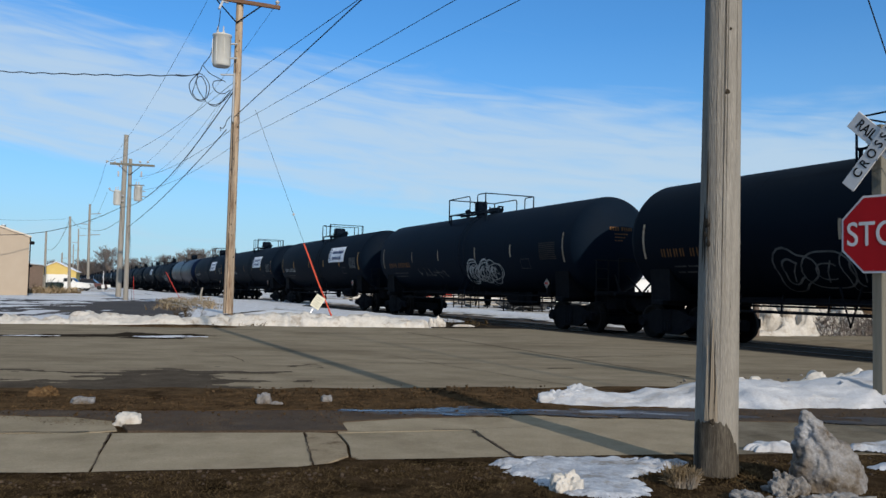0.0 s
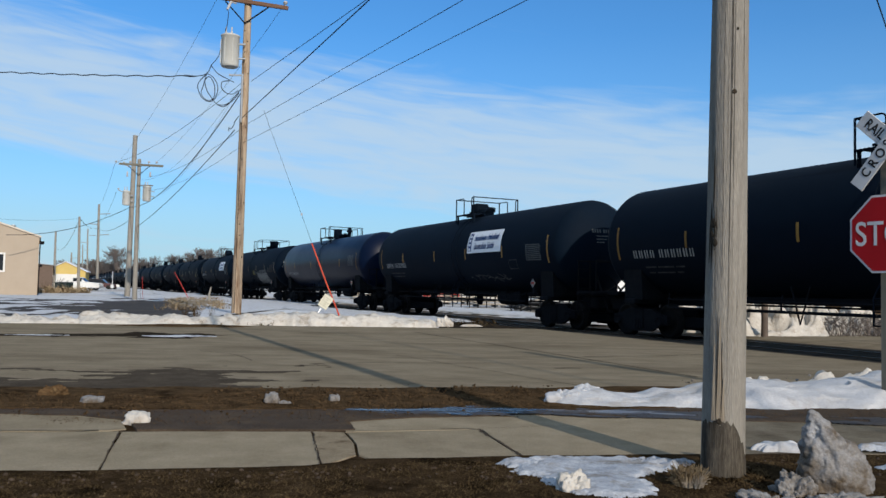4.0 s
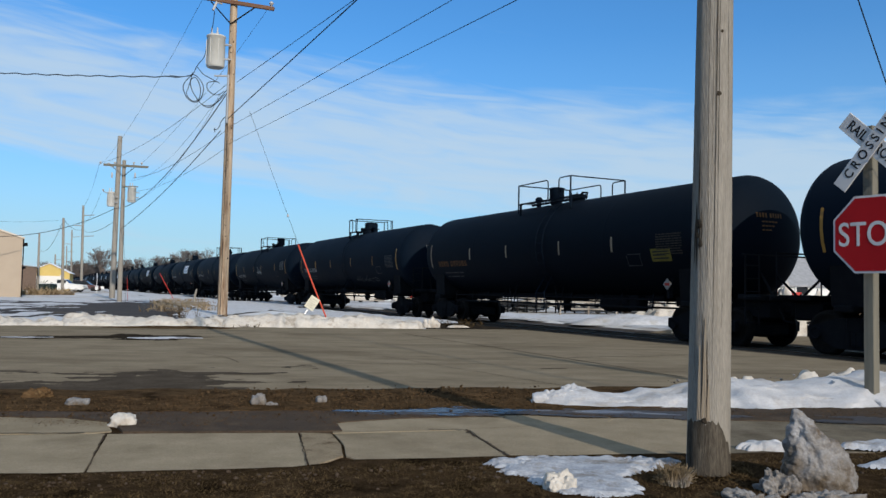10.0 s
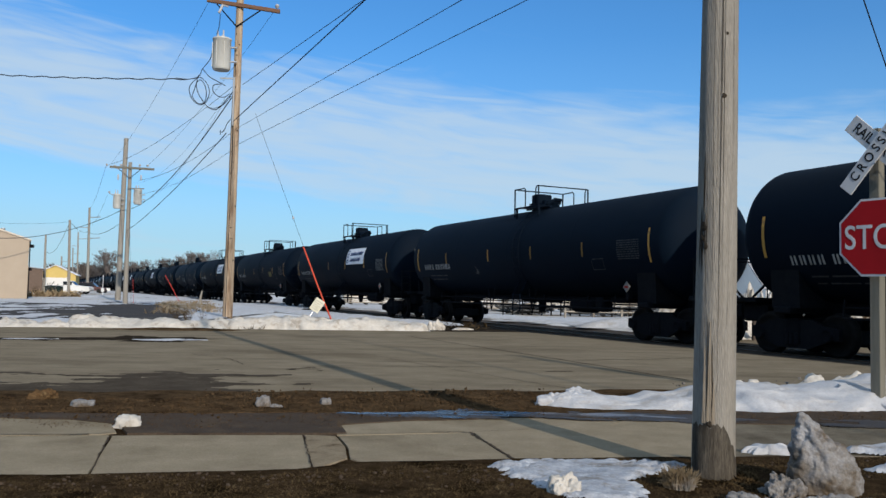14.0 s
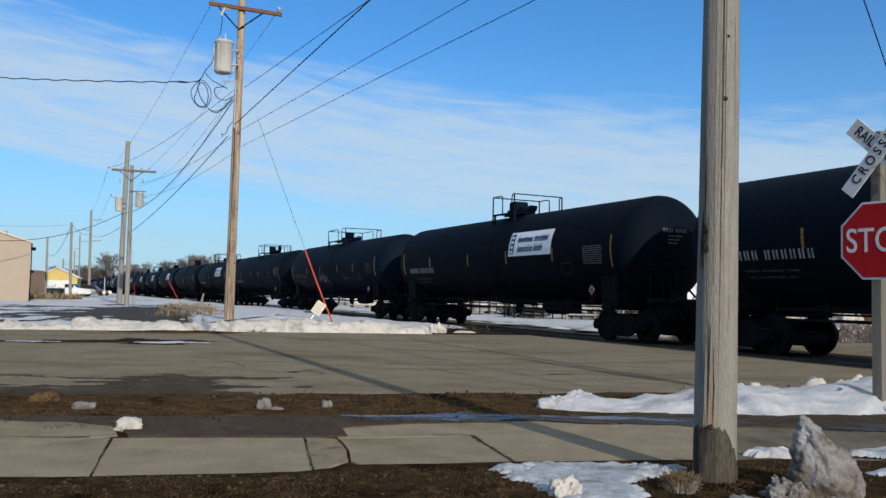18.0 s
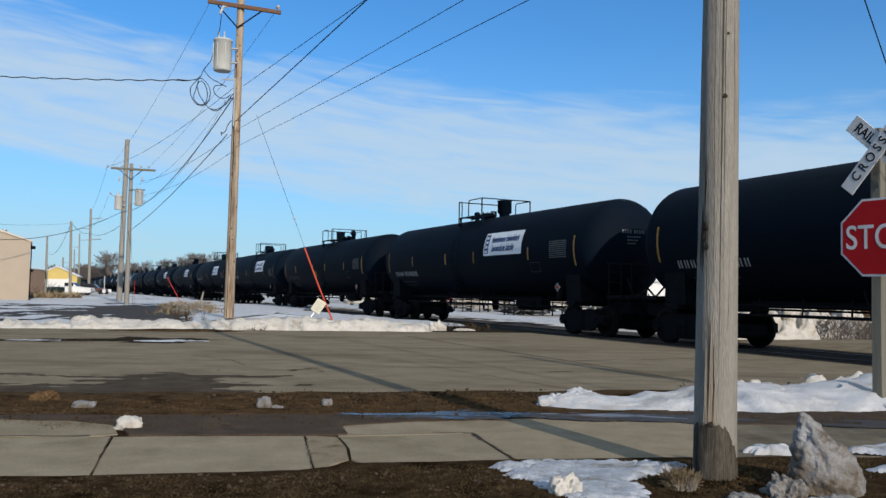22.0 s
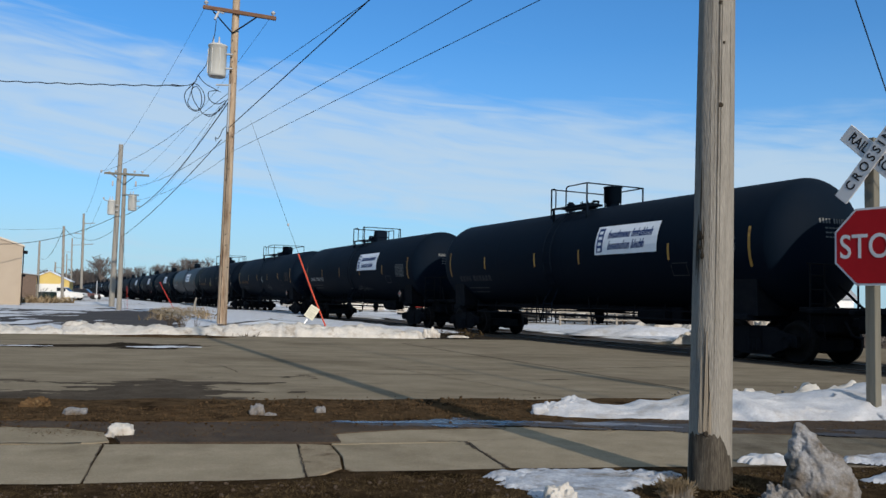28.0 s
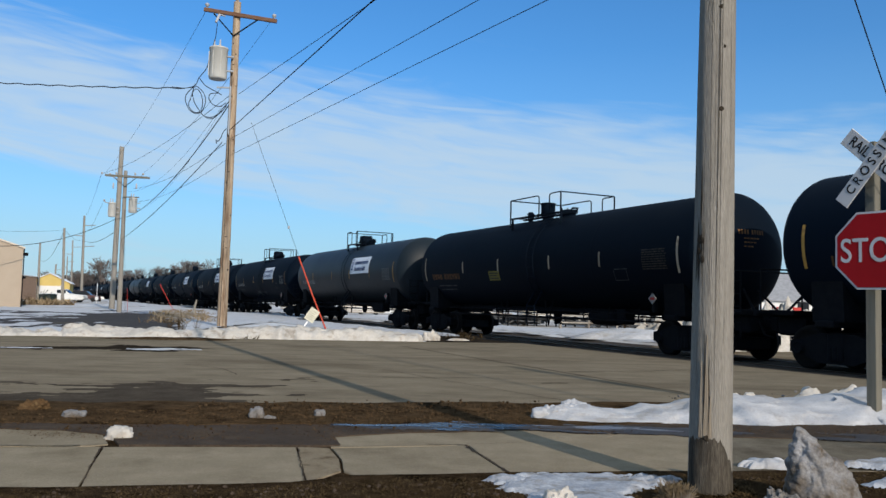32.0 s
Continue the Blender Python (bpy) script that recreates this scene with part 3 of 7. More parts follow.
def bank(name, path, width, height, material, label, category, seed, across=26, step=0.08, lump=0.7, kind="", slope=0.0, blunt=7.0):
    """A ploughed ridge of snow along a path; width and height may vary along it."""
    pts = []
    for i in range(len(path) - 1):
        a, b = Vector(path[i]), Vector(path[i + 1])
        k = max(1, int((b - a).length / step))
        pts += [a.lerp(b, j / k) for j in range(k)]
    pts.append(Vector(path[-1]))
    n = len(pts)
    vs = []
    for i, p in enumerate(pts):
        d = (pts[min(i + 1, n - 1)] - pts[max(i - 1, 0)]).normalized()
        q = i / (n - 1)
        ends = min(1, blunt * q, blunt * (1 - q)) ** 0.5
        w = (width if not isinstance(width, tuple) else width[0] + (width[1] - width[0]) * min(1.0, q * 1.6)) * (1 + 0.25 * fbm(p.x * 0.9, p.y * 0.9, seed)) * (0.35 + 0.65 * ends)
        h = (height if not isinstance(height, tuple) else height[0] + (height[1] - height[0]) * min(1.0, q * 1.8)) * (0.75 + 0.45 * fbm(p.x * 0.8, p.y * 0.8, seed + 5)) * ends
        for j in range(across + 1):
            c = j / across * 2 - 1
            prof = max(0.0, 1 - abs(c) ** 2.6)
            x, y = p.x - d.y * c * w / 2, p.y + d.x * c * w / 2
            z = h * prof * (1 + slope * c) + lump * (height if not isinstance(height, tuple) else height[0]) * prof * (0.6 * fbm(x * 3.1, y * 3.1, seed + 2, 5) + 0.25 * abs(fbm(x * 7, y * 7, seed + 3, 3)))
            if j in (0, across) or i in (0, n - 1):
                z = -0.03
            vs.append((x + 0.09 * fbm(x * 4, y * 4, seed + 9), y + 0.09 * fbm(x * 4, y * 4, seed + 11), max(z, -0.03)))
    m = across + 1
    fs = [(i * m + j, (i + 1) * m + j, (i + 1) * m + j + 1, i * m + j + 1) for i in range(n - 1) for j in range(across)]
    return tagged(part(name, Shape().add(vs, fs, True), material), label, category, kind=kind)


def flecks(name, turn, q0, q1, d0, d1, cq, cd, cover, z, height, material, label, category, kind="structure", seed=0.0, group=""):
    """A ragged sheet: the cells of a grid, q along and d across a turned line, where cover(q, d) is above 0."""
    c, s = math.cos(radians(turn)), math.sin(radians(turn))
    nq, nd = int((q1 - q0) / cq), int((d1 - d0) / cd)
    val = [[cover(q0 + i * cq, d0 + j * cd) for j in range(nd + 1)] for i in range(nq + 1)]
    vs, fs, idx = [], [], {}

    def vert(i, j):
        if (i, j) not in idx:
            q, d = q0 + i * cq, d0 + j * cd
            q, d = q + cq * 0.45 * noise.noise((q * 9, d * 9, seed)), d + cd * 0.45 * noise.noise((q * 9, d * 9, seed + 4))
            v = max(0.0, min(1.0, val[i][j] * 3))
            idx[i, j] = len(vs)
            vs.append((q * c - d * s, q * s + d * c, z + (height * v * (0.8 + 0.5 * fbm(q * 3, d * 3, seed, 3)) if val[i][j] > 0 else -0.004)))
        return idx[i, j]
    for i in range(nq):
        for j in range(nd):
            if val[i][j] + val[i + 1][j] + val[i][j + 1] + val[i + 1][j + 1] > 0:
                fs.append((vert(i, j), vert(i + 1, j), vert(i + 1, j + 1), vert(i, j + 1)))
    return tagged(part(name, Shape().add(vs, fs, True), material), label, category, group, kind)


def make_ground():
    R = 2500.0
    # flat, but for the shallow bed that the track lies in
    prof = [(-R, -0.5), (-R, -0.012), (-2.7, -0.012), (-1.95, -0.125), (1.95, -0.125), (2.7, -0.012), (R, -0.012), (R, -0.5)]
    n = len(prof)
    vs = [tuple(on_track(q, d, z)) for q in (-R, R) for d, z in prof]
    fs = [(i, n + i, n + (i + 1) % n, (i + 1) % n) for i in range(n)] + [(0, 1, 2, 3, 4, 5, 6, 7), (15, 14, 13, 12, 11, 10, 9, 8)]
    tagged(part("ground", Shape().add(vs, [f[::-1] for f in fs]), "field"), "flat winter ground with patchy snow and dead grass", "ground", kind="structure")
    # the street: its far edge follows the snow bank, its near edge the dirt strip
    c, s = math.cos(radians(13)), math.sin(radians(13))

    def along(q, d):
        return (q * c - d * s, q * s + d * c)
    near, far = 8.75, 23.6
    whole = wavy([along(-90, near), along(120, near), along(120, far), along(-90, far)], 0.10, 3.0, 0.5)

    def side(sign):
        """The part of the street on one side of the track's bed."""
        out = []
        gap = [sign * (NV.x * x + NV.y * y - TRACK_D) - 2.65 for x, y in whole]
        for i, (p, a) in enumerate(zip(whole, gap)):
            q, b = whole[(i + 1) % len(whole)], gap[(i + 1) % len(whole)]
            if a >= 0:
                out.append(p)
            if a * b < 0:
                out.append((p[0] + (q[0] - p[0]) * a / (a - b), p[1] + (q[1] - p[1]) * a / (a - b)))
        return out
    road = sheet("road", side(-1), 0.0, "road", "worn tan-grey concrete street with seams and cracks", "road")
    sheet("road", side(1), 0.0, "road", "worn concrete street across the rails", "road")
    # tar seams, cracks and a thin dark line in the street
    for k, (pts, w) in enumerate([
            ([(-0.9, 21.3), (-0.3, 19.9), (0.9, 17.2), (2.14, 14.35), (3.38, 11.28)], 0.026),
            ([(2.3, 14.4), (3.6, 14.9), (4.9, 15.6)], 0.025),
            ([(-1.5, 12.3), (-0.2, 12.5), (1.0, 12.9)], 0.014),
            ([(1.55, 12.1), (1.75, 12.2), (1.95, 12.2)], 0.05),
            # a thin dark line, narrower than the seams
            ([(-0.9, 13.9), (0.19, 12.1), (1.4, 10.2), (1.9, 9.4)], 0.008),
            ([(-4.2, 13.9), (-3.4, 13.2), (-2.9, 12.2)], 0.010)]):
        out = []
        fine = []
        for i in range(len(pts) - 1):
            a, b = Vector(pts[i]), Vector(pts[i + 1])
            fine += [a.lerp(b, j / 12) for j in range(12)]
        fine.append(Vector(pts[-1]))
        left, right = [], []
        for i, p in enumerate(fine):
            d = (fine[min(i + 1, len(fine) - 1)] - fine[max(i - 1, 0)]).normalized()
            o = 0.03 * fbm(p.x * 6, p.y * 6, k)
            ww = w * (0.6 + 0.7 * abs(fbm(p.x * 9, p.y * 9, k + 4)))
            left.append((p.x - d.y * (o + ww), p.y + d.x * (o + ww)))
            right.append((p.x - d.y * (o - ww), p.y + d.x * (o - ww)))
        sh = Shape()
        for i in range(len(left) - 1):
            sh.add([(*right[i], 0.004), (*right[i + 1], 0.004), (*left[i + 1], 0.004), (*left[i], 0.004)], [(0, 1, 2, 3)])
        part("street_line", sh, "asphalt", road)
    # darker broken asphalt and the puddle along the far gutter

    def worn(q, d):
        # solid by the verge, breaking into fingers towards the middle of the street
        taper = min(1.0, max(0.0, (0.9 - q) / 1.5)) if q > -0.6 else 1.0
        reach = (12.0 - d) / 3.3
        v = min(1.0, reach * 1.25) * taper + 0.85 * fbm(q * 0.55, d * 1.5, 6.0, 5) + 0.3 * fbm(q * 2.2, d * 6.0, 2.0, 3) - 0.5
        return v if d > 8.6 else 0.3 * taper - 0.1
    flecks("asphalt_patch", 13, -9.0, 1.0, 8.5, 12.2, 0.045, 0.045, worn, 0.003, 0.004, "asphalt", "dark broken asphalt wearing through the street", "asphalt patch", seed=3.0)

    def slush(q, d):
        wide = 0.95 if -2.9 < q < -1.0 else 0.5
        ends = min(1.0, (-0.75 - q) * 1.6)
        return ends - abs(d - (18.75 + 0.12 * (q + 2.0))) / wide + 0.75 * fbm(q * 0.9, d * 1.7, 3.0, 4) - 0.1
    flecks("puddle", 13, -12.0, -0.6, 17.0, 20.6, 0.06, 0.05, slush, 0.003, 0.004, "gravel_ice", "dark slushy meltwater along the gutter", "puddle", seed=5.0)

    def skim(q, d):
        a = 1 - abs(q + 1.75) / 0.75 - abs(d - 18.45 - 0.05 * q) / 0.34
        b = 1 - abs(q + 4.3) / 0.7 - abs(d - 18.35) / 0.13
        e = 1 - abs(q + 6.6) / 0.8 - abs(d - 18.4) / 0.16
        return max(a, b, e) + 0.8 * fbm(q * 3.0, d * 4.0, 8.0, 4) - 0.05
    flecks("ice_film", 13, -7.8, -0.9, 17.9, 19.0, 0.03, 0.02, skim, 0.008, 0.01, "snow", "thin slush floating on the gutter's meltwater", "slush", seed=7.0)
    # near verge of soil and mud, and the lot beyond the street
    sheet("verge_soil", wavy([(-14, 6.0), (-3, 7.0), (1.5, 7.7), (9, 9.9), (9, 10.9), (1.2, 9.35), (-3, 8.55), (-14, 6.9)], 0.16, 8.0), 0.044, "soil", "brown leaf-strewn soil strip beside the street", "soil")
    sheet("verge_mud", wavy([(-14, 6.0), (-4.3, 6.68), (-3.0, 6.70), (-2.55, 6.5), (-2.3, 6.12), (-1.0, 6.25), (-0.72, 6.33), (-0.80, 6.72), (-0.25, 6.99), (0.85, 7.37), (2.4, 7.24), (4.0, 7.27), (9, 8.4), (9, 9.9), (2.5, 8.1), (1.0, 7.95), (-0.8, 7.55), (-3, 7.25), (-14, 6.8)], 0.05, 2.0), 0.037, "mud", "dark muddy meltwater strip by the pavement", "mud")
    sheet("foreground_soil", wavy([(-30, -30), (30, -30), (30, 8.2), (9.5, 6.9), (3.2, 5.80), (1.7, 5.68), (0.4, 5.43), (-0.5, 5.24), (-0.66, 5.12), (-0.85, 4.98), (-2.1, 4.75), (-3, 4.60), (-30, -0.3)], 0.05, 5.0, 0.1), 0.038, "loam", "dark soil with dead grass beside the pavement", "soil")
    sheet("pavement_bed", [(-9, 3.5), (9, 6.5), (9, 9.2), (-9, 6.6)], 0.020, "loam", "dark soil under the pavement", "soil")
    def film(x, y):
        mid = 7.43 + 0.16 * min(1.0, max(0.0, x - 0.1)) - 0.10 * max(0.0, x - 1.1)
        return 0.80 - abs(y - mid) / 0.34 - max(0.0, abs(x - 0.95) - 1.45) / 0.5 + 0.55 * fbm(x * 1.7, y * 6.0, 5.0, 5)
    flecks("wet_patch", 0, -1.2, 3.3, 6.9, 8.0, 0.02, 0.014, film, 0.041, 0.003, "damp", "damp dark silt beside the pavement", "wet silt", seed=9.0)
    flecks("puddle", 0, -0.9, 1.3, 7.1, 7.9, 0.016, 0.012, lambda x, y: 0.80 - abs(x - 0.05) / 0.95 - abs(y - (7.43 + 0.14 * (x - 0.1))) / 0.27 + 0.75 * fbm(x * 2.4, y * 8.0, 21.0, 4), 0.0445, 0.002, "wet", "shallow puddle reflecting the sky", "puddle", seed=19.0)
    flecks("wet_patch", 0, 3.2, 6.2, 6.6, 8.2, 0.02, 0.014, lambda x, y: 0.45 - abs(y - (7.33 + 0.12 * (x - 3.6))) / 0.36 - max(0.0, 3.5 - x) * 3 + 0.8 * fbm(x * 1.9, y * 5.5, 15.0, 4), 0.041, 0.003, "damp", "dark meltwater spread over the pavement's edge", "puddle", seed=10.0)
    flecks("ice_film", 0, 0.7, 4.6, 7.1, 7.9, 0.018, 0.012, lambda x, y: 0.55 - abs(x - 1.3) / (0.6 if x < 1.3 else 1.1) * 0.5 - abs(y - 7.52) / 0.20 + 0.95 * fbm(x * 2.2, y * 9.0, 11.0, 4) - 0.1, 0.044, 0.003, "slick", "thin grey ice film on the wet mud by the snow", "ice", seed=12.0)
    bank("soil_ridge", [(-2.6, 8.12), (-1.0, 8.47), (0.3, 8.72), (1.2, 8.9)], 0.5, 0.06, "soil", "low crumbling ridge of turned soil beside the street", "soil", 14.0, across=22, step=0.04, lump=1.3, kind="structure")
    sheet("lot", wavy([(-60, 12.5), (-14.5, 23.0), (-8.6, 25.6), (-8.6, 30), (-12.2, 42), (-16.5, 52), (-23, 61), (-60, 61)], 0.4, 6.0, 0.8), -0.002, "lot", "damp dark asphalt of a parking lot", "asphalt lot")

    def lying(x, y):
        r = x / y
        lean = -0.10 if r < -0.46 else (-0.10 - (r + 0.46) * 8.0 if r < -0.40 else -0.56)
        far = max(0.0, min(1.0, (y - 50) / 6.0)) * 0.7
        edge = max(0.0, 1 - abs(y - (25.4 + 0.2 * (x + 9))) / 1.6) * 0.35
        lean += max(0.0, min(1.0, (r + 0.345) * 18.0)) * 0.95
        return lean + far + edge + 0.75 * fbm(x * 0.22, y * 0.20, 3.0, 4) + 0.45 * fbm(x * 0.9, y * 0.55, 8.0, 4)
    sheet("dirt_apron", wavy([(-0.3, 24.0), (1.45, 24.4), (2.45, 24.75), (2.2, 25.5), (1.25, 27.5), (0.3, 29.5), (-0.2, 30.3), (-0.7, 28.0)], 0.10, 9.0, 0.3), 0.006, "gravel_ice", "dark bare dirt between the street and the rails", "dirt")
    flecks("lot_snow", 0, -46, -8.0, 23.0, 64.0, 0.16, 0.22, lying, 0.002, 0.05, "snow", "patches of melting snow lying on the parking lot", "snow", seed=2.0)
    patch("dirt_patch", -6.95, 21.85, 1.6, 0.50, 14, 0.05, "soil", "bare soil round the foot of a utility pole", "soil", 1.4, "structure", rough=0.5)


make_ground()


def make_pavement():
    pave = thing("pavement", "cracked concrete pavement of uneven slabs", "pavement", kind="structure")
    rows = [
        [(-4.05, 5.75), (-2.405, 6.045), (-2.02, 4.79), (-3.7, 4.48)],
        [(-4.3, 6.72), (-3.0, 6.74), (-2.62, 6.60), (-2.40, 6.16), (-2.50, 6.08), (-4.3, 5.80)],
        [(-2.39, 6.05), (-1.02, 6.24), (-0.765, 5.02), (-2.005, 4.80)],
        [(-1.012, 6.235), (-0.772, 6.21), (-0.655, 5.79), (-0.588, 5.40), (-0.757, 5.03)],
        [(-0.755, 6.215), (0.25, 6.475), (0.355, 6.0), (0.50, 5.445), (-0.44, 5.24), (-0.57, 5.40), (-0.64, 5.8)],
        [(-0.77, 6.255), (-0.83, 6.72), (-0.5, 6.92), (-0.05, 7.08), (0.85, 7.38), (1.6, 7.30), (1.45, 7.0), (1.17, 6.87), (0.255, 6.51)],
        [(0.272, 6.495), (1.18, 6.85), (1.46, 6.98), (1.615, 7.30), (2.36, 7.24), (2.02, 5.68), (0.525, 5.45), (0.38, 6.0)],
        [(2.38, 7.30), (3.2, 7.22), (4.0, 7.28), (3.65, 5.95), (2.03, 5.70)],
        [(4.03, 7.30), (7.0, 7.95), (6.8, 6.5), (3.68, 5.97)],
        [(-4.1, 5.72), (-3.72, 4.47), (-6.5, 4.0), (-6.8, 5.2)],
    ]
    for k, o in enumerate(rows):
        z = 0.0295 if k == 1 else 0.030 + 0.002 * math.sin(k * 2.3)
        out = wavy([p for p in o][::-1] if k == 9 else o, 0.013, k * 1.7, 0.05)
        cx, cy = sum(p[0] for p in out) / len(out), sum(p[1] for p in out) / len(out)
        inner = [(cx + (x - cx) * 0.997, cy + (y - cy) * 0.997) for x, y in out]
        s = Shape()
        n = len(out)
        vs = [(x, y, -0.05) for x, y in out] + [(x, y, z - 0.006) for x, y in out] + [(x, y, z) for x, y in inner]
        fs = [(i, (i + 1) % n, n + (i + 1) % n, n + i) for i in range(n)] + [(n + i, n + (i + 1) % n, 2 * n + (i + 1) % n, 2 * n + i) for i in range(n)] + [tuple(range(2 * n, 3 * n))]
        part("slab", s.add(vs, fs), "concrete_dirty" if k == 3 else ("concrete_damp" if k in (7, 8) else "concrete"), pave)

    # the crack that runs through the slabs, ragged and filled with dirt
    for k, (line, w) in enumerate((([(-0.05, 6.46), (0.245, 6.49), (0.308, 6.20), (0.366, 6.0), (0.42, 5.78), (0.488, 5.52), (0.52, 5.36)], 0.012), ([(0.26, 6.50), (0.5, 6.6), (0.75, 6.68)], 0.004), ([(1.9, 5.95), (2.02, 6.3), (2.2, 6.7)], 0.004), ([(-4.3, 5.765), (-3.4, 5.915), (-2.45, 6.065)], 0.011), ([(-2.40, 6.06), (-2.2, 5.4), (-2.01, 4.79)], 0.006), ([(-1.015, 6.24), (-0.9, 5.65), (-0.76, 5.02)], 0.006))):
        sh, left, right = Shape(), [], []
        for i in range(len(line) - 1):
            a, b = Vector(line[i]), Vector(line[i + 1])
            for j in range(9):
                q = a.lerp(b, j / 9)
                d = (b - a).normalized()
                o, ww = 0.022 * fbm(q.x * 15, q.y * 15, k), w * (0.5 + 1.0 * abs(fbm(q.x * 21, q.y * 21, k + 3)))
                left.append((q.x - d.y * (o + ww), q.y + d.x * (o + ww)))
                right.append((q.x - d.y * (o - ww), q.y + d.x * (o - ww)))
        for i in range(len(left) - 1):
            sh.add([(*right[i], 0.036), (*right[i + 1], 0.036), (*left[i + 1], 0.036), (*left[i], 0.036)], [(0, 1, 2, 3)])
        part("crack", sh, "mud", pave)


make_pavement()


# ---- snow ----
def make_snow():
    bank("snow_bank", [(-18.5, 20.4), (-12, 22.0), (-9.9, 22.5)], 1.3, 0.2, "snow_dirty", "low broken snow bank along the street", "snow bank", 1.0, lump=1.3)
    bank("snow_bank", [(-10.3, 22.6), (-8.5, 23.05), (-6.0, 23.75)], 1.35, 0.27, "snow_dirty", "ploughed dirty snow bank along the street", "snow bank", 1.5, lump=0.8, blunt=14.0)
    bank("snow_bank", [(-6.25, 23.6), (-4.5, 24.05), (-2.5, 24.4), (-0.4, 24.9)], 1.15, 0.33, "snow_dirty", "ploughed dirty snow bank along the street", "snow bank", 2.0, lump=0.5, blunt=18.0)
    chunk("snow_lump", -0.16, 24.9, -0.05, 0.24, 0.22, 0.34, "snow_dirty", "lump of ploughed snow at the end of the bank", "snow lump", 3.3, "", 3, 0.3)
    patch("snow_lump", 0.62, 25.3, 0.36, 0.14, 20, 0.07, "snow_dirty", "thin remnant of snow near the rails", "snow lump", 4.3, rough=0.6)
    bank("snow_bank", [(0.98, 8.20), (1.7, 8.22), (2.7, 8.47), (4.2, 8.88), (6.0, 9.4), (8.5, 10.1)], (0.68, 1.85), (0.20, 0.30), "snow_thin", "clean snow strip between street and pavement", "snow bank", 4.0, lump=0.24, across=40, step=0.06, slope=0.25, blunt=30.0)
    bank("snow_bank", [(2.45, 8.98), (3.5, 9.35), (4.6, 9.72), (6.2, 10.25), (8.6, 10.95)], 0.5, 0.22, "snow_dirty", "dirty crumbling edge of the snow along the street", "snow bank", 6.0, lump=1.0, step=0.05)
    for x, y, rx, ry, h, sd in ((1.14, 8.18, 0.18, 0.14, 0.14, 5.3), (1.36, 8.30, 0.17, 0.14, 0.17, 6.1)):
        chunk("snow_lump", x, y, 0.0, rx, ry, h, "snow_thin", "lump of snow at the end of the strip", "snow lump", sd, "", 3, 0.3)
    for x, y, rx, ry, h, sd in ((-2.43, 6.45, 0.10, 0.075, 0.085, 1), (-1.62, 7.62, 0.07, 0.06, 0.11, 2), (-1.08, 7.84, 0.05, 0.045, 0.075, 3), (-1.5, 7.58, 0.06, 0.04, 0.04, 7)):
        chunk("snow_lump", x, y, 0.025, rx, ry, h, "snow_dirty" if sd == 1 else "snow_ice", "lone grimy chunk of snow on the soil", "snow lump", sd * 2.7, "chunks of snow")
    chunk("ice_lump", -3.2, 7.4, 0.025, 0.10, 0.08, 0.07, "snow_ice", "grimy chunk of ice on the soil", "ice lump", 8.0)
    chunk("grass_clump", -3.75, 7.85, 0.02, 0.12, 0.10, 0.095, "litter", "clump of dead grass on the soil", "grass clump", 9.0, "", 3, 0.45)
    # foreground snow and the ice mound by the pole
    def ragged(cx, cy, rx, ry, turn, sd):
        ct, st = math.cos(radians(turn)), math.sin(radians(turn))

        def cover(x, y):
            u, v = (ct * (x - cx) + st * (y - cy)) / rx, (ct * (y - cy) - st * (x - cx)) / ry
            return 0.72 * (1 - u * u - v * v) + 0.66 * fbm(x * 3.0, y * 4.6, sd, 5)
        return cover
    for cx, cy, rx, ry, turn, h, sd in ((3.35, 6.0, 0.40, 0.15, 10, 0.045, 10.9), (2.95, 5.35, 0.22, 0.10, 10, 0.04, 12.9)):
        flecks("snow_patch", 0, cx - rx * 1.6, cx + rx * 1.6, cy - ry * 1.6 - rx * 0.3, cy + ry * 1.6 + rx * 0.3, 0.014, 0.012, ragged(cx, cy, rx, ry, turn, sd), 0.044, h, "snow_thin_shaded", "thin melting snow on dead grass", "snow patch", "", sd)
    def lying(x, y):
        u, v = x - 1.0, y - 5.15
        main = 0.95 - (u / 0.66) ** 2 - ((v - 0.17 * u) / 0.34) ** 2
        front = 0.9 - ((x - 0.86) / 0.36) ** 2 - ((y - 4.72) / 0.34) ** 2
        tongue = 0.62 - ((x - 0.52) / 0.30) ** 2 - ((y - 5.22 - 0.3 * (x - 0.5)) / 0.11) ** 2
        bare = 1.3 * max(0.0, 1 - math.hypot((x - 1.32) / 0.22, (y - 4.86) / 0.12))
        return max(main, front, tongue) - 0.17 - bare + 0.55 * fbm(x * 2.6, y * 4.4, 6.6, 5) + 0.30 * fbm(x * 11, y * 16, 3.1, 3)
    flecks("snow_patch", 0, -0.1, 1.85, 4.25, 5.75, 0.011, 0.010, lying, 0.040, 0.03, "snow_thin_shaded", "thin melting snow lying ragged on dead grass", "snow patch", "", 6.6)
    patch("snow_patch", 2.36, 5.93, 0.20, 0.11, 10, 0.075, "snow_thin", "small heap of thin snow beside the pavement", "snow patch", 9.9, z=0.03, rough=0.55, lump=1.2, n=110, rings=18)
    chunk("snow_lump", 0.70, 4.56, 0.0, 0.085, 0.07, 0.125, "snow_dirty", "small crusty snow lump", "snow lump", 8.8, "", 3, 0.36)
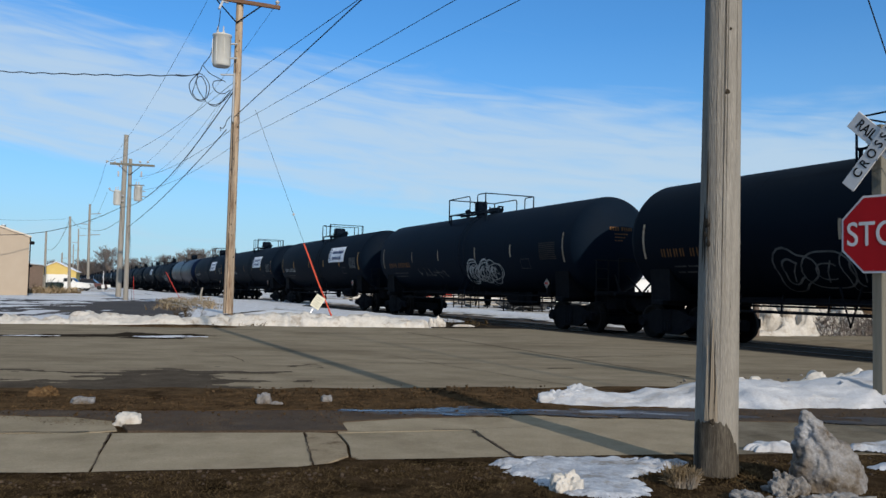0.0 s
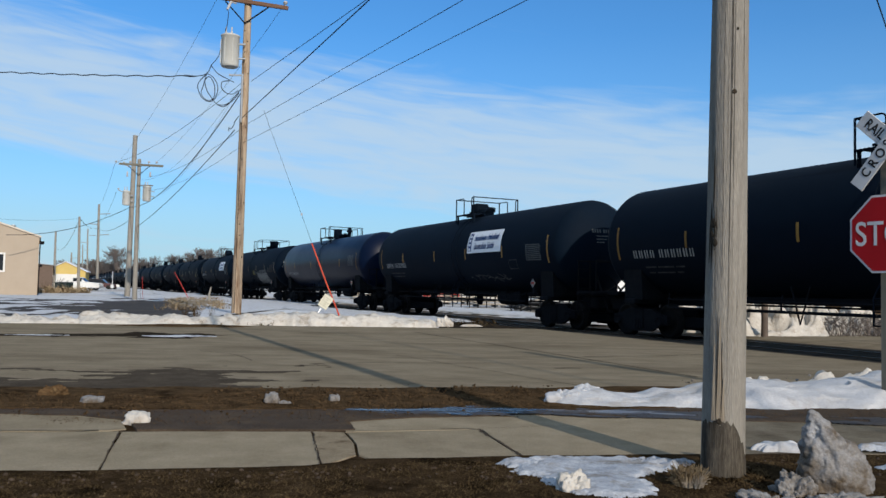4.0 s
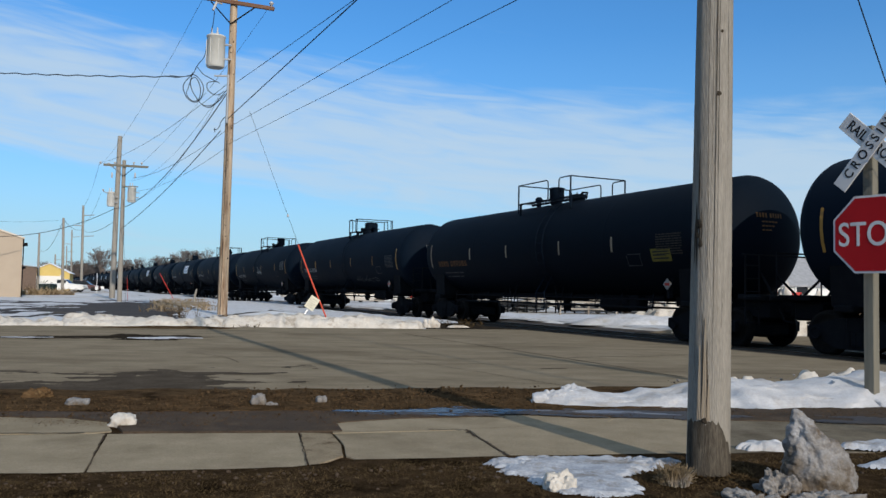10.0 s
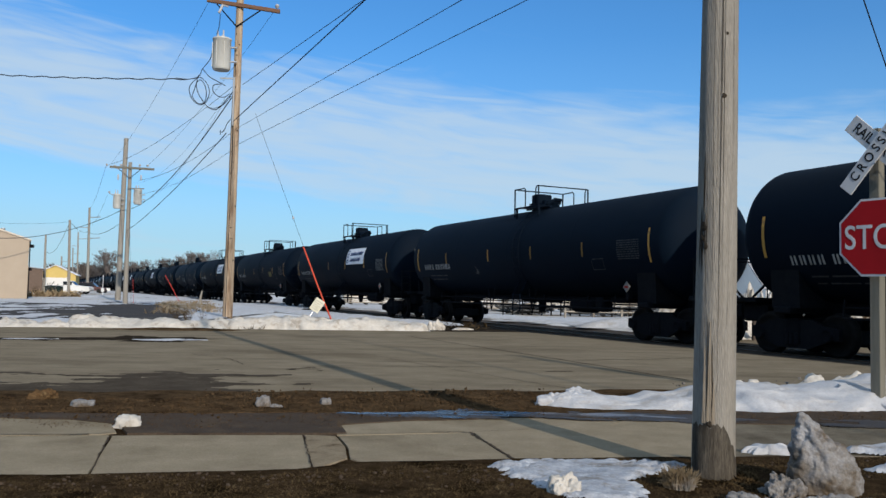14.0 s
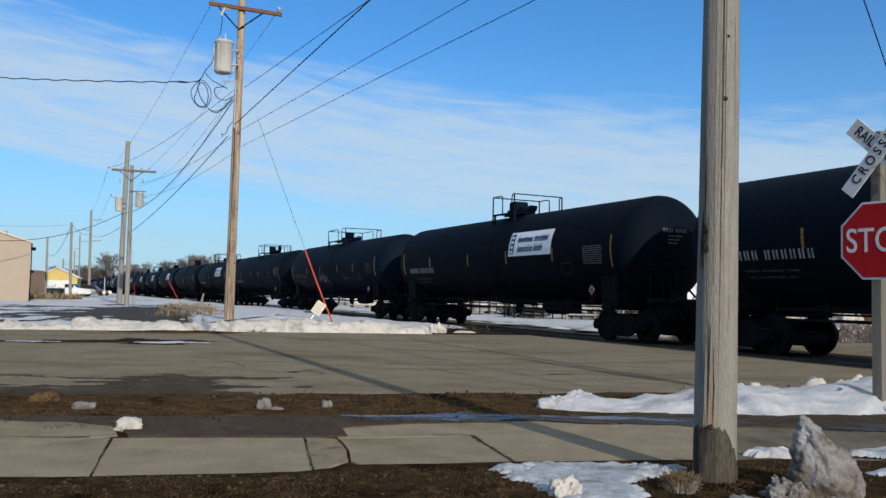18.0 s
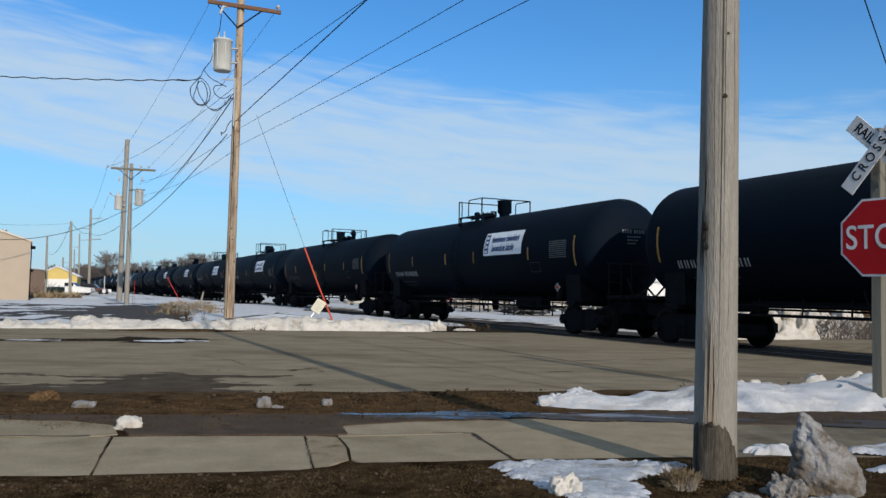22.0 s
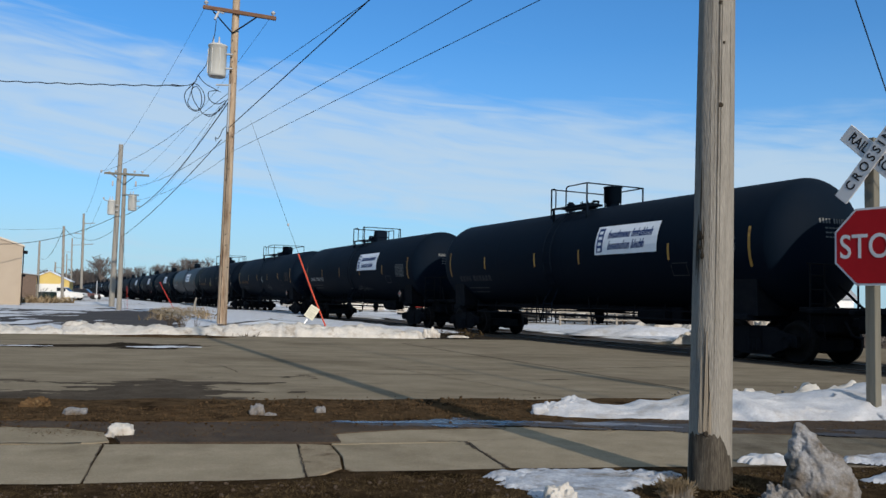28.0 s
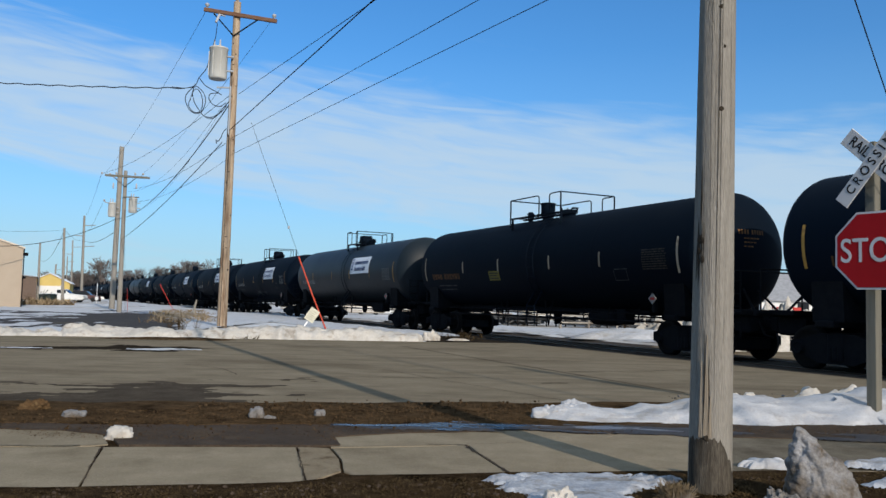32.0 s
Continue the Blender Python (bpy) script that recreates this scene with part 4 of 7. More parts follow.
    crag("ice_mound", 4.75, ((0.478, 2.085, 0.012), (0.462, 2.092, 0.034), (0.43, 2.10, 0.052), (0.38, 2.125, 0.085), (0.33, 2.15, 0.118), (0.26, 2.185, 0.160), (0.18, 2.20, 0.190), (0.10, 2.21, 0.205), (-0.03, 2.215, 0.215)), "snow_ice", "jagged mound of grimy melting ice and snow", "ice mound", 1.0)
    chunk("ice_mound", 1.93, 4.60, -0.02, 0.11, 0.10, 0.14, "snow_ice", "small heap of grimy melting snow", "ice mound", 2.0, "", 4, 0.42)
    chunk("ice_mound", 1.68, 4.40, -0.02, 0.15, 0.12, 0.09, "snow_ice", "small heap of grimy melting snow", "ice mound", 3.0, "", 4, 0.42)
    chunk("ice_mound", 2.1, 4.42, -0.02, 0.2, 0.13, 0.09, "snow_ice", "small heap of grimy melting snow", "ice mound", 4.0, "", 4, 0.42)
    tuft = Shape()
    rng = random.Random(17)
    for i in range(520):
        a, e, h = rng.uniform(0, 6.28), 0.075 * rng.random() ** 0.7, rng.uniform(0.03, 0.125)
        x, y = e * math.cos(a), e * math.sin(a)
        tip = Vector((x * 1.3 + rng.uniform(-0.05, 0.05), y * 1.3 + rng.uniform(-0.04, 0.04), h))
        tuft.tube([(x, y, -0.02), Vector((x, y, 0)).lerp(tip, 0.5) + Vector((0, 0, 0.02)), tip], 0.0034, 3, False, 0.0016)
    tagged(part("grass_clump", tuft, "dry_grass", m=pose(1.38, 4.72, 0.03)), "upright clump of tan dead grass by the snow", "grass clump", kind="stuff")
    # snow left lying on the lot and by the rails
    for k, (x, y, rx, ry, tn) in enumerate([(-30, 75, 8, 5, 0), (-34, 95, 9, 6, 0), (-38, 70, 7, 4, 0)]):
        patch("snow_patch", x, y, rx, ry, tn, 0.05, "snow", "melting snow lying on the lot", "snow patch", 20 + k * 1.3, z=0.01, rough=1.1, lump=0.4, group="snow beyond the lot", n=140)
    patch("grass_mound", -15.2, 49.5, 1.5, 8.5, 17, 0.10, "dry_grass", "low mound of tan dead grass beside the railway", "grass mound", 44.0, "", rough=0.9, lump=0.9, n=120)
    sd = 0
    def drift(lo, hi, start):
        def cover(q, d):
            o = -d - TRACK_D
            edge = min(o - lo, hi - o, (q - start) * 0.5, 1.0)
            return edge * 0.8 + 0.9 * fbm(q * 0.5, d * 0.6, lo, 4) + 0.1 * min(1.0, edge * 4)
        return cover
    for lo, hi, start in ((-5.4, -2.5, 25.6), (2.6, 6.5, 21.0)):
        flecks("track_snow", 90 + TRACK_TURN, start - 1.0, 80, -TRACK_D - hi - 0.6, -TRACK_D - lo + 0.4, 0.22, 0.14, drift(lo, hi, start), 0.0, 0.06, "snow", "wind-smoothed snow beside the rails", "snow", seed=lo)
    for s0, s1, d0, d1 in ((80, 220, -6.5, -2.6), (80, 260, 2.65, 9.0)):
        pts = [on_track(s0 + (1.0 if d0 < -5 and s0 < 30 else 0), d0), on_track(s1, d0), on_track(s1, d1), on_track(s0 - (1.2 if s0 < 30 else 0), d1)]
        sheet("track_snow", wavy([(p.x, p.y) for p in pts], 0.35, 30 + sd, 0.8), 0.05, "snow", "wind-smoothed snow beside the rails", "snow", thick=0.08)
        sd += 1


make_snow()


# ---- track ----
def make_track():
    tr = tagged(new("railway_track"), "single railway track, rails on dark ballast", "railway track", kind="structure")
    def strip(s0, s1, line):
        vs = [tuple(on_track(q, d, z)) for q in (s0, s1) for d, z in line]
        n = len(line)
        return Shape().add(vs, [(j, j + 1, n + j + 1, n + j) for j in range(n - 1)])
    part("ballast_bed", strip(20.9, 900.0, [(-2.75, -0.016), (-1.95, -0.112), (1.95, -0.112), (2.75, -0.016)]), "ballast", tr)
    part("crossing_panel", strip(-60.0, 20.9, [(-1.9, -0.085), (1.9, -0.085)]), "crossing", tr)
    for sg in (-1, 1):
        part("ramp", strip(-60.0, 20.9, [(sg * q, z) for q, z in ((2.66, -0.002), (1.9, -0.082))][::sg * -1][::-1]), "road", tr)
    for d in (-0.75, 0.75):
        r = Shape()
        prof = [(-0.07, -0.06), (0.07, -0.06), (0.07, -0.045), (0.012, -0.03), (0.012, 0.045), (0.036, 0.055), (0.036, 0.085), (-0.036, 0.085), (-0.036, 0.055), (-0.012, 0.045), (-0.012, -0.03), (-0.07, -0.045)]
        a = [tuple(on_track(-60, d + x, z - 0.15)) for x, z in prof]
        b = [tuple(on_track(900, d + x, z - 0.15)) for x, z in prof]
        n = len(prof)
        r.add(a + b, [(i, (i + 1) % n, n + (i + 1) % n, n + i) for i in range(n)])
        rail = part("rail", r, "rail_side", tr)
        top = Shape()
        a = [tuple(on_track(q, d + x, -0.062)) for q in (-60, 900) for x in (-0.034, 0.034)]
        part("running_band", top.add(a, [(0, 1, 3, 2)]), "tread", rail)
    tie = Shape().box(-0.11, 0.11, -1.3, 1.3, -0.14, 0.006, 0.01).mesh("tie")
    tie.materials.append(M["tie"])
    for k in range(150):
        p = on_track(21.6 + k * 0.55)
        part("tie", tie, "tie", tr, m=pose(p.x, p.y, -0.1, 0, 0, TRACK_TURN - 90 + 180 + random.uniform(-1, 1)))


make_track()

# ---- the train ----
PITCH, SPEED = 18.763, 13.655  # metres from car to car; metres a second
TANK_R, TANK_Z, SHELL, HEAD = 1.53, 2.56, 7.82, 0.76  # radius, height of the axis, half the shell's length, depth of a head
RAIL_TOP = 0.035


def on_tank(x, z, lift=0.006):
    """A point of the near side of the tank at x along it and z above the rails."""
    q = max(-0.999, min(0.999, (z - TANK_Z) / TANK_R))
    a = math.asin(q)
    return (x, -(TANK_R + lift) * math.cos(a), TANK_Z + (TANK_R + lift) * math.sin(a))


def arc_z(z, d):
    """The height reached d metres up the tank's skin from the height z."""
    a = math.asin(max(-0.999, min(0.999, (z - TANK_Z) / TANK_R))) + d / TANK_R
    return TANK_Z + TANK_R * math.sin(a)


def decal(s, x0, x1, z0, h, lift=0.006, slant=0.0, rows=4):
    """A flat mark that follows the tank's skin, h metres up from z0."""
    vs = []
    for i in range(rows + 1):
        d = h * i / rows
        z = arc_z(z0, d)
        vs += [on_tank(x0 + slant * d, z, lift), on_tank(x1 + slant * d, z, lift)]
    s.add(vs, [(2 * i, 2 * i + 1, 2 * i + 3, 2 * i + 2) for i in range(rows)])


def on_head(y, z, end, lift=0.006):
    q = max(0.0, 1 - (y * y + (z - TANK_Z) ** 2) / TANK_R ** 2)
    return (end * (SHELL + HEAD * math.sqrt(q) + lift), y, z)


def scribble(s, x0, x1, z0, h, seed, width=0.035, loops=6):
    """Sprayed tags: a few bent strokes for each sign, one beside another."""
    rng = random.Random(seed)
    step = (x1 - x0) / loops
    for k in range(loops):
        cx, w = x0 + step * (k + 0.5), step * 0.62
        for _ in range(rng.choice((1, 2, 2))):
            n, bend = 14, rng.uniform(-1.6, 1.6)
            ax, ad = cx + rng.uniform(-w, w) * 0.7, h * rng.uniform(0.0, 0.35)
            bx, bd = cx + rng.uniform(-w, w) * 0.7, h * rng.uniform(0.65, 1.0)
            curl = rng.uniform(-0.8, 0.8) * w
            line = []
            for i in range(n):
                q = i / (n - 1)
                line.append((ax + (bx - ax) * q + w * bend * 0.6 * math.sin(math.pi * q) + curl * math.sin(2 * math.pi * q), ad + (bd - ad) * q + 0.2 * h * math.sin(2 * math.pi * q + bend)))
            for i in range(n - 1):
                (px, pd), (qx, qd) = line[i], line[i + 1]
                L = math.hypot(qx - px, qd - pd) or 1
                nx, nd = -(qd - pd) / L * width / 2, (qx - px) / L * width / 2
                s.add([on_tank(ux, arc_z(z0, ud), 0.008) for ux, ud in ((px - nx, pd - nd), (qx - nx, qd - nd), (qx + nx, qd + nd), (px + nx, pd + nd))], [(0, 1, 2, 3)])


def stroke(s, line, z0, width):
    """A sprayed line through (along, up) points on the tank's skin."""
    for i in range(len(line) - 1):
        (px, pd), (qx, qd) = line[i], line[i + 1]
        L = math.hypot(qx - px, qd - pd) or 1
        nx, nd = -(qd - pd) / L * width / 2, (qx - px) / L * width / 2
        s.add([on_tank(ux, arc_z(z0, ud), 0.008) for ux, ud in ((px - nx, pd - nd), (qx - nx, qd - nd), (qx + nx, qd + nd), (px + nx, pd + nd))], [(0, 1, 2, 3)])


def bubbles(s, x0, x1, z0, h, seed, width=0.05, letters=4, inner=1):
    """Fat outlined shapes in a row, overlapping, with a few strokes inside."""
    rng = random.Random(seed)
    step = (x1 - x0) / letters
    for k in range(letters):
        cx, cy = x0 + step * (k + 0.5), h * 0.5
        rx, ry = step * 0.62, h * rng.uniform(0.42, 0.5)
        lean, ph, lobes = rng.uniform(0.1, 0.45), rng.uniform(0, 6.28), rng.choice((2, 3, 3))
        for ring in range(1 + inner):
            q = 1.0 if ring == 0 else rng.uniform(0.4, 0.62)
            line = []
            n = 26
            first, last = (0, n) if ring == 0 else (rng.randrange(0, 8), rng.randrange(18, n))
            for i in range(first, last + 1):
                a = 2 * math.pi * i / n
                e = q * (1 + 0.22 * math.sin(lobes * a + ph))
                y = cy + ry * e * math.sin(a)
                line.append((cx + rx * e * math.cos(a) + lean * (y - cy), min(h, max(0.0, y))))
            stroke(s, line, z0, width * rng.uniform(0.7, 1.3))
        if inner:
            stroke(s, [(cx - rx * 0.2, cy - ry * 0.5), (cx, cy), (cx + rx * 0.3, cy + ry * 0.45)], z0, width * 0.8)


def bars_of_text(s, x, z, groups, h, w=0.15, gap=0.05, lift=0.006):
    """Bars the size of the characters, group by group."""
    for g in groups:
        if h < 0.1:
            decal(s, x, x + g * (w + gap) - gap, z, h * 0.8, lift, rows=1)
            x += g * (w + gap)
        else:
            for _ in range(g):
                decal(s, x, x + 0.3 * w, z, h, lift, rows=2)
                decal(s, x + 0.58 * w, x + 0.88 * w, z, h, lift, rows=2)
                x += w + gap
        x += w * 0.8


# ends of the platform and of its hand rails along the car (start, first loop, second loop, end), half its width, the rails' height, far side closed
RAILS = {
    "t": (-0.32, 0.38, 1.05, 1.22, 1.0, 0.67, False),
    "n": (-0.32, 0.18, 0.66, 0.84, 1.0, 0.67, False),
    "m": (-0.95, -0.25, 0.45, 0.65, 1.0, 0.67, False),
    "u": (-1.48, 0.35, 0.97, 1.62, 1.05, 0.65, False),
    "d": (-0.85, 0.22, 0.88, 1.12, 1.03, 0.63, False),
    "s": (-1.20, -0.95, -0.38, 0.72, 1.06, 0.65, False),
    "c": (-1.52, -0.78, -0.13, 1.58, 1.08, 0.66, True),
}
# what stands on the tank: part, mesh, place along the car
FITTINGS = {
    "t": (("valve_housing", "box_housing", -0.15), ("manway", "lumped_manway", 0.52)),
    "n": (("valve_housing", "box_housing", 0.33), ("manway", "lumped_manway", -0.22), ("safety_valve", "valve", 0.85)),
    "m": (("valve_housing", "box_housing", 0.38), ("manway", "lumped_manway", -0.3)),
    "u": (("safety_valve", "valve", -1.84), ("valve_housing", "housing", -0.71), ("manway", "manway", 0.55)),
    "d": (("valve_housing", "housing", -0.56), ("manway", "manway", 0.62), ("safety_valve", "tall_valve", 1.74)),
    "s": (("safety_valve", "valve", -1.65), ("manway", "manway", -0.62), ("valve_housing", "tall_housing", 0.59)),
    "c": (("manway", "manway", -0.52), ("valve_housing", "tall_housing", 0.82), ("safety_valve", "tall_valve", 1.95)),
}
# where the short reflective strips stand
STRIPS = {"t": (-4.74, -1.3, 1.6, 4.5), "n": (-4.6, -1.85, 1.46, 4.55), "m": (-4.6, -1.6, 1.5, 4.55), "u": (-4.15, -1.5, 1.7, 4.3), "d": (-4.97, -1.12, 1.28, 4.66), "s": (-4.75, -1.45, 0.98, 4.85), "c": (-4.25, -1.5, 1.6, 4.5)}


def tank_meshes():
    """The meshes that all the cars share, built once."""
    G = {}
    prof = [(-SHELL - HEAD * math.cos(a), TANK_R * math.sin(a)) for a in [radians(q) for q in range(3, 91, 6)]]
    seam = []
    for x in (-3.9, 0.0, 3.9):
        seam += [(x - 0.09, TANK_R), (x - 0.04, TANK_R), (x - 0.02, TANK_R + 0.002), (x + 0.02, TANK_R + 0.002), (x + 0.04, TANK_R), (x + 0.09, TANK_R)]
    prof += seam + [(-x, r) for x, r in prof[::-1]]
    G["tank"] = Shape().lathe(prof, 64, "x", (0, 0, TANK_Z))
    top = TANK_Z + TANK_R
    # the platform and its hand rails, one pair for each build of car
    for kind, (x0, xl, xr, x1, b, tall, shut) in RAILS.items():
        p = Shape()
        for y in (-b, -0.5, 0.5, b):
            p.box(x0, x1, y - 0.035, y + 0.035, top - 0.03, top + 0.02, 0.008)
        for k in range(17):
            x = x0 + 0.03 + k * (x1 - x0 - 0.06) / 16
            p.box(x - 0.02, x + 0.02, -b, -0.45, top + 0.02, top + 0.035)
            p.box(x - 0.02, x + 0.02, 0.45, b, top + 0.02, top + 0.035)
        for x in (x0 + 0.05, x1 - 0.05):
            for y in (-b + 0.06, b - 0.06):
                p.box(x - 0.03, x + 0.03, y - 0.03, y + 0.03, top - 0.5, top)
        G["platform_" + kind] = p
        h = top + tall
        r = Shape()
        for y in (-b, b):
            for x in (x0, x1):
                r.tube([(x, y, top - 0.3), (x, y, h)], 0.026, 6)
            if shut and y > 0:
                r.tube([(x0, y, h), (x1, y, h)], 0.02, 6)
            else:
                for a, e in ((x0, xl), (x1, xr)):
                    q = 0.09 if e > a else -0.09
                    r.tube([(a, y, h), (e - q, y, h), (e - 0.3 * q, y, h - 0.03), (e, y, h - 0.1), (e, y, top)], 0.02, 6)
        for x in (x0, x1):
            r.tube([(x, -b, h), (x, b, h)], 0.022, 6)
        G["hand_rail_" + kind] = r
    G["housing"] = Shape().lathe([(top - 0.1, 0.19), (top + 0.10, 0.19), (top + 0.12, 0.25), (top + 0.52, 0.25)], 22, "z")
    G["housing_lid"] = Shape().lathe([(top + 0.521, 0.275), (top + 0.565, 0.275), (top + 0.585, 0.2), (top + 0.59, 0.04)], 22, "z").box(0.25, 0.33, -0.05, 0.05, top + 0.44, top + 0.55, 0.01)
    G["tall_housing"] = Shape().lathe([(top - 0.1, 0.2), (top + 0.12, 0.2), (top + 0.13, 0.27), (top + 0.58, 0.27), (top + 0.585, 0.295), (top + 0.61, 0.295), (top + 0.62, 0.25)], 22, "z")
    G["box_housing"] = Shape().box(-0.24, 0.24, -0.3, 0.3, top - 0.08, top + 0.56, 0.06).box(-0.29, 0.29, -0.35, 0.35, top + 0.18, top + 0.24, 0.02).box(-0.34, -0.2, -0.12, 0.12, top + 0.05, top + 0.34, 0.03)
    m = Shape().lathe([(top - 0.1, 0.24), (top + 0.12, 0.24), (top + 0.13, 0.30), (top + 0.19, 0.30), (top + 0.21, 0.27), (top + 0.24, 0.12)], 22, "z")
    for k in range(8):
        a = 2 * math.pi * k / 8
        m.tube([(0.27 * math.cos(a), 0.27 * math.sin(a), top + 0.08), (0.27 * math.cos(a), 0.27 * math.sin(a), top + 0.27)], 0.018, 5)
    m.tube([(0.28, -0.12, top + 0.16), (0.36, -0.1, top + 0.26), (0.36, 0.1, top + 0.26), (0.28, 0.12, top + 0.16)], 0.035, 6)
    G["manway"] = m
    G["lumped_manway"] = Shape().lathe([(top - 0.1, 0.26), (top + 0.16, 0.26), (top + 0.18, 0.32), (top + 0.26, 0.31), (top + 0.31, 0.2), (top + 0.33, 0.05)], 18, "z").tube([(0.2, -0.3, top + 0.12), (0.34, -0.1, top + 0.3), (0.34, 0.15, top + 0.28)], 0.06, 7).box(-0.12, 0.12, -0.36, -0.24, top + 0.05, top + 0.3, 0.03)
    G["valve"] = Shape().lathe([(top - 0.05, 0.085), (top + 0.24, 0.085), (top + 0.25, 0.13), (top + 0.31, 0.13), (top + 0.32, 0.095), (top + 0.36, 0.08)], 14, "z").box(-0.17, -0.1, -0.04, 0.04, top + 0.22, top + 0.3, 0.01)
    G["tall_valve"] = Shape().lathe([(top - 0.05, 0.1), (top + 0.30, 0.1), (top + 0.31, 0.17), (top + 0.40, 0.17), (top + 0.41, 0.12), (top + 0.54, 0.115), (top + 0.56, 0.06)], 14, "z")
    # ladder from the walkway up the side to the platform
    lad = Shape()
    for x in (-0.2, 0.2):
        lad.tube([on_tank(x, z, 0.06) for z in [1.35 + 0.2 * i for i in range(14)] if z < TANK_Z + TANK_R * 0.985] + [(x, -0.62, top + 0.08)], 0.012, 6)
    for i in range(9):
        z = 1.45 + 0.3 * i
        if z < TANK_Z + TANK_R * 0.97:
            lad.tube([on_tank(-0.2, z, 0.06), on_tank(0.2, z, 0.06)], 0.009, 5)
    lad.tube([(-0.2, -1.18, 1.62), (-0.24, -1.5, 1.1), (-0.24, -1.5, 0.55)], 0.02, 6).tube([(0.2, -1.18, 1.62), (0.24, -1.5, 1.1), (0.24, -1.5, 0.55)], 0.02, 6)
    for z in (0.56, 0.83, 1.08):
        lad.tube([(-0.24, -1.5, z), (0.24, -1.5, z)], 0.016, 5)
    G["ladder"] = lad
    G["sill"] = Shape().box(5.4, 9.0, -0.2, 0.2, 0.78, 1.12, 0.03).box(8.3, 9.02, -0.9, 0.9, 1.02, 1.14, 0.02).box(8.9, 9.02, -1.35, 1.35, 1.0, 1.1, 0.02).box(8.25, 8.98, -0.62, 0.62, 0.58, 1.0, 0.05)
    G["saddle"] = Shape().prism([(-1.25, 0.92), (1.25, 0.92), (1.3, 1.9), (1.02, 1.46), (0.55, 1.12), (0, 1.04), (-0.55, 1.12), (-1.02, 1.46), (-1.3, 1.9)], 6.75, 7.5, Matrix(((0, 0, 1, 0), (1, 0, 0, 0), (0, 1, 0, 0), (0, 0, 0, 1)))).box(6.9, 7.35, -1.4, 1.4, 0.80, 0.95, 0.03)
    G["coupler"] = Shape().box(8.95, 9.3, -0.1, 0.1, 0.72, 0.92, 0.02).prism([(9.2, -0.16), (9.42, -0.2), (9.46, 0.02), (9.36, 0.06), (9.34, 0.2), (9.2, 0.16)], 0.68, 0.97).tube([(9.0, -0.35, 0.86), (9.2, -0.36, 0.55), (9.4, -0.3, 0.5)], 0.03, 6)
    e = Shape()
    for y in (-1.28, -0.85):
        e.tube([(8.92, y, 0.45), (8.92, y, 2.05)], 0.02, 6)
    for z in (0.5, 0.8, 1.2, 1.5, 1.8):
        e.tube([(8.92, -1.28, z), (8.92, -0.85, z)], 0.016, 5)
    e.tube([(8.85, -1.3, 2.05), (8.85, 1.3, 2.05)], 0.02, 6).tube([(8.92, -0.4, 1.1), (8.3, -0.2, 1.75)], 0.03, 6).tube([(8.92, 0.4, 1.1), (8.3, 0.2, 1.75)], 0.03, 6).tube([(8.85, 1.28, 1.1), (8.85, 1.28, 2.05)], 0.02, 6)
    G["end_ladder"] = e
    G["outlet"] = Shape().prism([(-1.0, 1.12), (1.0, 1.12), (0.62, 0.86), (-0.62, 0.86)], -0.42, 0.42, Matrix(((1, 0, 0, 0), (0, 0, -1, 0), (0, 1, 0, 0), (0, 0, 0, 1)))).lathe([(0.55, 0.08), (0.62, 0.14), (0.9, 0.14)], 12, "z").box(-0.16, 0.16, -0.05, 0.05, 0.5, 0.58, 0.01)
    G["side_rail"] = Shape().tube([(-5.7, -1.25, 0.74), (5.7, -1.25, 0.74)], 0.03, 6)
    hang = G["side_rail"]
    hang.tube([(-5.7, -1.25, 0.96), (5.7, -1.25, 0.96)], 0.02, 6)
    for x in (-1.5, 1.3):
        hang.tube([(x - 0.25, -1.2, 1.3), (x, -1.22, 0.5), (x + 0.25, -1.2, 1.3)], 0.025, 6)
    for x in (-5.7, -4.4, -3.2, -2.0, 2.0, 3.2, 4.4, 5.7):
        hang.tube([(x, -1.25, 0.73), (x, -1.2, 1.12)], 0.022, 5)
    G["belly_channel"] = Shape().box(-5.3, 5.3, -0.5, 0.5, 0.9, 1.07, 0.03)
    G["brake_rod"] = Shape().tube([(-5.4, 0.25, 0.72), (5.4, 0.25, 0.72)], 0.03, 6).tube([(-5.6, -0.35, 0.86), (5.6, -0.35, 0.86)], 0.025, 6)
    G["air_tank"] = Shape().lathe([(2.5, 0.05), (2.55, 0.2), (2.7, 0.25), (3.7, 0.25), (3.85, 0.2), (3.9, 0.05)], 16, "x", (0, -0.4, 0.82)).box(4.1, 4.5, -0.75, -0.35, 0.62, 1.06, 0.04)
    # bogie, in its own space: middle at the rails
    b = Shape().box(-0.2, 0.2, -1.1, 1.1, 0.46, 0.80, 0.04).lathe([(0.78, 0.24), (0.93, 0.24)], 16, "z")
    G["truck"] = b
    G["brake_rigging"] = Shape().box(-1.28, -0.3, -0.6, 0.6, 0.26, 0.56, 0.05).box(0.3, 1.28, -0.6, 0.6, 0.26, 0.56, 0.05).tube([(-1.3, -0.62, 0.35), (1.3, -0.62, 0.35)], 0.04, 6).tube([(-1.3, 0.62, 0.35), (1.3, 0.62, 0.35)], 0.04, 6)
    f = [(-1.15, 0.36), (-0.98, 0.36), (-0.62, 0.24), (-0.42, 0.16), (0.42, 0.16), (0.62, 0.24), (0.98, 0.36), (1.15, 0.36), (1.15, 0.60), (0.75, 0.66), (0.45, 0.78), (-0.45, 0.78), (-0.75, 0.66), (-1.15, 0.60)]
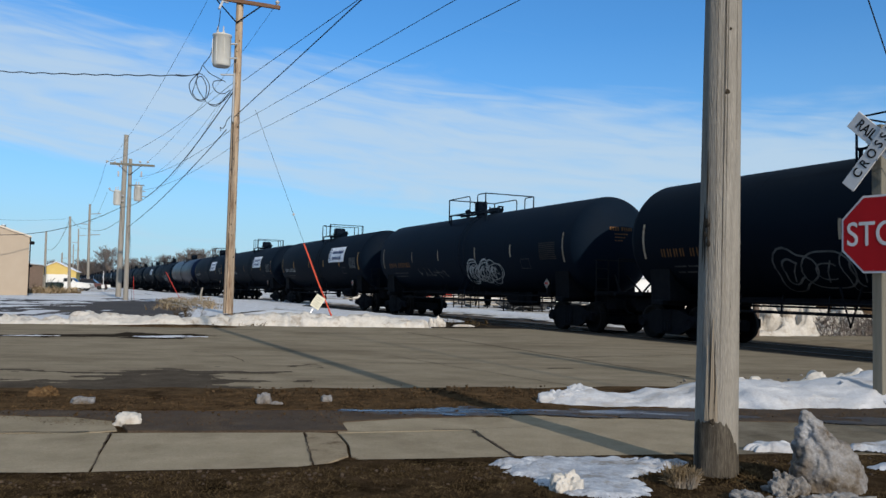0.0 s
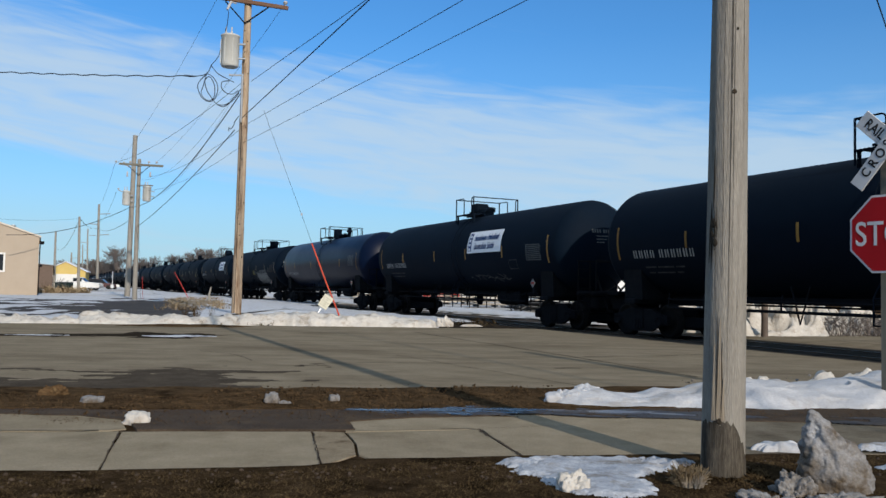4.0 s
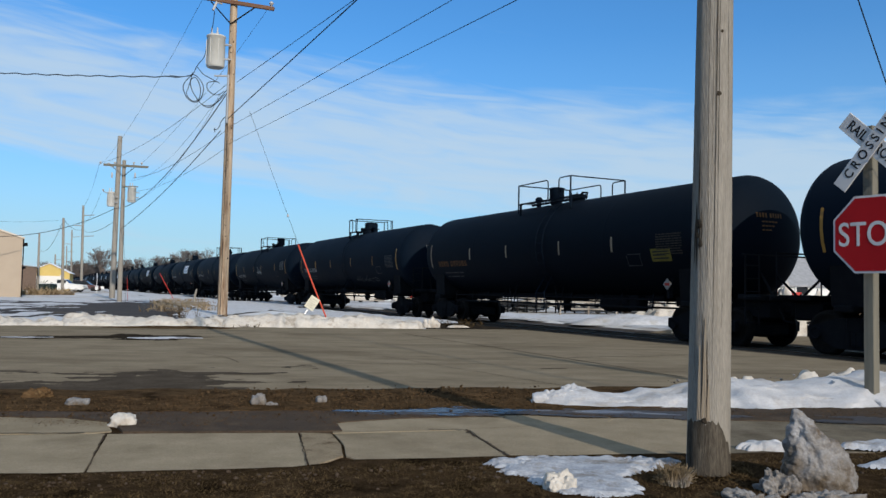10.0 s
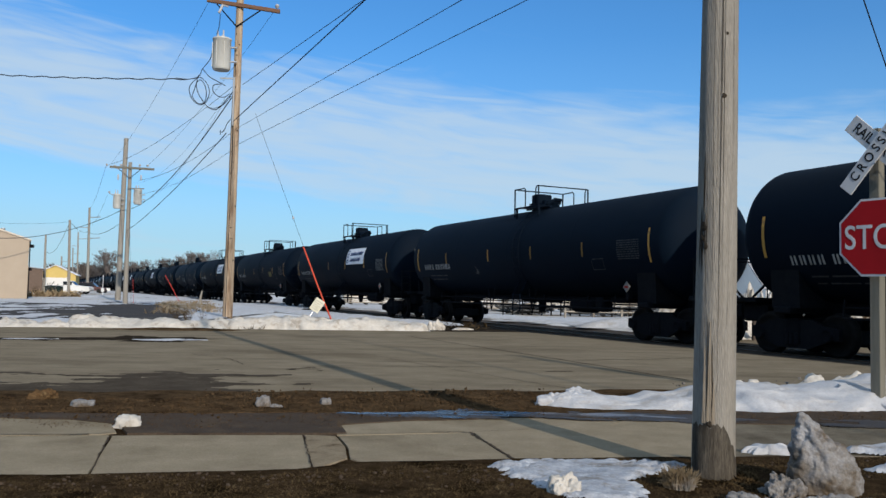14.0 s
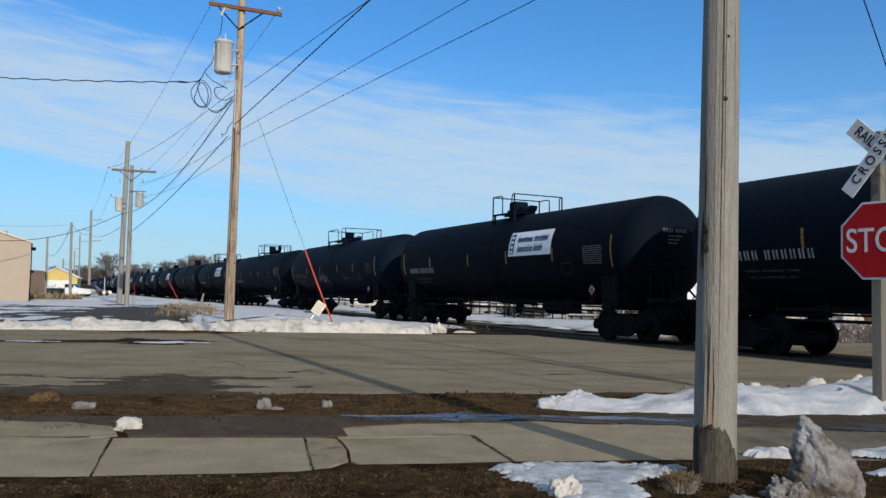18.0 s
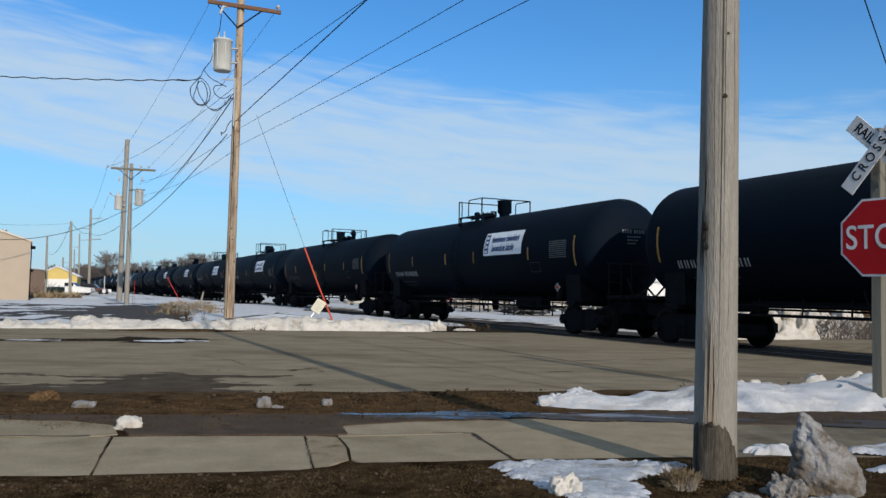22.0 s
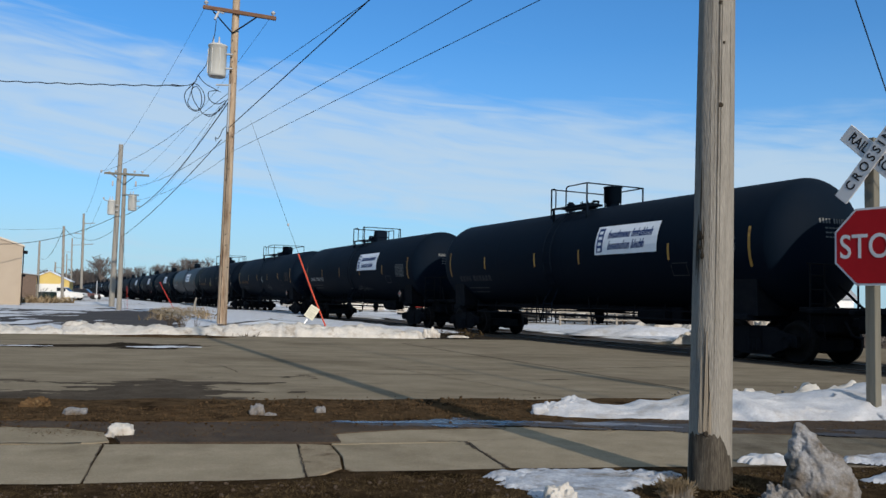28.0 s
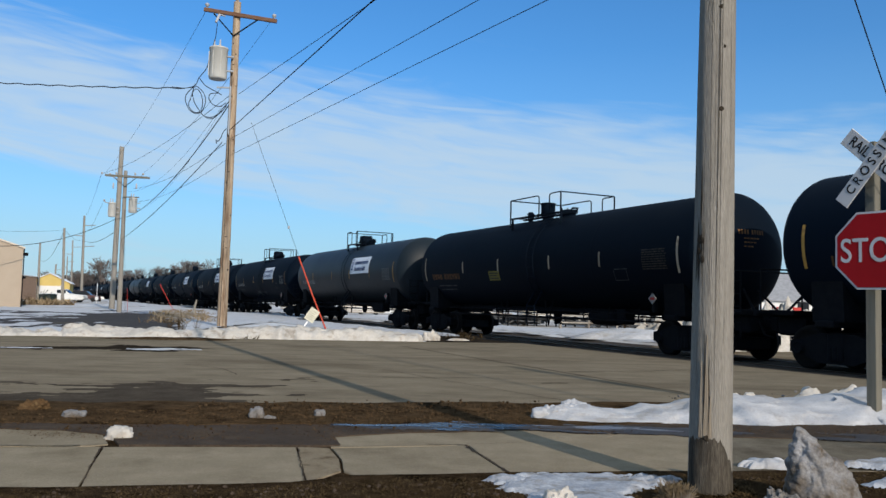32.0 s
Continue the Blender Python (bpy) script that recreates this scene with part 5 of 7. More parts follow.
    G["side_frame"] = Shape().prism(f, -0.06, 0.06, Matrix(((1, 0, 0, 0), (0, 0, -1, 0), (0, 1, 0, 0), (0, 0, 0, 1))))
    for x in (-0.12, 0.0, 0.12):
        G["side_frame"].lathe([(0.24, 0.07), (0.5, 0.07)], 8, "z", (x, -0.07, 0))
    for x in (-0.89, 0.89):
        G["side_frame"].lathe([(-0.12, 0.09), (-0.17, 0.13), (0.1, 0.13)], 12, "y", (x, 0, 0.457))
    w = Shape()
    for sy in (-1, 1):
        rim = [(0.66, 0.12), (0.68, 0.34), (0.655, 0.38), (0.655, 0.485), (0.685, 0.485), (0.70, 0.459), (0.795, 0.452), (0.795, 0.38), (0.765, 0.35), (0.745, 0.16), (0.80, 0.13)]
        w.lathe([(sy * y, r) for y, r in rim], 28, "y")
    w.lathe([(-1.05, 0.07), (-0.8, 0.08), (0.8, 0.08), (1.05, 0.07)], 12, "y")
    for a in range(3):
        w.lathe([(0.797, 0.02), (0.803, 0.02)], 8, "y", (0.24 * math.cos(a * 2.1), 0, 0.24 * math.sin(a * 2.1)))
    G["wheelset"] = w
    mats = {"tank": "tank_black", "wheelset": "wheel"}
    mats.update({k: "tank_black" for k in G if k.startswith(("platform", "hand_rail", "ladder", "housing", "tall_", "box_", "manway", "lumped", "valve"))})
    out = {}
    for k, s in G.items():
        me = s.mesh(k)
        me.materials.append(M[mats.get(k, "iron")])
        out[k] = me
    for k in ("tank_navy", "tank_grey"):
        me = out["tank"].copy()
        me.materials.clear()
        me.materials.append(M[k])
        out[k] = me
    for x, name, h in ((0, "strip_short", 0.42), (0, "strip_long", 0.92)):
        s = Shape()
        decal(s, -0.038, 0.038, arc_z(2.46, -h / 2), h)
        out[name] = s
    # a banner: white sheet, a blue badge, and two lines of slanted bars for its lettering
    s = Shape()
    decal(s, 1.78, 4.42, arc_z(2.88, -0.40), 0.84, 0.008)
    out["banner"] = s.mesh("banner")
    out["banner"].materials.append(M["banner"])
    s = Shape()
    decal(s, 1.86, 2.13, arc_z(2.88, -0.33), 0.70, 0.012)
    rng = random.Random(6)
    for x, d, groups in ((2.32, 0.05, (9, 8)), (2.36, -0.27, (9, 5))):
        for g in groups:
            for i in range(g):
                tall = 0.25 if i == 0 else rng.choice((0.17, 0.17, 0.24))
                decal(s, x, x + 0.034, arc_z(2.88, d), tall, 0.012, 0.25)
                decal(s, x + 0.054, x + 0.086, arc_z(2.88, d), 0.16, 0.012, 0.25)
                decal(s, x + 0.012, x + 0.09, arc_z(2.88, d + rng.choice((0.0, 0.06, 0.12))), 0.04, 0.012, 0.25)
                x += 0.106
            x += 0.07
    out["banner_print"] = s.mesh("banner_print")
    out["banner_print"].materials.append(M["ink_blue"])
    s = Shape()
    for k in range(4):
        decal(s, 1.92, 2.07, arc_z(2.88, -0.30 + 0.165 * k), 0.09, 0.016)
    out["banner_badge"] = s.mesh("banner_badge")
    out["banner_badge"].materials.append(M["banner"])
    return out


# banner, colour of the stencilled marks, spray (how long, how high, where), hardware, paint
CARS = {
    0: (0, "stencil_orange", (-3.3, 0.1, 1.22, 1.25, 3), "u", "tank"),
    1: (0, "stencil_orange", (0.75, 3.35, 1.36, 1.05, 2), "u", "tank"),
    2: (1, "stencil_white", None, "t", "tank"),
    3: (1, "stencil_white", None, "t", "tank"),
    4: (1, "stencil_white", None, "t", "tank"),
    5: (0, "stencil_white", None, "d", "tank_navy"),
    6: (0, "stencil_orange", (1.5, 5.0, 1.28, 1.2, 2), "c", "tank"),
    7: (1, "stencil_white", (-0.4, 1.8, 2.0, 0.3, 0), "t", "tank"),
    8: (0, "stencil_orange", None, "u", "tank"),
    9: (0, "stencil_white", None, "n", "tank"),
    10: (0, "stencil_white", (-0.5, 0.95, 1.85, 0.72, 1), "s", "tank"),
    11: (0, "stencil_white", (-2.6, -2.1, 1.75, 0.35, 0), "t", "tank"),
    12: (1, "stencil_white", None, "t", "tank"),
    13: (0, "stencil_white", None, "t", "tank"),
    14: (1, "stencil_white", None, "t", "tank"),
    15: (0, "stencil_orange", (-2.05, -0.1, 1.68, 0.66, 1), "u", "tank"),
    16: (0, "stencil_white", None, "d", "tank"),
    17: (1, "stencil_white", None, "s", "tank"),
    18: (0, "stencil_dim", None, "d", "tank"),
    19: (1, "stencil_white", (-3.4, 1.6, 1.6, 0.3, 0), "t", "tank"),
    20: (1, "stencil_white", None, "t", "tank"),
    21: (1, "stencil_dim", None, "s", "tank"),
    22: (1, "stencil_white", None, "m", "tank"),
    23: (0, "stencil_orange", (-0.2, 0.2, 2.0, 0.5, 1), "c", "tank"),
    24: (0, "stencil_orange", None, "u", "tank"),
    25: (1, "stencil_white", None, "t", "tank_grey"),
    26: (1, "stencil_white", None, "t", "tank"),
    28: (1, "stencil_white", None, "t", "tank"),
}
# how far each car stands from even spacing
SHIFT = {0: 0.34, 1: 0.4, 2: 0.3, 3: 0.12, 4: 0.05, 5: 0.12, 6: -0.15, 7: -0.2, 8: -0.3, 9: -0.32, 10: -0.2, 11: -0.12, 12: -0.15, 13: -0.12, 14: -0.1, 15: -0.08, 16: 0.0, 17: 0.02, 18: 0.03, 19: -0.2, 20: -0.3, 21: -0.17, 22: 0.3, 23: 0.48, 24: 0.5, 25: 0.3}
# how far along its car a banner hangs from the usual place
BANNER_AT = {2: 0.85, 7: 1.45, 22: -0.62}
NUM_CARS = 54
TRAIN = []
WHEELSETS = []


def make_car(k, G, strips):
    banner, ink, spray, hw, paint = CARS.get(k, (k % 3 == 0, "stencil_white" if k % 2 else "stencil_orange", None, "tut"[k % 3], "tank_grey" if k == 31 else "tank"))
    look_word = {"tank": "black", "tank_navy": "glossy navy-black", "tank_grey": "glossy slate-grey"}[paint]
    extra = " and a white banner" if banner else (" and white spray-painted graffiti" if spray and spray[4] else "")
    car = thing("tank_car", f"{look_word} railway tank car with yellow strips{extra}", "tank car", "cars of the train")
    part("tank", G[paint], paint, car)
    part("platform", G["platform_" + hw], "iron", car)
    part("hand_rail", G["hand_rail_" + hw], "iron", car)
    for name, mesh, x in FITTINGS[hw]:
        ob = part(name, G[mesh], "iron", car, m=pose(x, 0, 0))
        if mesh == "housing":
            part("lid", G["housing_lid"], "iron", ob)
    part("ladder", G["ladder"], "iron", car, m=pose((RAILS[hw][1] + RAILS[hw][2]) / 2, 0, 0))
    for name in ("sill", "saddle", "coupler", "end_ladder"):
        for turn in (0, 180):
            part(name, G[name], "iron", car, m=pose(0, 0, 0, 0, 0, turn))
    for name in ("outlet", "belly_channel", "side_rail", "brake_rod", "air_tank"):
        part(name, G[name], "iron", car)
    for x in (-7.1, 7.25):
        truck = part("truck", G["truck"], "iron", car, m=pose(x, 0, -0.1))
        part("brake_rigging", G["brake_rigging"], "iron", truck)
        for y, t in ((-1.0, 0), (1.0, 180)):
            part("side_frame", G["side_frame"], "iron", truck, m=pose(0, y, 0, 0, 0, t))
        for wx in (-0.89, 0.89):
            WHEELSETS.append((wx, part("wheelset", G["wheelset"], "wheel", truck, m=pose(wx, 0, 0.457))))
    tone = "strip" if ink != "stencil_orange" or k == 23 else "strip_pale"
    for x in (-7.5, 7.5):
        part("reflective_strip", strips[tone, "strip_long"], tone, car, m=pose(x, 0, 0))
    for x in STRIPS[hw]:
        part("reflective_strip", strips[tone, "strip_short"], tone, car, m=pose(x, 0, 0))
    if banner:
        b = part("banner", G["banner"], "banner", car, "white vinyl banner with blue print", m=pose(BANNER_AT.get(k, 0.0), 0, 0))
        part("print", G["banner_print"], "ink_blue", b)
        part("badge", G["banner_badge"], "banner", b)["kind"] = "stuff"
    # stencilled marks: plain bars
    s = Shape()
    low = 0.2 if hw in "sd" else 0.0
    bars_of_text(s, -6.85, 2.04 - low, (4, 6), 0.215, 0.165, 0.065)
    part("stencil", s, ink, car)["kind"] = "stuff"
    s = Shape()
    bars_of_text(s, -6.5, 1.78 - low, (5, 7, 4), 0.06, 0.07, 0.02)
    bars_of_text(s, -6.45, 1.64 - low, (3, 8, 3), 0.06, 0.07, 0.02)
    part("small_print", s, "stencil_dim", car)["kind"] = "stuff"
    s = Shape()
    rng = random.Random(k + 300)
    for i in range(9):
        x = 6.14
        while x < 7.05:
            w = rng.uniform(0.05, 0.17)
            decal(s, x, min(x + w, 7.1), (2.28 if hw in "sd" else 2.12) + 0.062 * i, 0.034, 0.006, rows=1)
            x += w + rng.uniform(0.015, 0.035)
    part("data_panel", s, "stencil_faint" if hw == "u" or hw == "c" else ("stencil_panel" if banner or hw in "ds" else "stencil_dim"), car)["kind"] = "stuff"
    s = Shape()
    for i in range(9):
        y = -0.5 + i * 0.085 + (0.06 if i > 3 else 0)
        s.add([on_head(y, 2.98, 1), on_head(y + 0.05, 2.98, 1), on_head(y + 0.05, 3.09, 1), on_head(y, 3.09, 1)], [(0, 1, 2, 3)])
    for j in range(3):
        for q in range(5 - j):
            y = -0.36 + q * 0.1
            s.add([on_head(y, 2.86 - 0.1 * j, 1), on_head(y + 0.08, 2.86 - 0.1 * j, 1), on_head(y + 0.08, 2.895 - 0.1 * j, 1), on_head(y, 2.895 - 0.1 * j, 1)], [(0, 1, 2, 3)])
    part("end_stencil", s, ink if ink == "stencil_orange" else "stencil_panel", car)["kind"] = "stuff"
    s = Shape().prism([(0, -0.15), (0.15, 0), (0, 0.15), (-0.15, 0)], -0.01, 0.01, pose(6.45, -1.40, 1.36, 90))
    pl = part("placard", s, "placard_white", car, "white and red hazard placard on a bracket")
    part("placard_mark", Shape().prism([(-0.09, -0.035), (0.09, -0.035), (0.09, 0.035), (-0.09, 0.035)], 0.011, 0.014, pose(6.45, -1.40, 1.36, 90)), "placard_red", pl)
    part("placard_bracket", Shape().box(6.4, 6.5, -1.385, -1.25, 1.0, 1.5, 0.01), "iron", car)
    s = Shape()
    x0 = 4.9
    for a, b in (((0, 0), (0.55, 0)), ((0.55, 0), (0.6, 0.3)), ((0.05, 0.3), (0.6, 0.3)), ((0, 0), (0.05, 0.3))):
        xa, xb, za, zb = x0 + a[0], x0 + b[0], 1.85 + a[1], 1.85 + b[1]
        if za == zb:
            decal(s, xa, xb, za, 0.025)
        else:
            decal(s, xa - 0.012, xa + 0.012, za, 0.3)
    part("consent_frame", s, "stencil_dim", car)
    if k in (6, 8, 13, 18, 24):
        s = Shape()
        note = Shape()
        q = {6: 0.13, 8: 5.9, 13: 3.3, 18: -1.15, 24: -2.2}[k]
        decal(s, q, q + 0.75, 2.02 if k == 13 else 1.95, 0.34)
        for j in range(3):
            decal(note, q + 0.08, q + 0.66 - 0.1 * (j % 2), (2.08 if k == 13 else 2.01) + 0.085 * j, 0.04, 0.01)
        sheet_ = part("yellow_notice", s, "stencil_yellow", car)
        part("print", note, "sign_black", sheet_)["kind"] = "stuff"
    if spray:
        s = Shape()
        if spray[4] == 3:
            bubbles(s, spray[0], spray[1], spray[2], spray[3], k + 41, 0.045, 4)
        elif spray[4] == 2:
            bubbles(s, *spray[:4], k + 43, 0.062, 5 if k == 6 else 3, 1)
            bubbles(s, spray[0] + 0.1, spray[1] - 0.1, arc_z(spray[2], 0.1), spray[3] - 0.2, k + 61, 0.03, 5 if k == 6 else 3, 1)
            scribble(s, spray[0] + 0.2, spray[1] - 0.2, spray[2], spray[3], k + 70, 0.03, int((spray[1] - spray[0]) * 1.6))
        else:
            scribble(s, spray[0], spray[1], spray[2], spray[3], k + 40, 0.04 if spray[4] else 0.035, max(2, int((spray[1] - spray[0]) * (2.6 if spray[4] else 1.7))))
        part("graffiti", s, "spray_grey" if spray[4] == 3 else ("spray" if spray[4] else "spray_dim"), car)["kind"] = "stuff"
    if k == 6:
        s = Shape()
        scribble(s, 0.75, 1.35, 2.02, 0.3, 77, 0.03, 3)
        part("small_tag", s, "spray_grey", car)["kind"] = "stuff"
        # white tags on the head of the tank: bent strokes, two rows
        s = Shape()
        rng = random.Random(14)
        for z0, h, y0, y1, n in ((2.42, 0.52, -1.12, 0.15, 6), (2.08, 0.24, -0.85, -0.25, 5)):
            for i in range(n):
                y = y0 + (y1 - y0) * (i + 0.5) / n
                w = 0.42 * (y1 - y0) / n
                line = [(y - w, z0 + h * rng.uniform(0.0, 0.3)), (y + rng.uniform(-w, w), z0 + h * rng.uniform(0.7, 1.0)), (y + w, z0 + h * rng.uniform(0.0, 0.4)), (y - w * 0.4, z0 + h * rng.uniform(0.35, 0.6))]
                for (ya, za), (yb, zb) in zip(line, line[1:]):
                    L = math.hypot(yb - ya, zb - za) or 1
                    ny, nz = -(zb - za) / L * 0.016, (yb - ya) / L * 0.016
                    s.add([on_head(*q, 1, 0.008) for q in ((ya - ny, za - nz), (yb - ny, zb - nz), (yb + ny, zb + nz), (ya + ny, za + nz))], [(0, 1, 2, 3)])
        part("head_graffiti", s, "spray", car)["kind"] = "stuff"
    if k in (1, 6, 15, 23):
        s = Shape()
        scribble(s, *{1: (-3.8, -0.9, 1.6, 0.4), 6: (5.3, 6.3, 2.05, 0.4), 15: (2.4, 5.1, 1.75, 0.45), 23: (0.9, 2.1, 1.55, 0.45)}[k], k + 5, 0.03, 6)
        part("faded_graffiti", s, "spray_dim", car)["kind"] = "stuff"
    if k in (4, 9, 16, 20, 22, 26):
        s = Shape()
        scribble(s, -2.5 + (k % 5), 0.5 + (k % 5), 1.45, 0.35, k, 0.03, 6)
        part("graffiti", s, "spray_dim", car)["kind"] = "stuff"
    TRAIN.append((k, car))


def make_train():
    G = tank_meshes()
    strips = {}
    for tone in ("strip", "strip_pale"):
        for name in ("strip_short", "strip_long"):
            me = G[name].mesh(name)
            me.materials.append(M[tone])
            strips[tone, name] = me
    for k in range(NUM_CARS):
        make_car(k, G, strips)


make_train()

# ---- poles and wires ----
def pole(name, base, top_x, top_y, height, r0, r1, material, label, bent=0.01, seed=1, n=28, category="utility pole"):
    ob = thing(name, label, category, m=pose(base[0], base[1], 0))
    s = Shape()
    k = 40
    vs = []
    for i in range(k + 1):
        q = i / k
        r = r0 + (r1 - r0) * q
        cx, cy = (top_x - base[0]) * q, (top_y - base[1]) * q
        for j in range(n):
            a = 2 * math.pi * j / n
            w = 1 + bent * fbm(math.cos(a) * 3 + seed, math.sin(a) * 3, q * height * 0.35, 3)
            vs.append((cx + r * w * math.cos(a), cy + r * w * math.sin(a), -0.3 + (height + 0.3) * q))
    fs = [(i * n + j, i * n + (j + 1) % n, (i + 1) * n + (j + 1) % n, (i + 1) * n + j) for i in range(k) for j in range(n)]
    s.add(vs, fs, True)
    s.add(vs[k * n:], [tuple(range(n))])
    shaft = part("shaft", s, material, ob)
    return ob, shaft


def near_pole():
    base, top = (1.677, 5.06), (1.792, 5.06)
    H, r0, r1 = 9.0, 0.130, 0.085
    ob, shaft = pole("wooden_pole", base, *top, H, r0, 0.072, "pole_grey", "weathered grey wooden pole with splits, knots and a damp foot", 0.035, 3, 40)

    def skin(a, z, lift=0.002):
        q = (z + 0.3) / (H + 0.3)
        r = r0 + (0.072 - r0) * q + lift
        return ((top[0] - base[0]) * q + r * math.cos(a), r * math.sin(a), z)
    rng = random.Random(4)
    # drying splits that run along the grain
    for k in range(34):
        a = radians(rng.uniform(175, 335))
        z, ln = rng.uniform(0.4, 3.6), rng.uniform(0.3, 1.5)
        w = rng.uniform(0.004, 0.010)
        if k < 12:
            a, z, ln, w = ((radians(259), 0.5, 3.2, 0.013), (radians(268), 1.2, 2.6, 0.010), (radians(238), 1.5, 2.2, 0.008), (radians(213), 1.62, 0.4, 0.05), (radians(207), 1.25, 0.36, 0.04), (radians(245), 0.37, 0.5, 0.03), (radians(232), 0.42, 0.62, 0.022),
                           (radians(204), 1.40, 0.30, 0.06), (radians(217), 1.33, 0.34, 0.035), (radians(223), 1.44, 0.22, 0.03), (radians(199), 1.30, 0.26, 0.05), (radians(262), 2.1, 1.6, 0.012))[k]
        s = Shape()
        n = 10
        vs = []
        for i in range(n + 1):
            q = i / n
            da = w * math.sin(math.pi * q) + 0.001
            aa = a + 0.02 * noise.noise((k * 3.1, q * 3, 0))
            vs += [skin(aa - da, z + ln * q, 0.004), skin(aa + da, z + ln * q, 0.004)]
        s.add(vs, [(2 * i, 2 * i + 1, 2 * i + 3, 2 * i + 2) for i in range(n)])
        part("split", s, "crack_dark", shaft)
    # knots
    for a, z, r in ((211, 1.56, 0.019), (218, 1.44, 0.014), (203, 1.49, 0.016), (266, 2.36, 0.012), (240, 0.37, 0.014), (262, 3.0, 0.009), (275, 2.75, 0.007)):
        s = Shape()
        c = Vector(skin(radians(a), z, 0.0))
        nrm = Vector((math.cos(radians(a)), math.sin(radians(a)), 0))
        t = Vector((-nrm.y, nrm.x, 0))
        vs = []
        for i, (q, lift) in enumerate(((1.5, -0.002), (1.0, 0.002), (0.55, 0.003), (0.05, -0.001))):
            for j in range(14):
                b = 2 * math.pi * j / 14
                vs.append(c + nrm * (lift + 0.003) + (t * math.cos(b) * 0.8 + Vector((0, 0, 1)) * math.sin(b)) * r * q * (1 + 0.5 * noise.noise((a + math.cos(b), z + math.sin(b), 0.5))))
        s.add(vs, [(i * 14 + j, i * 14 + (j + 1) % 14, (i + 1) * 14 + (j + 1) % 14, (i + 1) * 14 + j) for i in range(3) for j in range(14)], True)
        part("knot", s, "crack_dark", shaft)
    # the damp, darker foot with its ragged upper edge
    s = Shape()
    n = 48
    vs = []
    for i in range(9):
        for j in range(n + 1):
            a = radians(180 + 180 * j / n)
            edge = 0.36 - 0.66 * max(0.0, j / n - 0.54) + 0.030 * fbm(j * 0.35, 2.0, 0.0, 6)
            vs.append(skin(a, -0.05 + (edge + 0.05) * i / 8, 0.005 if i < 8 else 0.0))
    m = n + 1
    s.add(vs, [(i * m + j, i * m + j + 1, (i + 1) * m + j + 1, (i + 1) * m + j) for i in range(8) for j in range(n)], True)
    part("damp_foot", s, "pole_stain", shaft)
    # a torn strip of wood
    s = Shape()
    for a, z0, z1, w in ((239, 0.38, 0.98, 0.016), (225, 0.37, 0.82, 0.014), (250, 0.37, 0.62, 0.010)):
        vs = []
        for i in range(8):
            q = i / 7
            ww = w * (1 - 0.85 * q) * (1 + 0.4 * noise.noise((a, q * 4, 1.0)))
            vs += [skin(radians(a) - ww / 0.13, z0 + (z1 - z0) * q, 0.006), skin(radians(a) + ww / 0.13, z0 + (z1 - z0) * q, 0.004)]
        s.add(vs, [(2 * i, 2 * i + 1, 2 * i + 3, 2 * i + 2) for i in range(7)])
    part("splinter", s, "splinter", shaft)


near_pole()


def insulator(parent, x, y, z):
    part("insulator", Shape().lathe([(z, 0.02), (z + 0.06, 0.02), (z + 0.07, 0.07), (z + 0.11, 0.06), (z + 0.12, 0.09), (z + 0.17, 0.07), (z + 0.2, 0.04)], 12, "z", (x, y, 0)), "porcelain", parent)


def transformer(parent, x, y, z0, z1, r, name="transformer"):
    t = part(name, Shape().lathe([(z0, r * 0.9), (z0 + 0.04, r * 0.97), (z0 + 0.06, r), (z1 - 0.1, r), (z1 - 0.09, r * 1.06), (z1 - 0.04, r * 1.06), (z1, r * 0.8), (z1 + 0.02, 0.05)], 28, "z", (x, y, 0)), "can", parent, "pale grey pole-top transformer can")
    for dx in (-0.3, 0.1):
        part("bushing", Shape().lathe([(z1 - 0.02, 0.045), (z1 + 0.1, 0.05), (z1 + 0.12, 0.03), (z1 + 0.26, 0.03), (z1 + 0.3, 0.015)], 10, "z", (x + dx * r * 1.6, y - 0.05, 0)), "porcelain", t)
    for a in (200, 250, 300):
        part("fin", Shape().box(-0.012, 0.012, -r - 0.02, -r + 0.01, z0 + 0.12, z1 - 0.2, 0.004, Matrix.Translation((x, y, 0)) @ pose(0, 0, 0, 0, 0, a - 270)), "can", t)
    for z in (z0 + 0.3, z1 - 0.4):
        part("bracket", Shape().box(x + r * 0.8, x + r + 0.25, y - 0.04, y + 0.04, z, z + 0.06, 0.01), "galv", t)
    return t


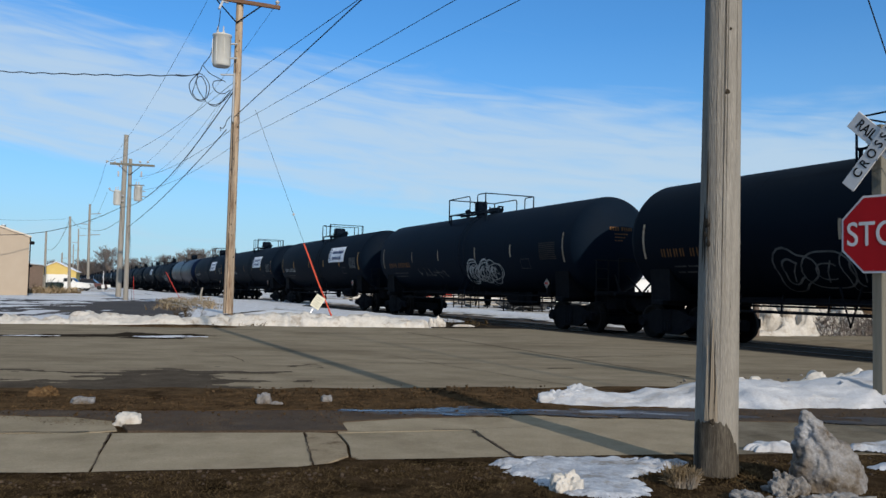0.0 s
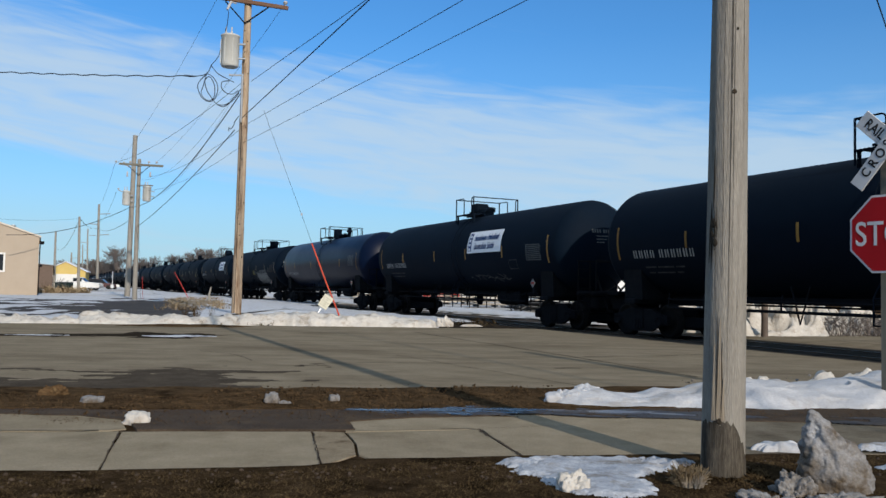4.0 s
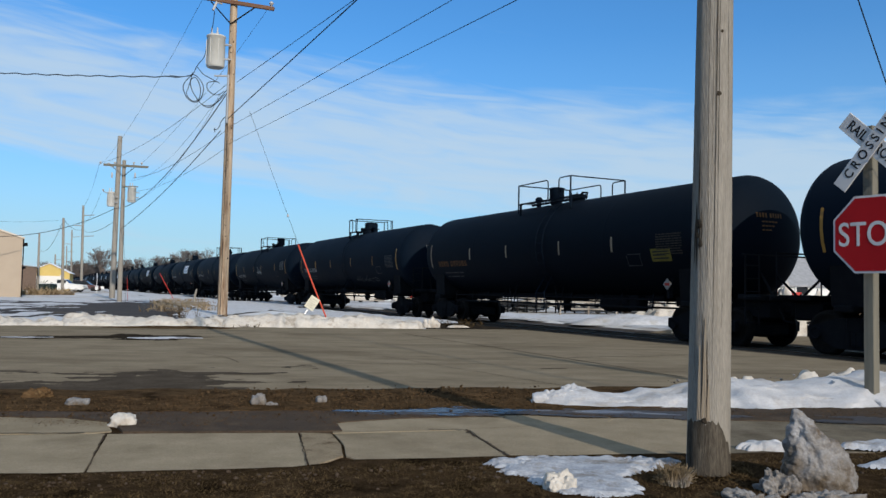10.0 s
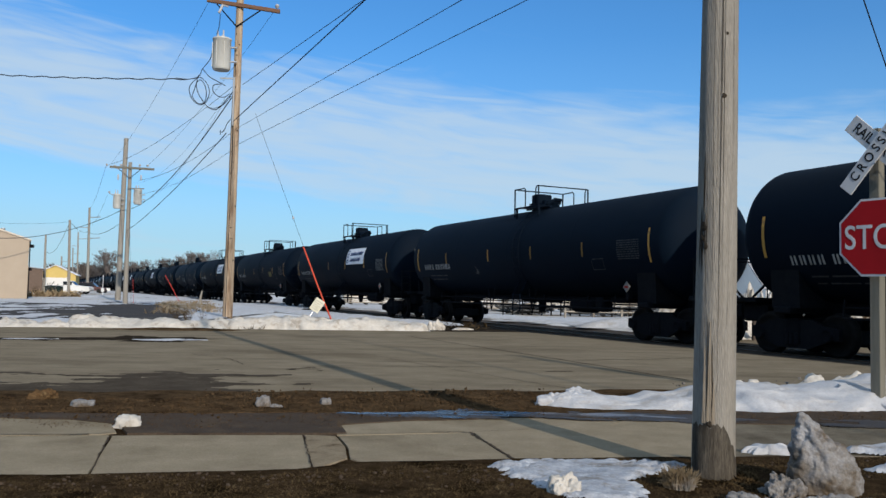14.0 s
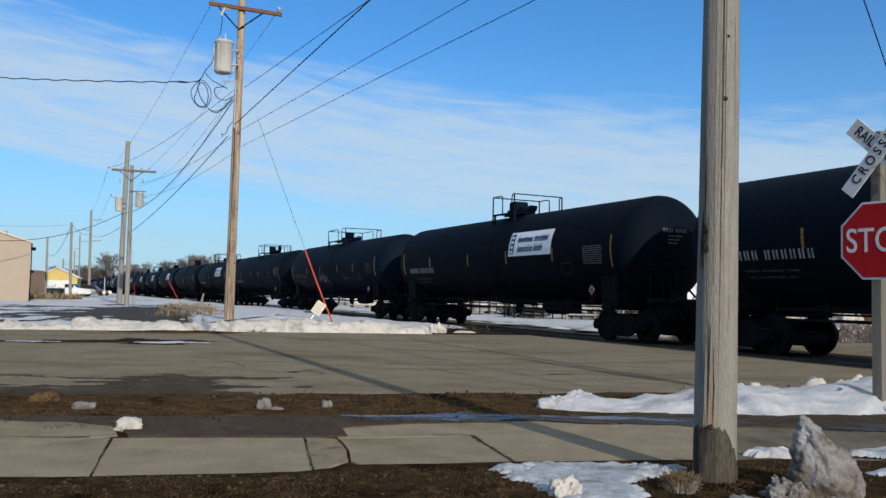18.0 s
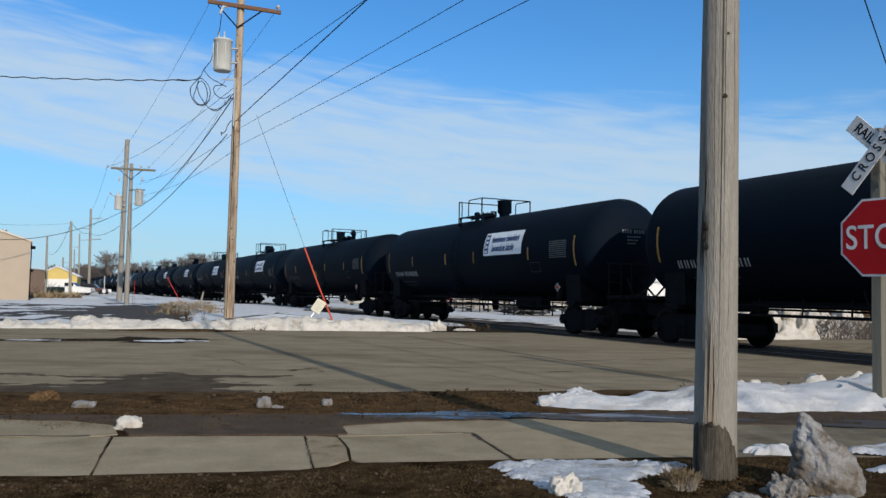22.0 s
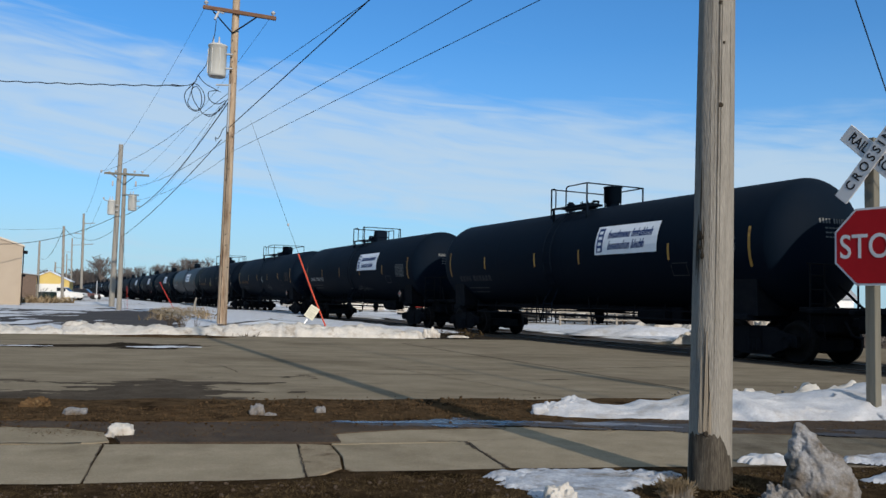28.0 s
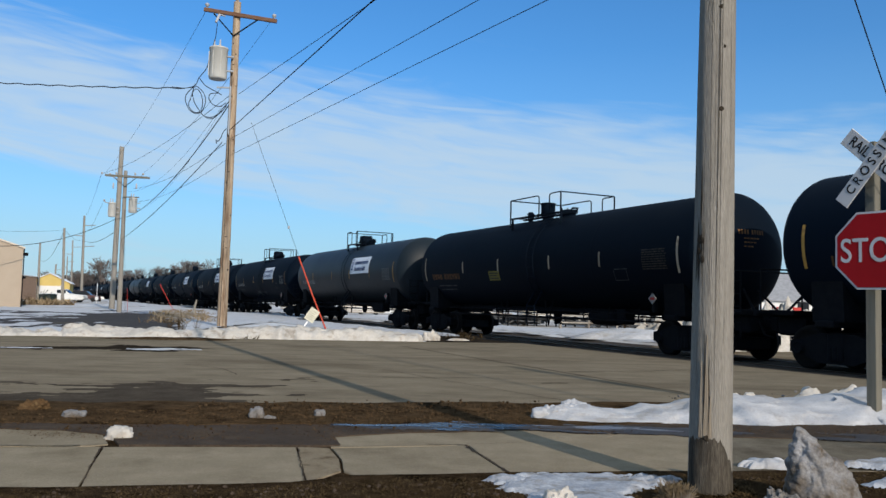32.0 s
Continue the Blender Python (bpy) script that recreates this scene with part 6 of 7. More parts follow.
def street_pole():
    ob, shaft = pole("utility_pole", (-8.23, 31.6), -8.16, 31.6, 12.7, 0.19, 0.135, "pole_tan", "tan pine utility pole with crossarm, transformer and cable coils", 0.03, 8)
    o = Vector((-8.23, 31.6, 0))

    def loc(x, y, z):
        return Vector((x, y, z)) - o
    a, b = loc(-9.40, 31.42, 12.32), loc(-6.55, 31.42, 11.92)
    s = Shape()
    d = (b - a).normalized()
    m = Matrix.Translation((a + b) / 2) @ d.to_track_quat("X", "Z").to_matrix().to_4x4()
    L = (b - a).length / 2
    arm = part("crossarm", s.box(-L, L, -0.055, 0.055, -0.075, 0.075, 0.012, m), "arm", ob)
    part("brace", Shape().tube([loc(-9.0, 31.4, 12.15), loc(-8.22, 31.42, 11.3)], 0.028, 6), "iron", arm)
    part("brace", Shape().tube([loc(-7.3, 31.4, 11.95), loc(-8.22, 31.42, 11.3)], 0.028, 6), "iron", arm)
    for q in (0.04, 0.96):
        p = a.lerp(b, q)
        insulator(arm, p.x, p.y, p.z + 0.07)
    insulator(ob, 0.07, 0, 12.68)
    transformer(ob, -0.50, -0.28, 9.54, 10.80, 0.345)
    part("cutout", Shape().tube([loc(-8.75, 31.3, 12.1), loc(-8.86, 31.2, 11.75)], 0.05, 8).tube([loc(-8.8, 31.35, 12.12), loc(-8.55, 31.35, 12.05)], 0.03, 6), "porcelain", ob)
    rng = random.Random(2)
    for z in [2.2 + 0.42 * i for i in range(22)]:
        an = rng.uniform(3.6, 5.8)
        r = 0.19 + (0.135 - 0.19) * z / 12.7
        part("pole_scar", Shape().lathe([(-0.004, 0.001), (0.0, rng.uniform(0.018, 0.04)), (0.01, rng.uniform(0.01, 0.016))], 8, "y", (0, 0, 0)), "crack_dark", shaft, m=Matrix.Translation((0.07 * z / 12.7 + r * math.cos(an), r * math.sin(an), z)) @ pose(0, 0, 0, 0, 0, math.degrees(an) + 90))
    part("ground_wire", Shape().tube([(-0.03 + 0.005 * z, -0.19 + 0.004 * z, z) for z in range(0, 11)], 0.012, 5), "cable", ob)
    # coils of spare cable and the leads from the transformer
    for name, pts in (("lead", [(-9.05, 10.39), (-9.14, 9.95), (-9.40, 9.54), (-9.55, 9.25), (-9.95, 9.14), (-10.42, 9.16)]),
                      ("lead", [(-9.40, 9.54), (-9.16, 9.26), (-8.83, 9.07), (-8.51, 8.91)]),
                      ("cable_coil", [(-9.59, 9.2), (-9.86, 8.92), (-9.88, 8.64), (-9.72, 8.29), (-9.44, 8.15), (-9.2, 8.3), (-9.12, 8.66), (-9.23, 8.98), (-9.47, 9.2), (-9.75, 9.15)]),
                      ("cable_coil", [(-9.55, 9.3), (-9.71, 8.73), (-9.75, 8.45), (-9.56, 8.21), (-9.32, 8.25), (-9.22, 8.55), (-9.30, 8.9), (-9.48, 9.12), (-9.62, 8.95), (-9.55, 8.6), (-9.40, 8.35), (-9.28, 8.2)]),
                      ("cable_coil", [(-8.62, 8.97), (-8.80, 8.97), (-8.96, 8.9), (-8.98, 8.7), (-8.81, 8.51), (-8.54, 8.45), (-8.33, 8.6)]),
                      ("lead", [(-9.32, 8.25), (-9.2, 8.1), (-8.95, 7.96), (-8.72, 8.04), (-8.45, 8.39), (-8.22, 8.64)]),
                      ("lead", [(-8.30, 8.50), (-8.55, 8.20), (-8.85, 8.02), (-9.1, 8.04)]),
                      ("lead", [(-8.27, 7.60), (-8.42, 7.42), (-8.46, 7.22), (-8.58, 7.10), (-8.66, 7.16), (-8.62, 7.0)]),
                      ("lead", [(-8.80, 11.7), (-8.85, 11.2), (-8.9, 10.9)])):
        pts = [(x, 31.2 + 0.04 * math.sin(i * 2.1), z) for i, (x, z) in enumerate(pts)]
        fine = []
        P = [loc(*p) for p in pts]
        for i in range(len(P) - 1):
            p0, p1, p2, p3 = P[max(i - 1, 0)], P[i], P[i + 1], P[min(i + 2, len(P) - 1)]
            for j in range(5):
                t = j / 5
                fine.append(0.5 * ((2 * p1) + (p2 - p0) * t + (2 * p0 - 5 * p1 + 4 * p2 - p3) * t * t + (3 * p1 - p0 - 3 * p2 + p3) * t ** 3))
        fine.append(P[-1])
        part(name, Shape().tube(fine, 0.0155, 6), "cable", ob)
    part("rack", Shape().box(-0.55, 0.02, -0.2, -0.15, 9.22, 9.28, 0.01).box(-0.03, 0.03, -0.26, -0.16, 7.4, 9.3, 0.01), "galv", ob)
    return ob


street_pole()


def far_poles():
    grey = "weathered grey utility pole beside the railway"
    ob, sh = pole("utility_pole", (-24.45, 62), -24.3, 62, 12.3, 0.22, 0.17, "pole_grey", grey + ", with steel brackets", 0.02, 5, 18)
    for z, x in ((10.0, -0.55), (8.0, -0.9)):
        part("bracket_arm", Shape().tube([(0.1, -0.15, z - 0.3), (x, -0.3, z + 0.05)], 0.035, 6), "galv", ob)
        insulator(ob, x, -0.3, z + 0.02)
    transformer(ob, -0.2, -0.42, 6.9, 8.0, 0.28)
    ob.matrix_basis = pose(-26.03, 66, 0) @ Matrix.Diagonal((1.02, 1.02, 1.0645, 1))
    ob, sh = pole("utility_pole", (-21.96, 57), -22.0, 57, 9.85, 0.17, 0.12, "pole_grey", grey + ", with a crossarm and transformer", 0.02, 6, 18)
    arm = part("crossarm", Shape().box(-1.75, 1.35, -0.22, -0.12, 9.35, 9.5, 0.01, pose(0, 0, 0, 0, 2.2, 0)), "post", ob)
    for x, z in ((-0.8, 9.4), (0.8, 9.35)):
        part("brace", Shape().tube([(x, -0.2, z), (0, -0.15, 8.7)], 0.025, 6), "iron", arm)
    for x in (-1.6, -0.6, 0.7, 1.25):
        insulator(arm, x, -0.17, 9.5)
    for x in (-0.75, 0.85):
        part("cutout", Shape().lathe([(8.55, 0.03), (8.6, 0.06), (8.9, 0.06), (8.95, 0.03)], 8, "z", (x, -0.25, 0)), "porcelain", arm)
    part("secondary_arm", Shape().box(-0.1, 1.05, -0.2, -0.12, 7.95, 8.03, 0.01), "post", ob)
    transformer(ob, 0.62, -0.1, 6.9, 7.95, 0.27)
    ob.matrix_basis = pose(-20.8, 54, 0) @ Matrix.Diagonal((0.947, 0.947, 0.947, 1))
    for b, tx, h, r, arms in (((-38.6, 85), -38.83, 7.9, 0.16, 0), ((-57.42, 133), -57.63, 13.8, 0.24, 3), ((-62.0, 128), -62.1, 8.95, 0.2, 0), ((-84.4, 190), -84.7, 13.5, 0.2, 2), ((-103.5, 230), -103.8, 11.6, 0.2, 2), ((-111.5, 240), -111.5, 9.6, 0.3, 1)):
        ob, sh = pole("utility_pole", b, tx, b[1], h, r, r * 0.7, "pole_grey", "distant weathered utility pole", 0.02, h, 12)
        for i in range(arms):
            z = h - 1.6 - 1.7 * i
            x = (1 if i % 2 == 0 else -1) * 1.7
            part("bracket_arm", Shape().tube([(0, 0, z), (x, -0.1, z + 0.1)], 0.07, 6), "galv", ob)
    ob = thing("street_lamp", "tall curved street lamp far behind the buildings", "street lamp", m=pose(-68.5, 135, 0))
    part("mast", Shape().tube([(0, 0, 0), (0, 0, 7.2), (-0.2, 0, 7.9), (-0.9, 0, 8.2)], 0.07, 6), "galv", ob)
    part("lamp_head", Shape().box(-1.5, -0.8, -0.15, 0.15, 8.1, 8.25, 0.04), "galv", ob)
    ob, sh = pole("utility_pole", (16.3, -20.0), 16.3, -20.0, 8.4, 0.2, 0.12, "pole_grey", "tall weathered utility pole beside the street", 0.02, 11, 18)
    ob = thing("rail_signal_post", "thin white marker post beside the railway", "marker post", m=pose(-41.3, 100, 0))
    part("post", Shape().tube([(0, 0, 0), (0, 0, 2.5)], 0.04, 8), "sign_white", ob)
    part("box", Shape().box(-0.17, 0.17, -0.12, 0.1, 0.45, 0.85, 0.02), "white_metal", ob)


far_poles()

WIRES = [
    ("service_cable", (-9.95, 31.20, 9.13), (-19.56, 33.00, 9.64), 0.06, 0.028),
    ("overhead_wire", (-9.34, 31.60, 12.42), (-27.06, 66.00, 11.01), 0.50, 0.010),
    ("overhead_wire", (-6.74, 31.60, 12.12), (-20.16, 54.95, 9.17), 0.50, 0.010),
    ("overhead_wire", (-8.33, 31.50, 8.93), (-27.42, 66.00, 10.87), 0.50, 0.016),
    ("overhead_wire", (-7.92, 31.50, 9.04), (16.20, -20.00, 4.48), 0.00, 0.016),
    ("power_cable", (-8.27, 31.45, 8.60), (-26.00, 65.80, 7.21), 1.15, 0.028),
    ("power_cable", (-8.50, 31.50, 7.12), (-20.85, 53.90, 4.77), 0.28, 0.024),
    ("power_cable", (-8.26, 31.50, 7.57), (16.20, -20.00, 7.80), 0.00, 0.022),
    ("overhead_wire", (-8.23, 31.60, 7.23), (-20.24, 54.00, 8.16), 0.40, 0.014),
    ("overhead_wire", (-8.23, 31.60, 7.27), (16.20, -20.00, 3.93), 0.00, 0.011),
    ("overhead_wire", (-8.21, 31.60, 6.55), (-20.20, 54.00, 7.26), 0.40, 0.012),
    ("overhead_wire", (-8.21, 31.60, 6.63), (16.20, -20.00, 3.51), 0.00, 0.010),
    ("overhead_wire", (-8.59, 31.60, 8.55), (-20.60, 54.00, 7.96), 0.90, 0.008),
    ("overhead_wire", (-8.63, 31.60, 8.42), (-20.70, 54.00, 6.69), 1.20, 0.008),
    ("overhead_wire", (-27.42, 66.00, 10.87), (-57.72, 133.00, 13.59), 0.80, 0.016),
    ("overhead_wire", (-27.23, 66.00, 8.44), (-57.61, 133.00, 11.01), 0.80, 0.014),
    ("power_cable", (-26.00, 65.80, 7.21), (-31.66, 58.00, 4.34), 0.63, 0.030),
    ("power_cable", (-26.22, 66.00, 6.08), (-57.74, 133.00, 9.91), 0.60, 0.030),
    ("power_cable", (-57.74, 133.00, 9.91), (-38.82, 85.00, 7.75), 0.50, 0.030),
    ("power_cable", (-38.82, 85.00, 7.69), (-61.78, 128.00, 6.18), 1.20, 0.030),
    ("overhead_wire", (-38.82, 85.00, 7.69), (-42.73, 75.00, 6.79), 0.20, 0.014),
    ("guy_wire", (-7.42, 31.60, 7.93), (-5.36, 31.60, 2.73), 0.00, 0.010),
    ("guy_wire", (3.45, 7.00, 4.25), (5.66, 9.00, 1.38), 0.00, 0.008),
    ("guy_wire", (-20.84, 54.00, 7.51), (-20.04, 53.05, 0.05), 0.00, 0.010),
]


def make_wires():
    for name, a, b, sag, r in WIRES:
        a, b = Vector(a), Vector(b)
        n = 24 if sag else 6
        pts = [a.lerp(b, i / n) - Vector((0, 0, 4 * sag * (i / n) * (1 - i / n))) for i in range(n + 1)]
        words = {"service_cable": "twisted black service cable slung between poles", "overhead_wire": "thin dark overhead wire", "power_cable": "thick black overhead cable", "guy_wire": "thin steel guy wire"}[name]
        if name == "service_cable":
            pts = [a.lerp(b, i / 60) - Vector((0, 0, 4 * sag * (i / 60) * (1 - i / 60) + 0.02 * math.sin(i * 1.1))) for i in range(61)]
        tagged(part(name, Shape().tube(pts, r * (0.66 if name == "overhead_wire" else 0.72), 6), "cable"), words, "overhead wire", "overhead wires")


make_wires()


def guards():
    ob = thing("guy_guard", "long orange-red guy guard leaning from the snow bank", "guy guard", m=pose(-4.27, 31.6, 0))
    part("tube", Shape().tube([(0.05, 0, -0.05), (-0.55, 0, 1.35), (-1.12, 0, 2.78)], 0.030, 8), "guard_red", ob)
    part("anchor", Shape().tube([(0.05, 0, -0.1), (0.05, 0, 0.15)], 0.02, 6), "galv", ob)
    part("bead", Shape().lathe([(-0.06, 0.01), (-0.03, 0.04), (0.03, 0.04), (0.06, 0.01)], 8, "z", (-1.55, 0, 3.9)), "porcelain", ob)
    ob = thing("guy_guard", "orange-red guy guard standing beside the railway", "guy guard", m=pose(-20.55, 64, 0))
    part("tube", Shape().tube([(0.1, 0, 0.05), (-1.05, 0, 2.05)], 0.024, 8), "red_metal", ob)
    ob = thing("guy_guard", "thin upright red guy guard beside a pole", "guy guard", m=pose(-21.0, 56, 0))
    part("tube", Shape().tube([(0, 0, 0), (-0.1, 0, 1.6)], 0.011, 8), "red_metal", ob)
    ob = thing("wooden_stake", "broken grey wooden stake in the dead grass", "stake", m=pose(-15.6, 53, 0))
    part("stake", Shape().tube([(0, 0, -0.1), (0.02, 0, 0.5), (0.12, 0, 0.95)], 0.10, 7, True, 0.05), "pole_grey", ob)
    # tilted square sign lying against the guard
    ob = thing("notice_sign", "white square notice sign tilted against the guy guard", "sign", m=pose(-4.72, 31.1, 0.56, 76, 0, 12) @ pose(0, 0, 0, 0, 0, -33))
    part("panel", Shape().box(-0.19, 0.19, -0.26, 0.26, -0.01, 0.01, 0.004), "notice", ob)
    s = Shape()
    for i in range(5):
        s.box(-0.14, 0.14 - 0.06 * (i % 2), -0.18 + 0.08 * i, -0.155 + 0.08 * i, 0.011, 0.014)
    part("print", s, "notice_ink", ob)
    part("stake", Shape().box(-0.02, 0.02, -0.75, -0.3, -0.03, -0.01), "galv", ob)


guards()


# ---- the crossing's signs ----
def crossing_sign():
    ob = thing("crossing_sign_post", "grey wooden post with a stop sign and a railroad crossbuck", "sign post", m=pose(4.505, 8.54, 0))
    post = part("post", Shape().box(-0.054, 0.054, -0.054, 0.054, -0.4, 2.94, 0.006), "post", ob, m=pose(0.036, 0.015, 0, 0, 0, -58))
    for z in (1.6, 2.0, 2.6, 2.85):
        part("bolt", Shape().lathe([(-0.057, 0.012), (-0.064, 0.012)], 8, "y", (0, 0, z)), "galv", post)
    m = pose(-0.03, -0.094, 1.79, 90, 0, -58)
    R = 0.405 / math.cos(radians(22.5))
    oct_ = [(R * math.cos(radians(22.5 + 45 * i)), R * math.sin(radians(22.5 + 45 * i))) for i in range(8)]
    stop = part("stop_sign", Shape().prism(oct_, -0.003, 0.003), "sign_white", ob, "red octagonal stop sign with a white border", m=m)
    part("red_field", Shape().prism([(x * 0.945, y * 0.945) for x, y in oct_], 0.004, 0.0065), "sign_red", stop)
    text_shape("STOP", 0.36, "sign_white", "stop_letters", stop, pose(0.004, -0.008, 0.008) @ Matrix.Diagonal((0.82, 1.0, 1, 1)), 0.0015, 0.005)
    for name, ang, L, text, d, off in (("crossbuck_board", -44.0, 0.43, "RAILROAD", 0.075, 0.098), ("crossbuck_board", 50.0, 0.56, "CROSSING", 0.093, 0.082)):
        m = pose(0.053 - 0.85 * d, -0.085 - 0.53 * d, 2.73, 90, 0, -58) @ pose(0, 0, 0, 0, 0, ang)
        b = part(name, Shape().box(-L, L, -off, off, -0.008, 0.008, 0.004), "sign_white", ob, "white crossbuck board with black letters", m=m)
        if text == "RAILROAD":
            for w, x in (("RAIL", -0.225), ("ROAD", 0.225)):
                text_shape(w, 0.150, "sign_black", "crossbuck_letters", b, pose(x, 0, 0.0095) @ Matrix.Diagonal((0.84, 1, 1, 1)), 0.0012)
        else:
            text_shape("C R O S S I N G", 0.140, "sign_black", "crossbuck_letters", b, pose(0.0, 0, 0.0095) @ Matrix.Diagonal((0.90, 1, 1, 1)), 0.0012)


crossing_sign()


# ---- buildings and the far side of the lot ----
def gable_house(name, label, x0, x1, y0, y1, eave, ridge, wall, roof, along="y", over=0.25, m=None, kind_word="building"):
    ob = thing(name, label, kind_word, m=m)
    t = 0.15
    ends = [Shape().box(x0, x1, y0, y0 + t, -0.05, eave), Shape().box(x0, x1, y1 - t, y1, -0.05, eave)]
    sides = [Shape().box(x0, x0 + t, y0 + t, y1 - t, -0.05, eave), Shape().box(x1 - t, x1, y0 + t, y1 - t, -0.05, eave)]
    if along == "y":
        cx = (x0 + x1) / 2
        for y, s in zip((y0, y1 - t), ends):
            s.prism([(x0, eave), (x1, eave), (cx, ridge)], -y - t, -y, Matrix(((1, 0, 0, 0), (0, 0, -1, 0), (0, 1, 0, 0), (0, 0, 0, 1))))
    else:
        cy = (y0 + y1) / 2
        for x, s in zip((x0, x1 - t), sides):
            s.prism([(y0, eave), (y1, eave), (cy, ridge)], x, x + t, Matrix(((0, 0, 1, 0), (1, 0, 0, 0), (0, 1, 0, 0), (0, 0, 0, 1))))
    for s in ends + sides:
        part("wall", s, wall, ob)
    r = Shape()
    k = 0.12
    if along == "y":
        cx, sl = (x0 + x1) / 2, (ridge - eave) / ((x1 - x0) / 2)
        for sg, xe in ((-1, x0 - over), (1, x1 + over)):
            ze = eave - over * sl
            pts = [(xe, ze), (cx, ridge), (cx, ridge + k), (xe, ze + k)]
            r.prism(pts if sg > 0 else pts[::-1], -(y1 + over), -(y0 - over), Matrix(((1, 0, 0, 0), (0, 0, -1, 0), (0, 1, 0, 0), (0, 0, 0, 1))))
    else:
        cy, sl = (y0 + y1) / 2, (ridge - eave) / ((y1 - y0) / 2)
        for ye in (y0 - over, y1 + over):
            ze = eave - over * sl
            r.prism([(ye, ze), (cy, ridge), (cy, ridge + k), (ye, ze + k)], x0 - over, x1 + over, Matrix(((0, 0, 1, 0), (1, 0, 0, 0), (0, 1, 0, 0), (0, 0, 0, 1))))
    part("roof", r, roof, ob)
    return ob


def add_window(ob, x0, x1, z0, z1, y, frame_mat="trim_white"):
    w = part("window", Shape().box(x0, x1, y - 0.03, y + 0.05, z0, z1), "glass", ob)
    f = 0.12
    part("frame", Shape().box(x0 - f, x1 + f, y - 0.07, y - 0.005, z1, z1 + f).box(x0 - f, x1 + f, y - 0.07, y - 0.005, z0 - f, z0).box(x0 - f, x0, y - 0.07, y - 0.005, z0, z1).box(x1, x1 + f, y - 0.07, y - 0.005, z0, z1), frame_mat, w)


def left_buildings():
    b = gable_house("beige_shop_building", "beige metal-sided building with a low gable roof", -10.3, 0.0, 0.0, 20.0, 4.45, 6.15, "beige", "beige_trim", "y", 0.12, m=pose(-31.3, 62.0, 0, 0, 0, 27.5))
    add_window(b, -3.9, -2.35, 1.85, 3.05, -0.01)
    part("downpipe", Shape().tube([(0.06, -0.08, 0.05), (0.06, -0.08, 4.4)], 0.04, 6), "iron", b)
    part("wall_lamp", Shape().box(0.0, 0.35, 0.3, 0.5, 3.9, 4.15, 0.03), "iron", b)
    part("wall_lamp", Shape().box(0.0, 0.3, 2.3, 2.5, 2.2, 2.4, 0.03), "iron", b)
    part("roof_vent", Shape().lathe([(4.6, 0.1), (5.2, 0.1), (5.21, 0.18), (5.35, 0.14)], 10, "z", (-1.8, 1.0, 0)), "galv", b)
    b = gable_house("brown_shed", "dark brown board shed with a flat roof", -9.0, 0.0, 0, 8, 3.5, 3.9, "brown_wall", "roof_grey", "y", m=pose(-60.8, 125, 0, 0, 0, 27))
    b = gable_house("yellow_house", "mustard yellow house with a snow-dusted roof", -6.2, 0.0, 0, 8, 2.9, 4.4, "yellow_wall", "roof_snow", "y", 0.3, m=pose(-61.6, 138, 0, 0, 0, 20))
    part("garage_door", Shape().box(-5.4, -1.4, -0.06, -0.01, 0.1, 2.35, 0.02), "white_metal", b)
    part("door_frame", Shape().box(-5.6, -5.4, -0.1, -0.01, 0.0, 2.5).box(-1.4, -1.2, -0.1, -0.01, 0, 2.5), "trim_white", b)
    # scrap and bins by the wall
    d = thing("dumpster", "dark green steel dumpster with a lid", "dumpster", m=pose(-47.2, 100, 0))
    part("body", Shape().box(-0.85, 0.85, -0.6, 0.6, 0.08, 0.95, 0.04), "dark_green", d)
    part("lid", Shape().box(-0.9, 0.9, -0.65, 0.65, 0.96, 1.03, 0.02, pose(0, 0, 0, 4)), "dark_green", d)
    for x in (-0.5, 0.5):
        part("wheel", Shape().lathe([(-0.55, 0.08), (-0.47, 0.08)], 10, "y", (x, 0, 0.08)), "rubber", d)
    d = thing("metal_tub", "upturned rusty metal frame among dead weeds", "scrap", m=pose(-38.2, 80, 0))
    rng = random.Random(7)
    for i in range(7):
        part("bar", Shape().tube([(rng.uniform(-0.9, 0.9), rng.uniform(-0.5, 0.5), 0), (rng.uniform(-0.9, 0.9), rng.uniform(-0.5, 0.5), rng.uniform(0.8, 1.9))], 0.03, 5), "timber_dark", d)


left_buildings()


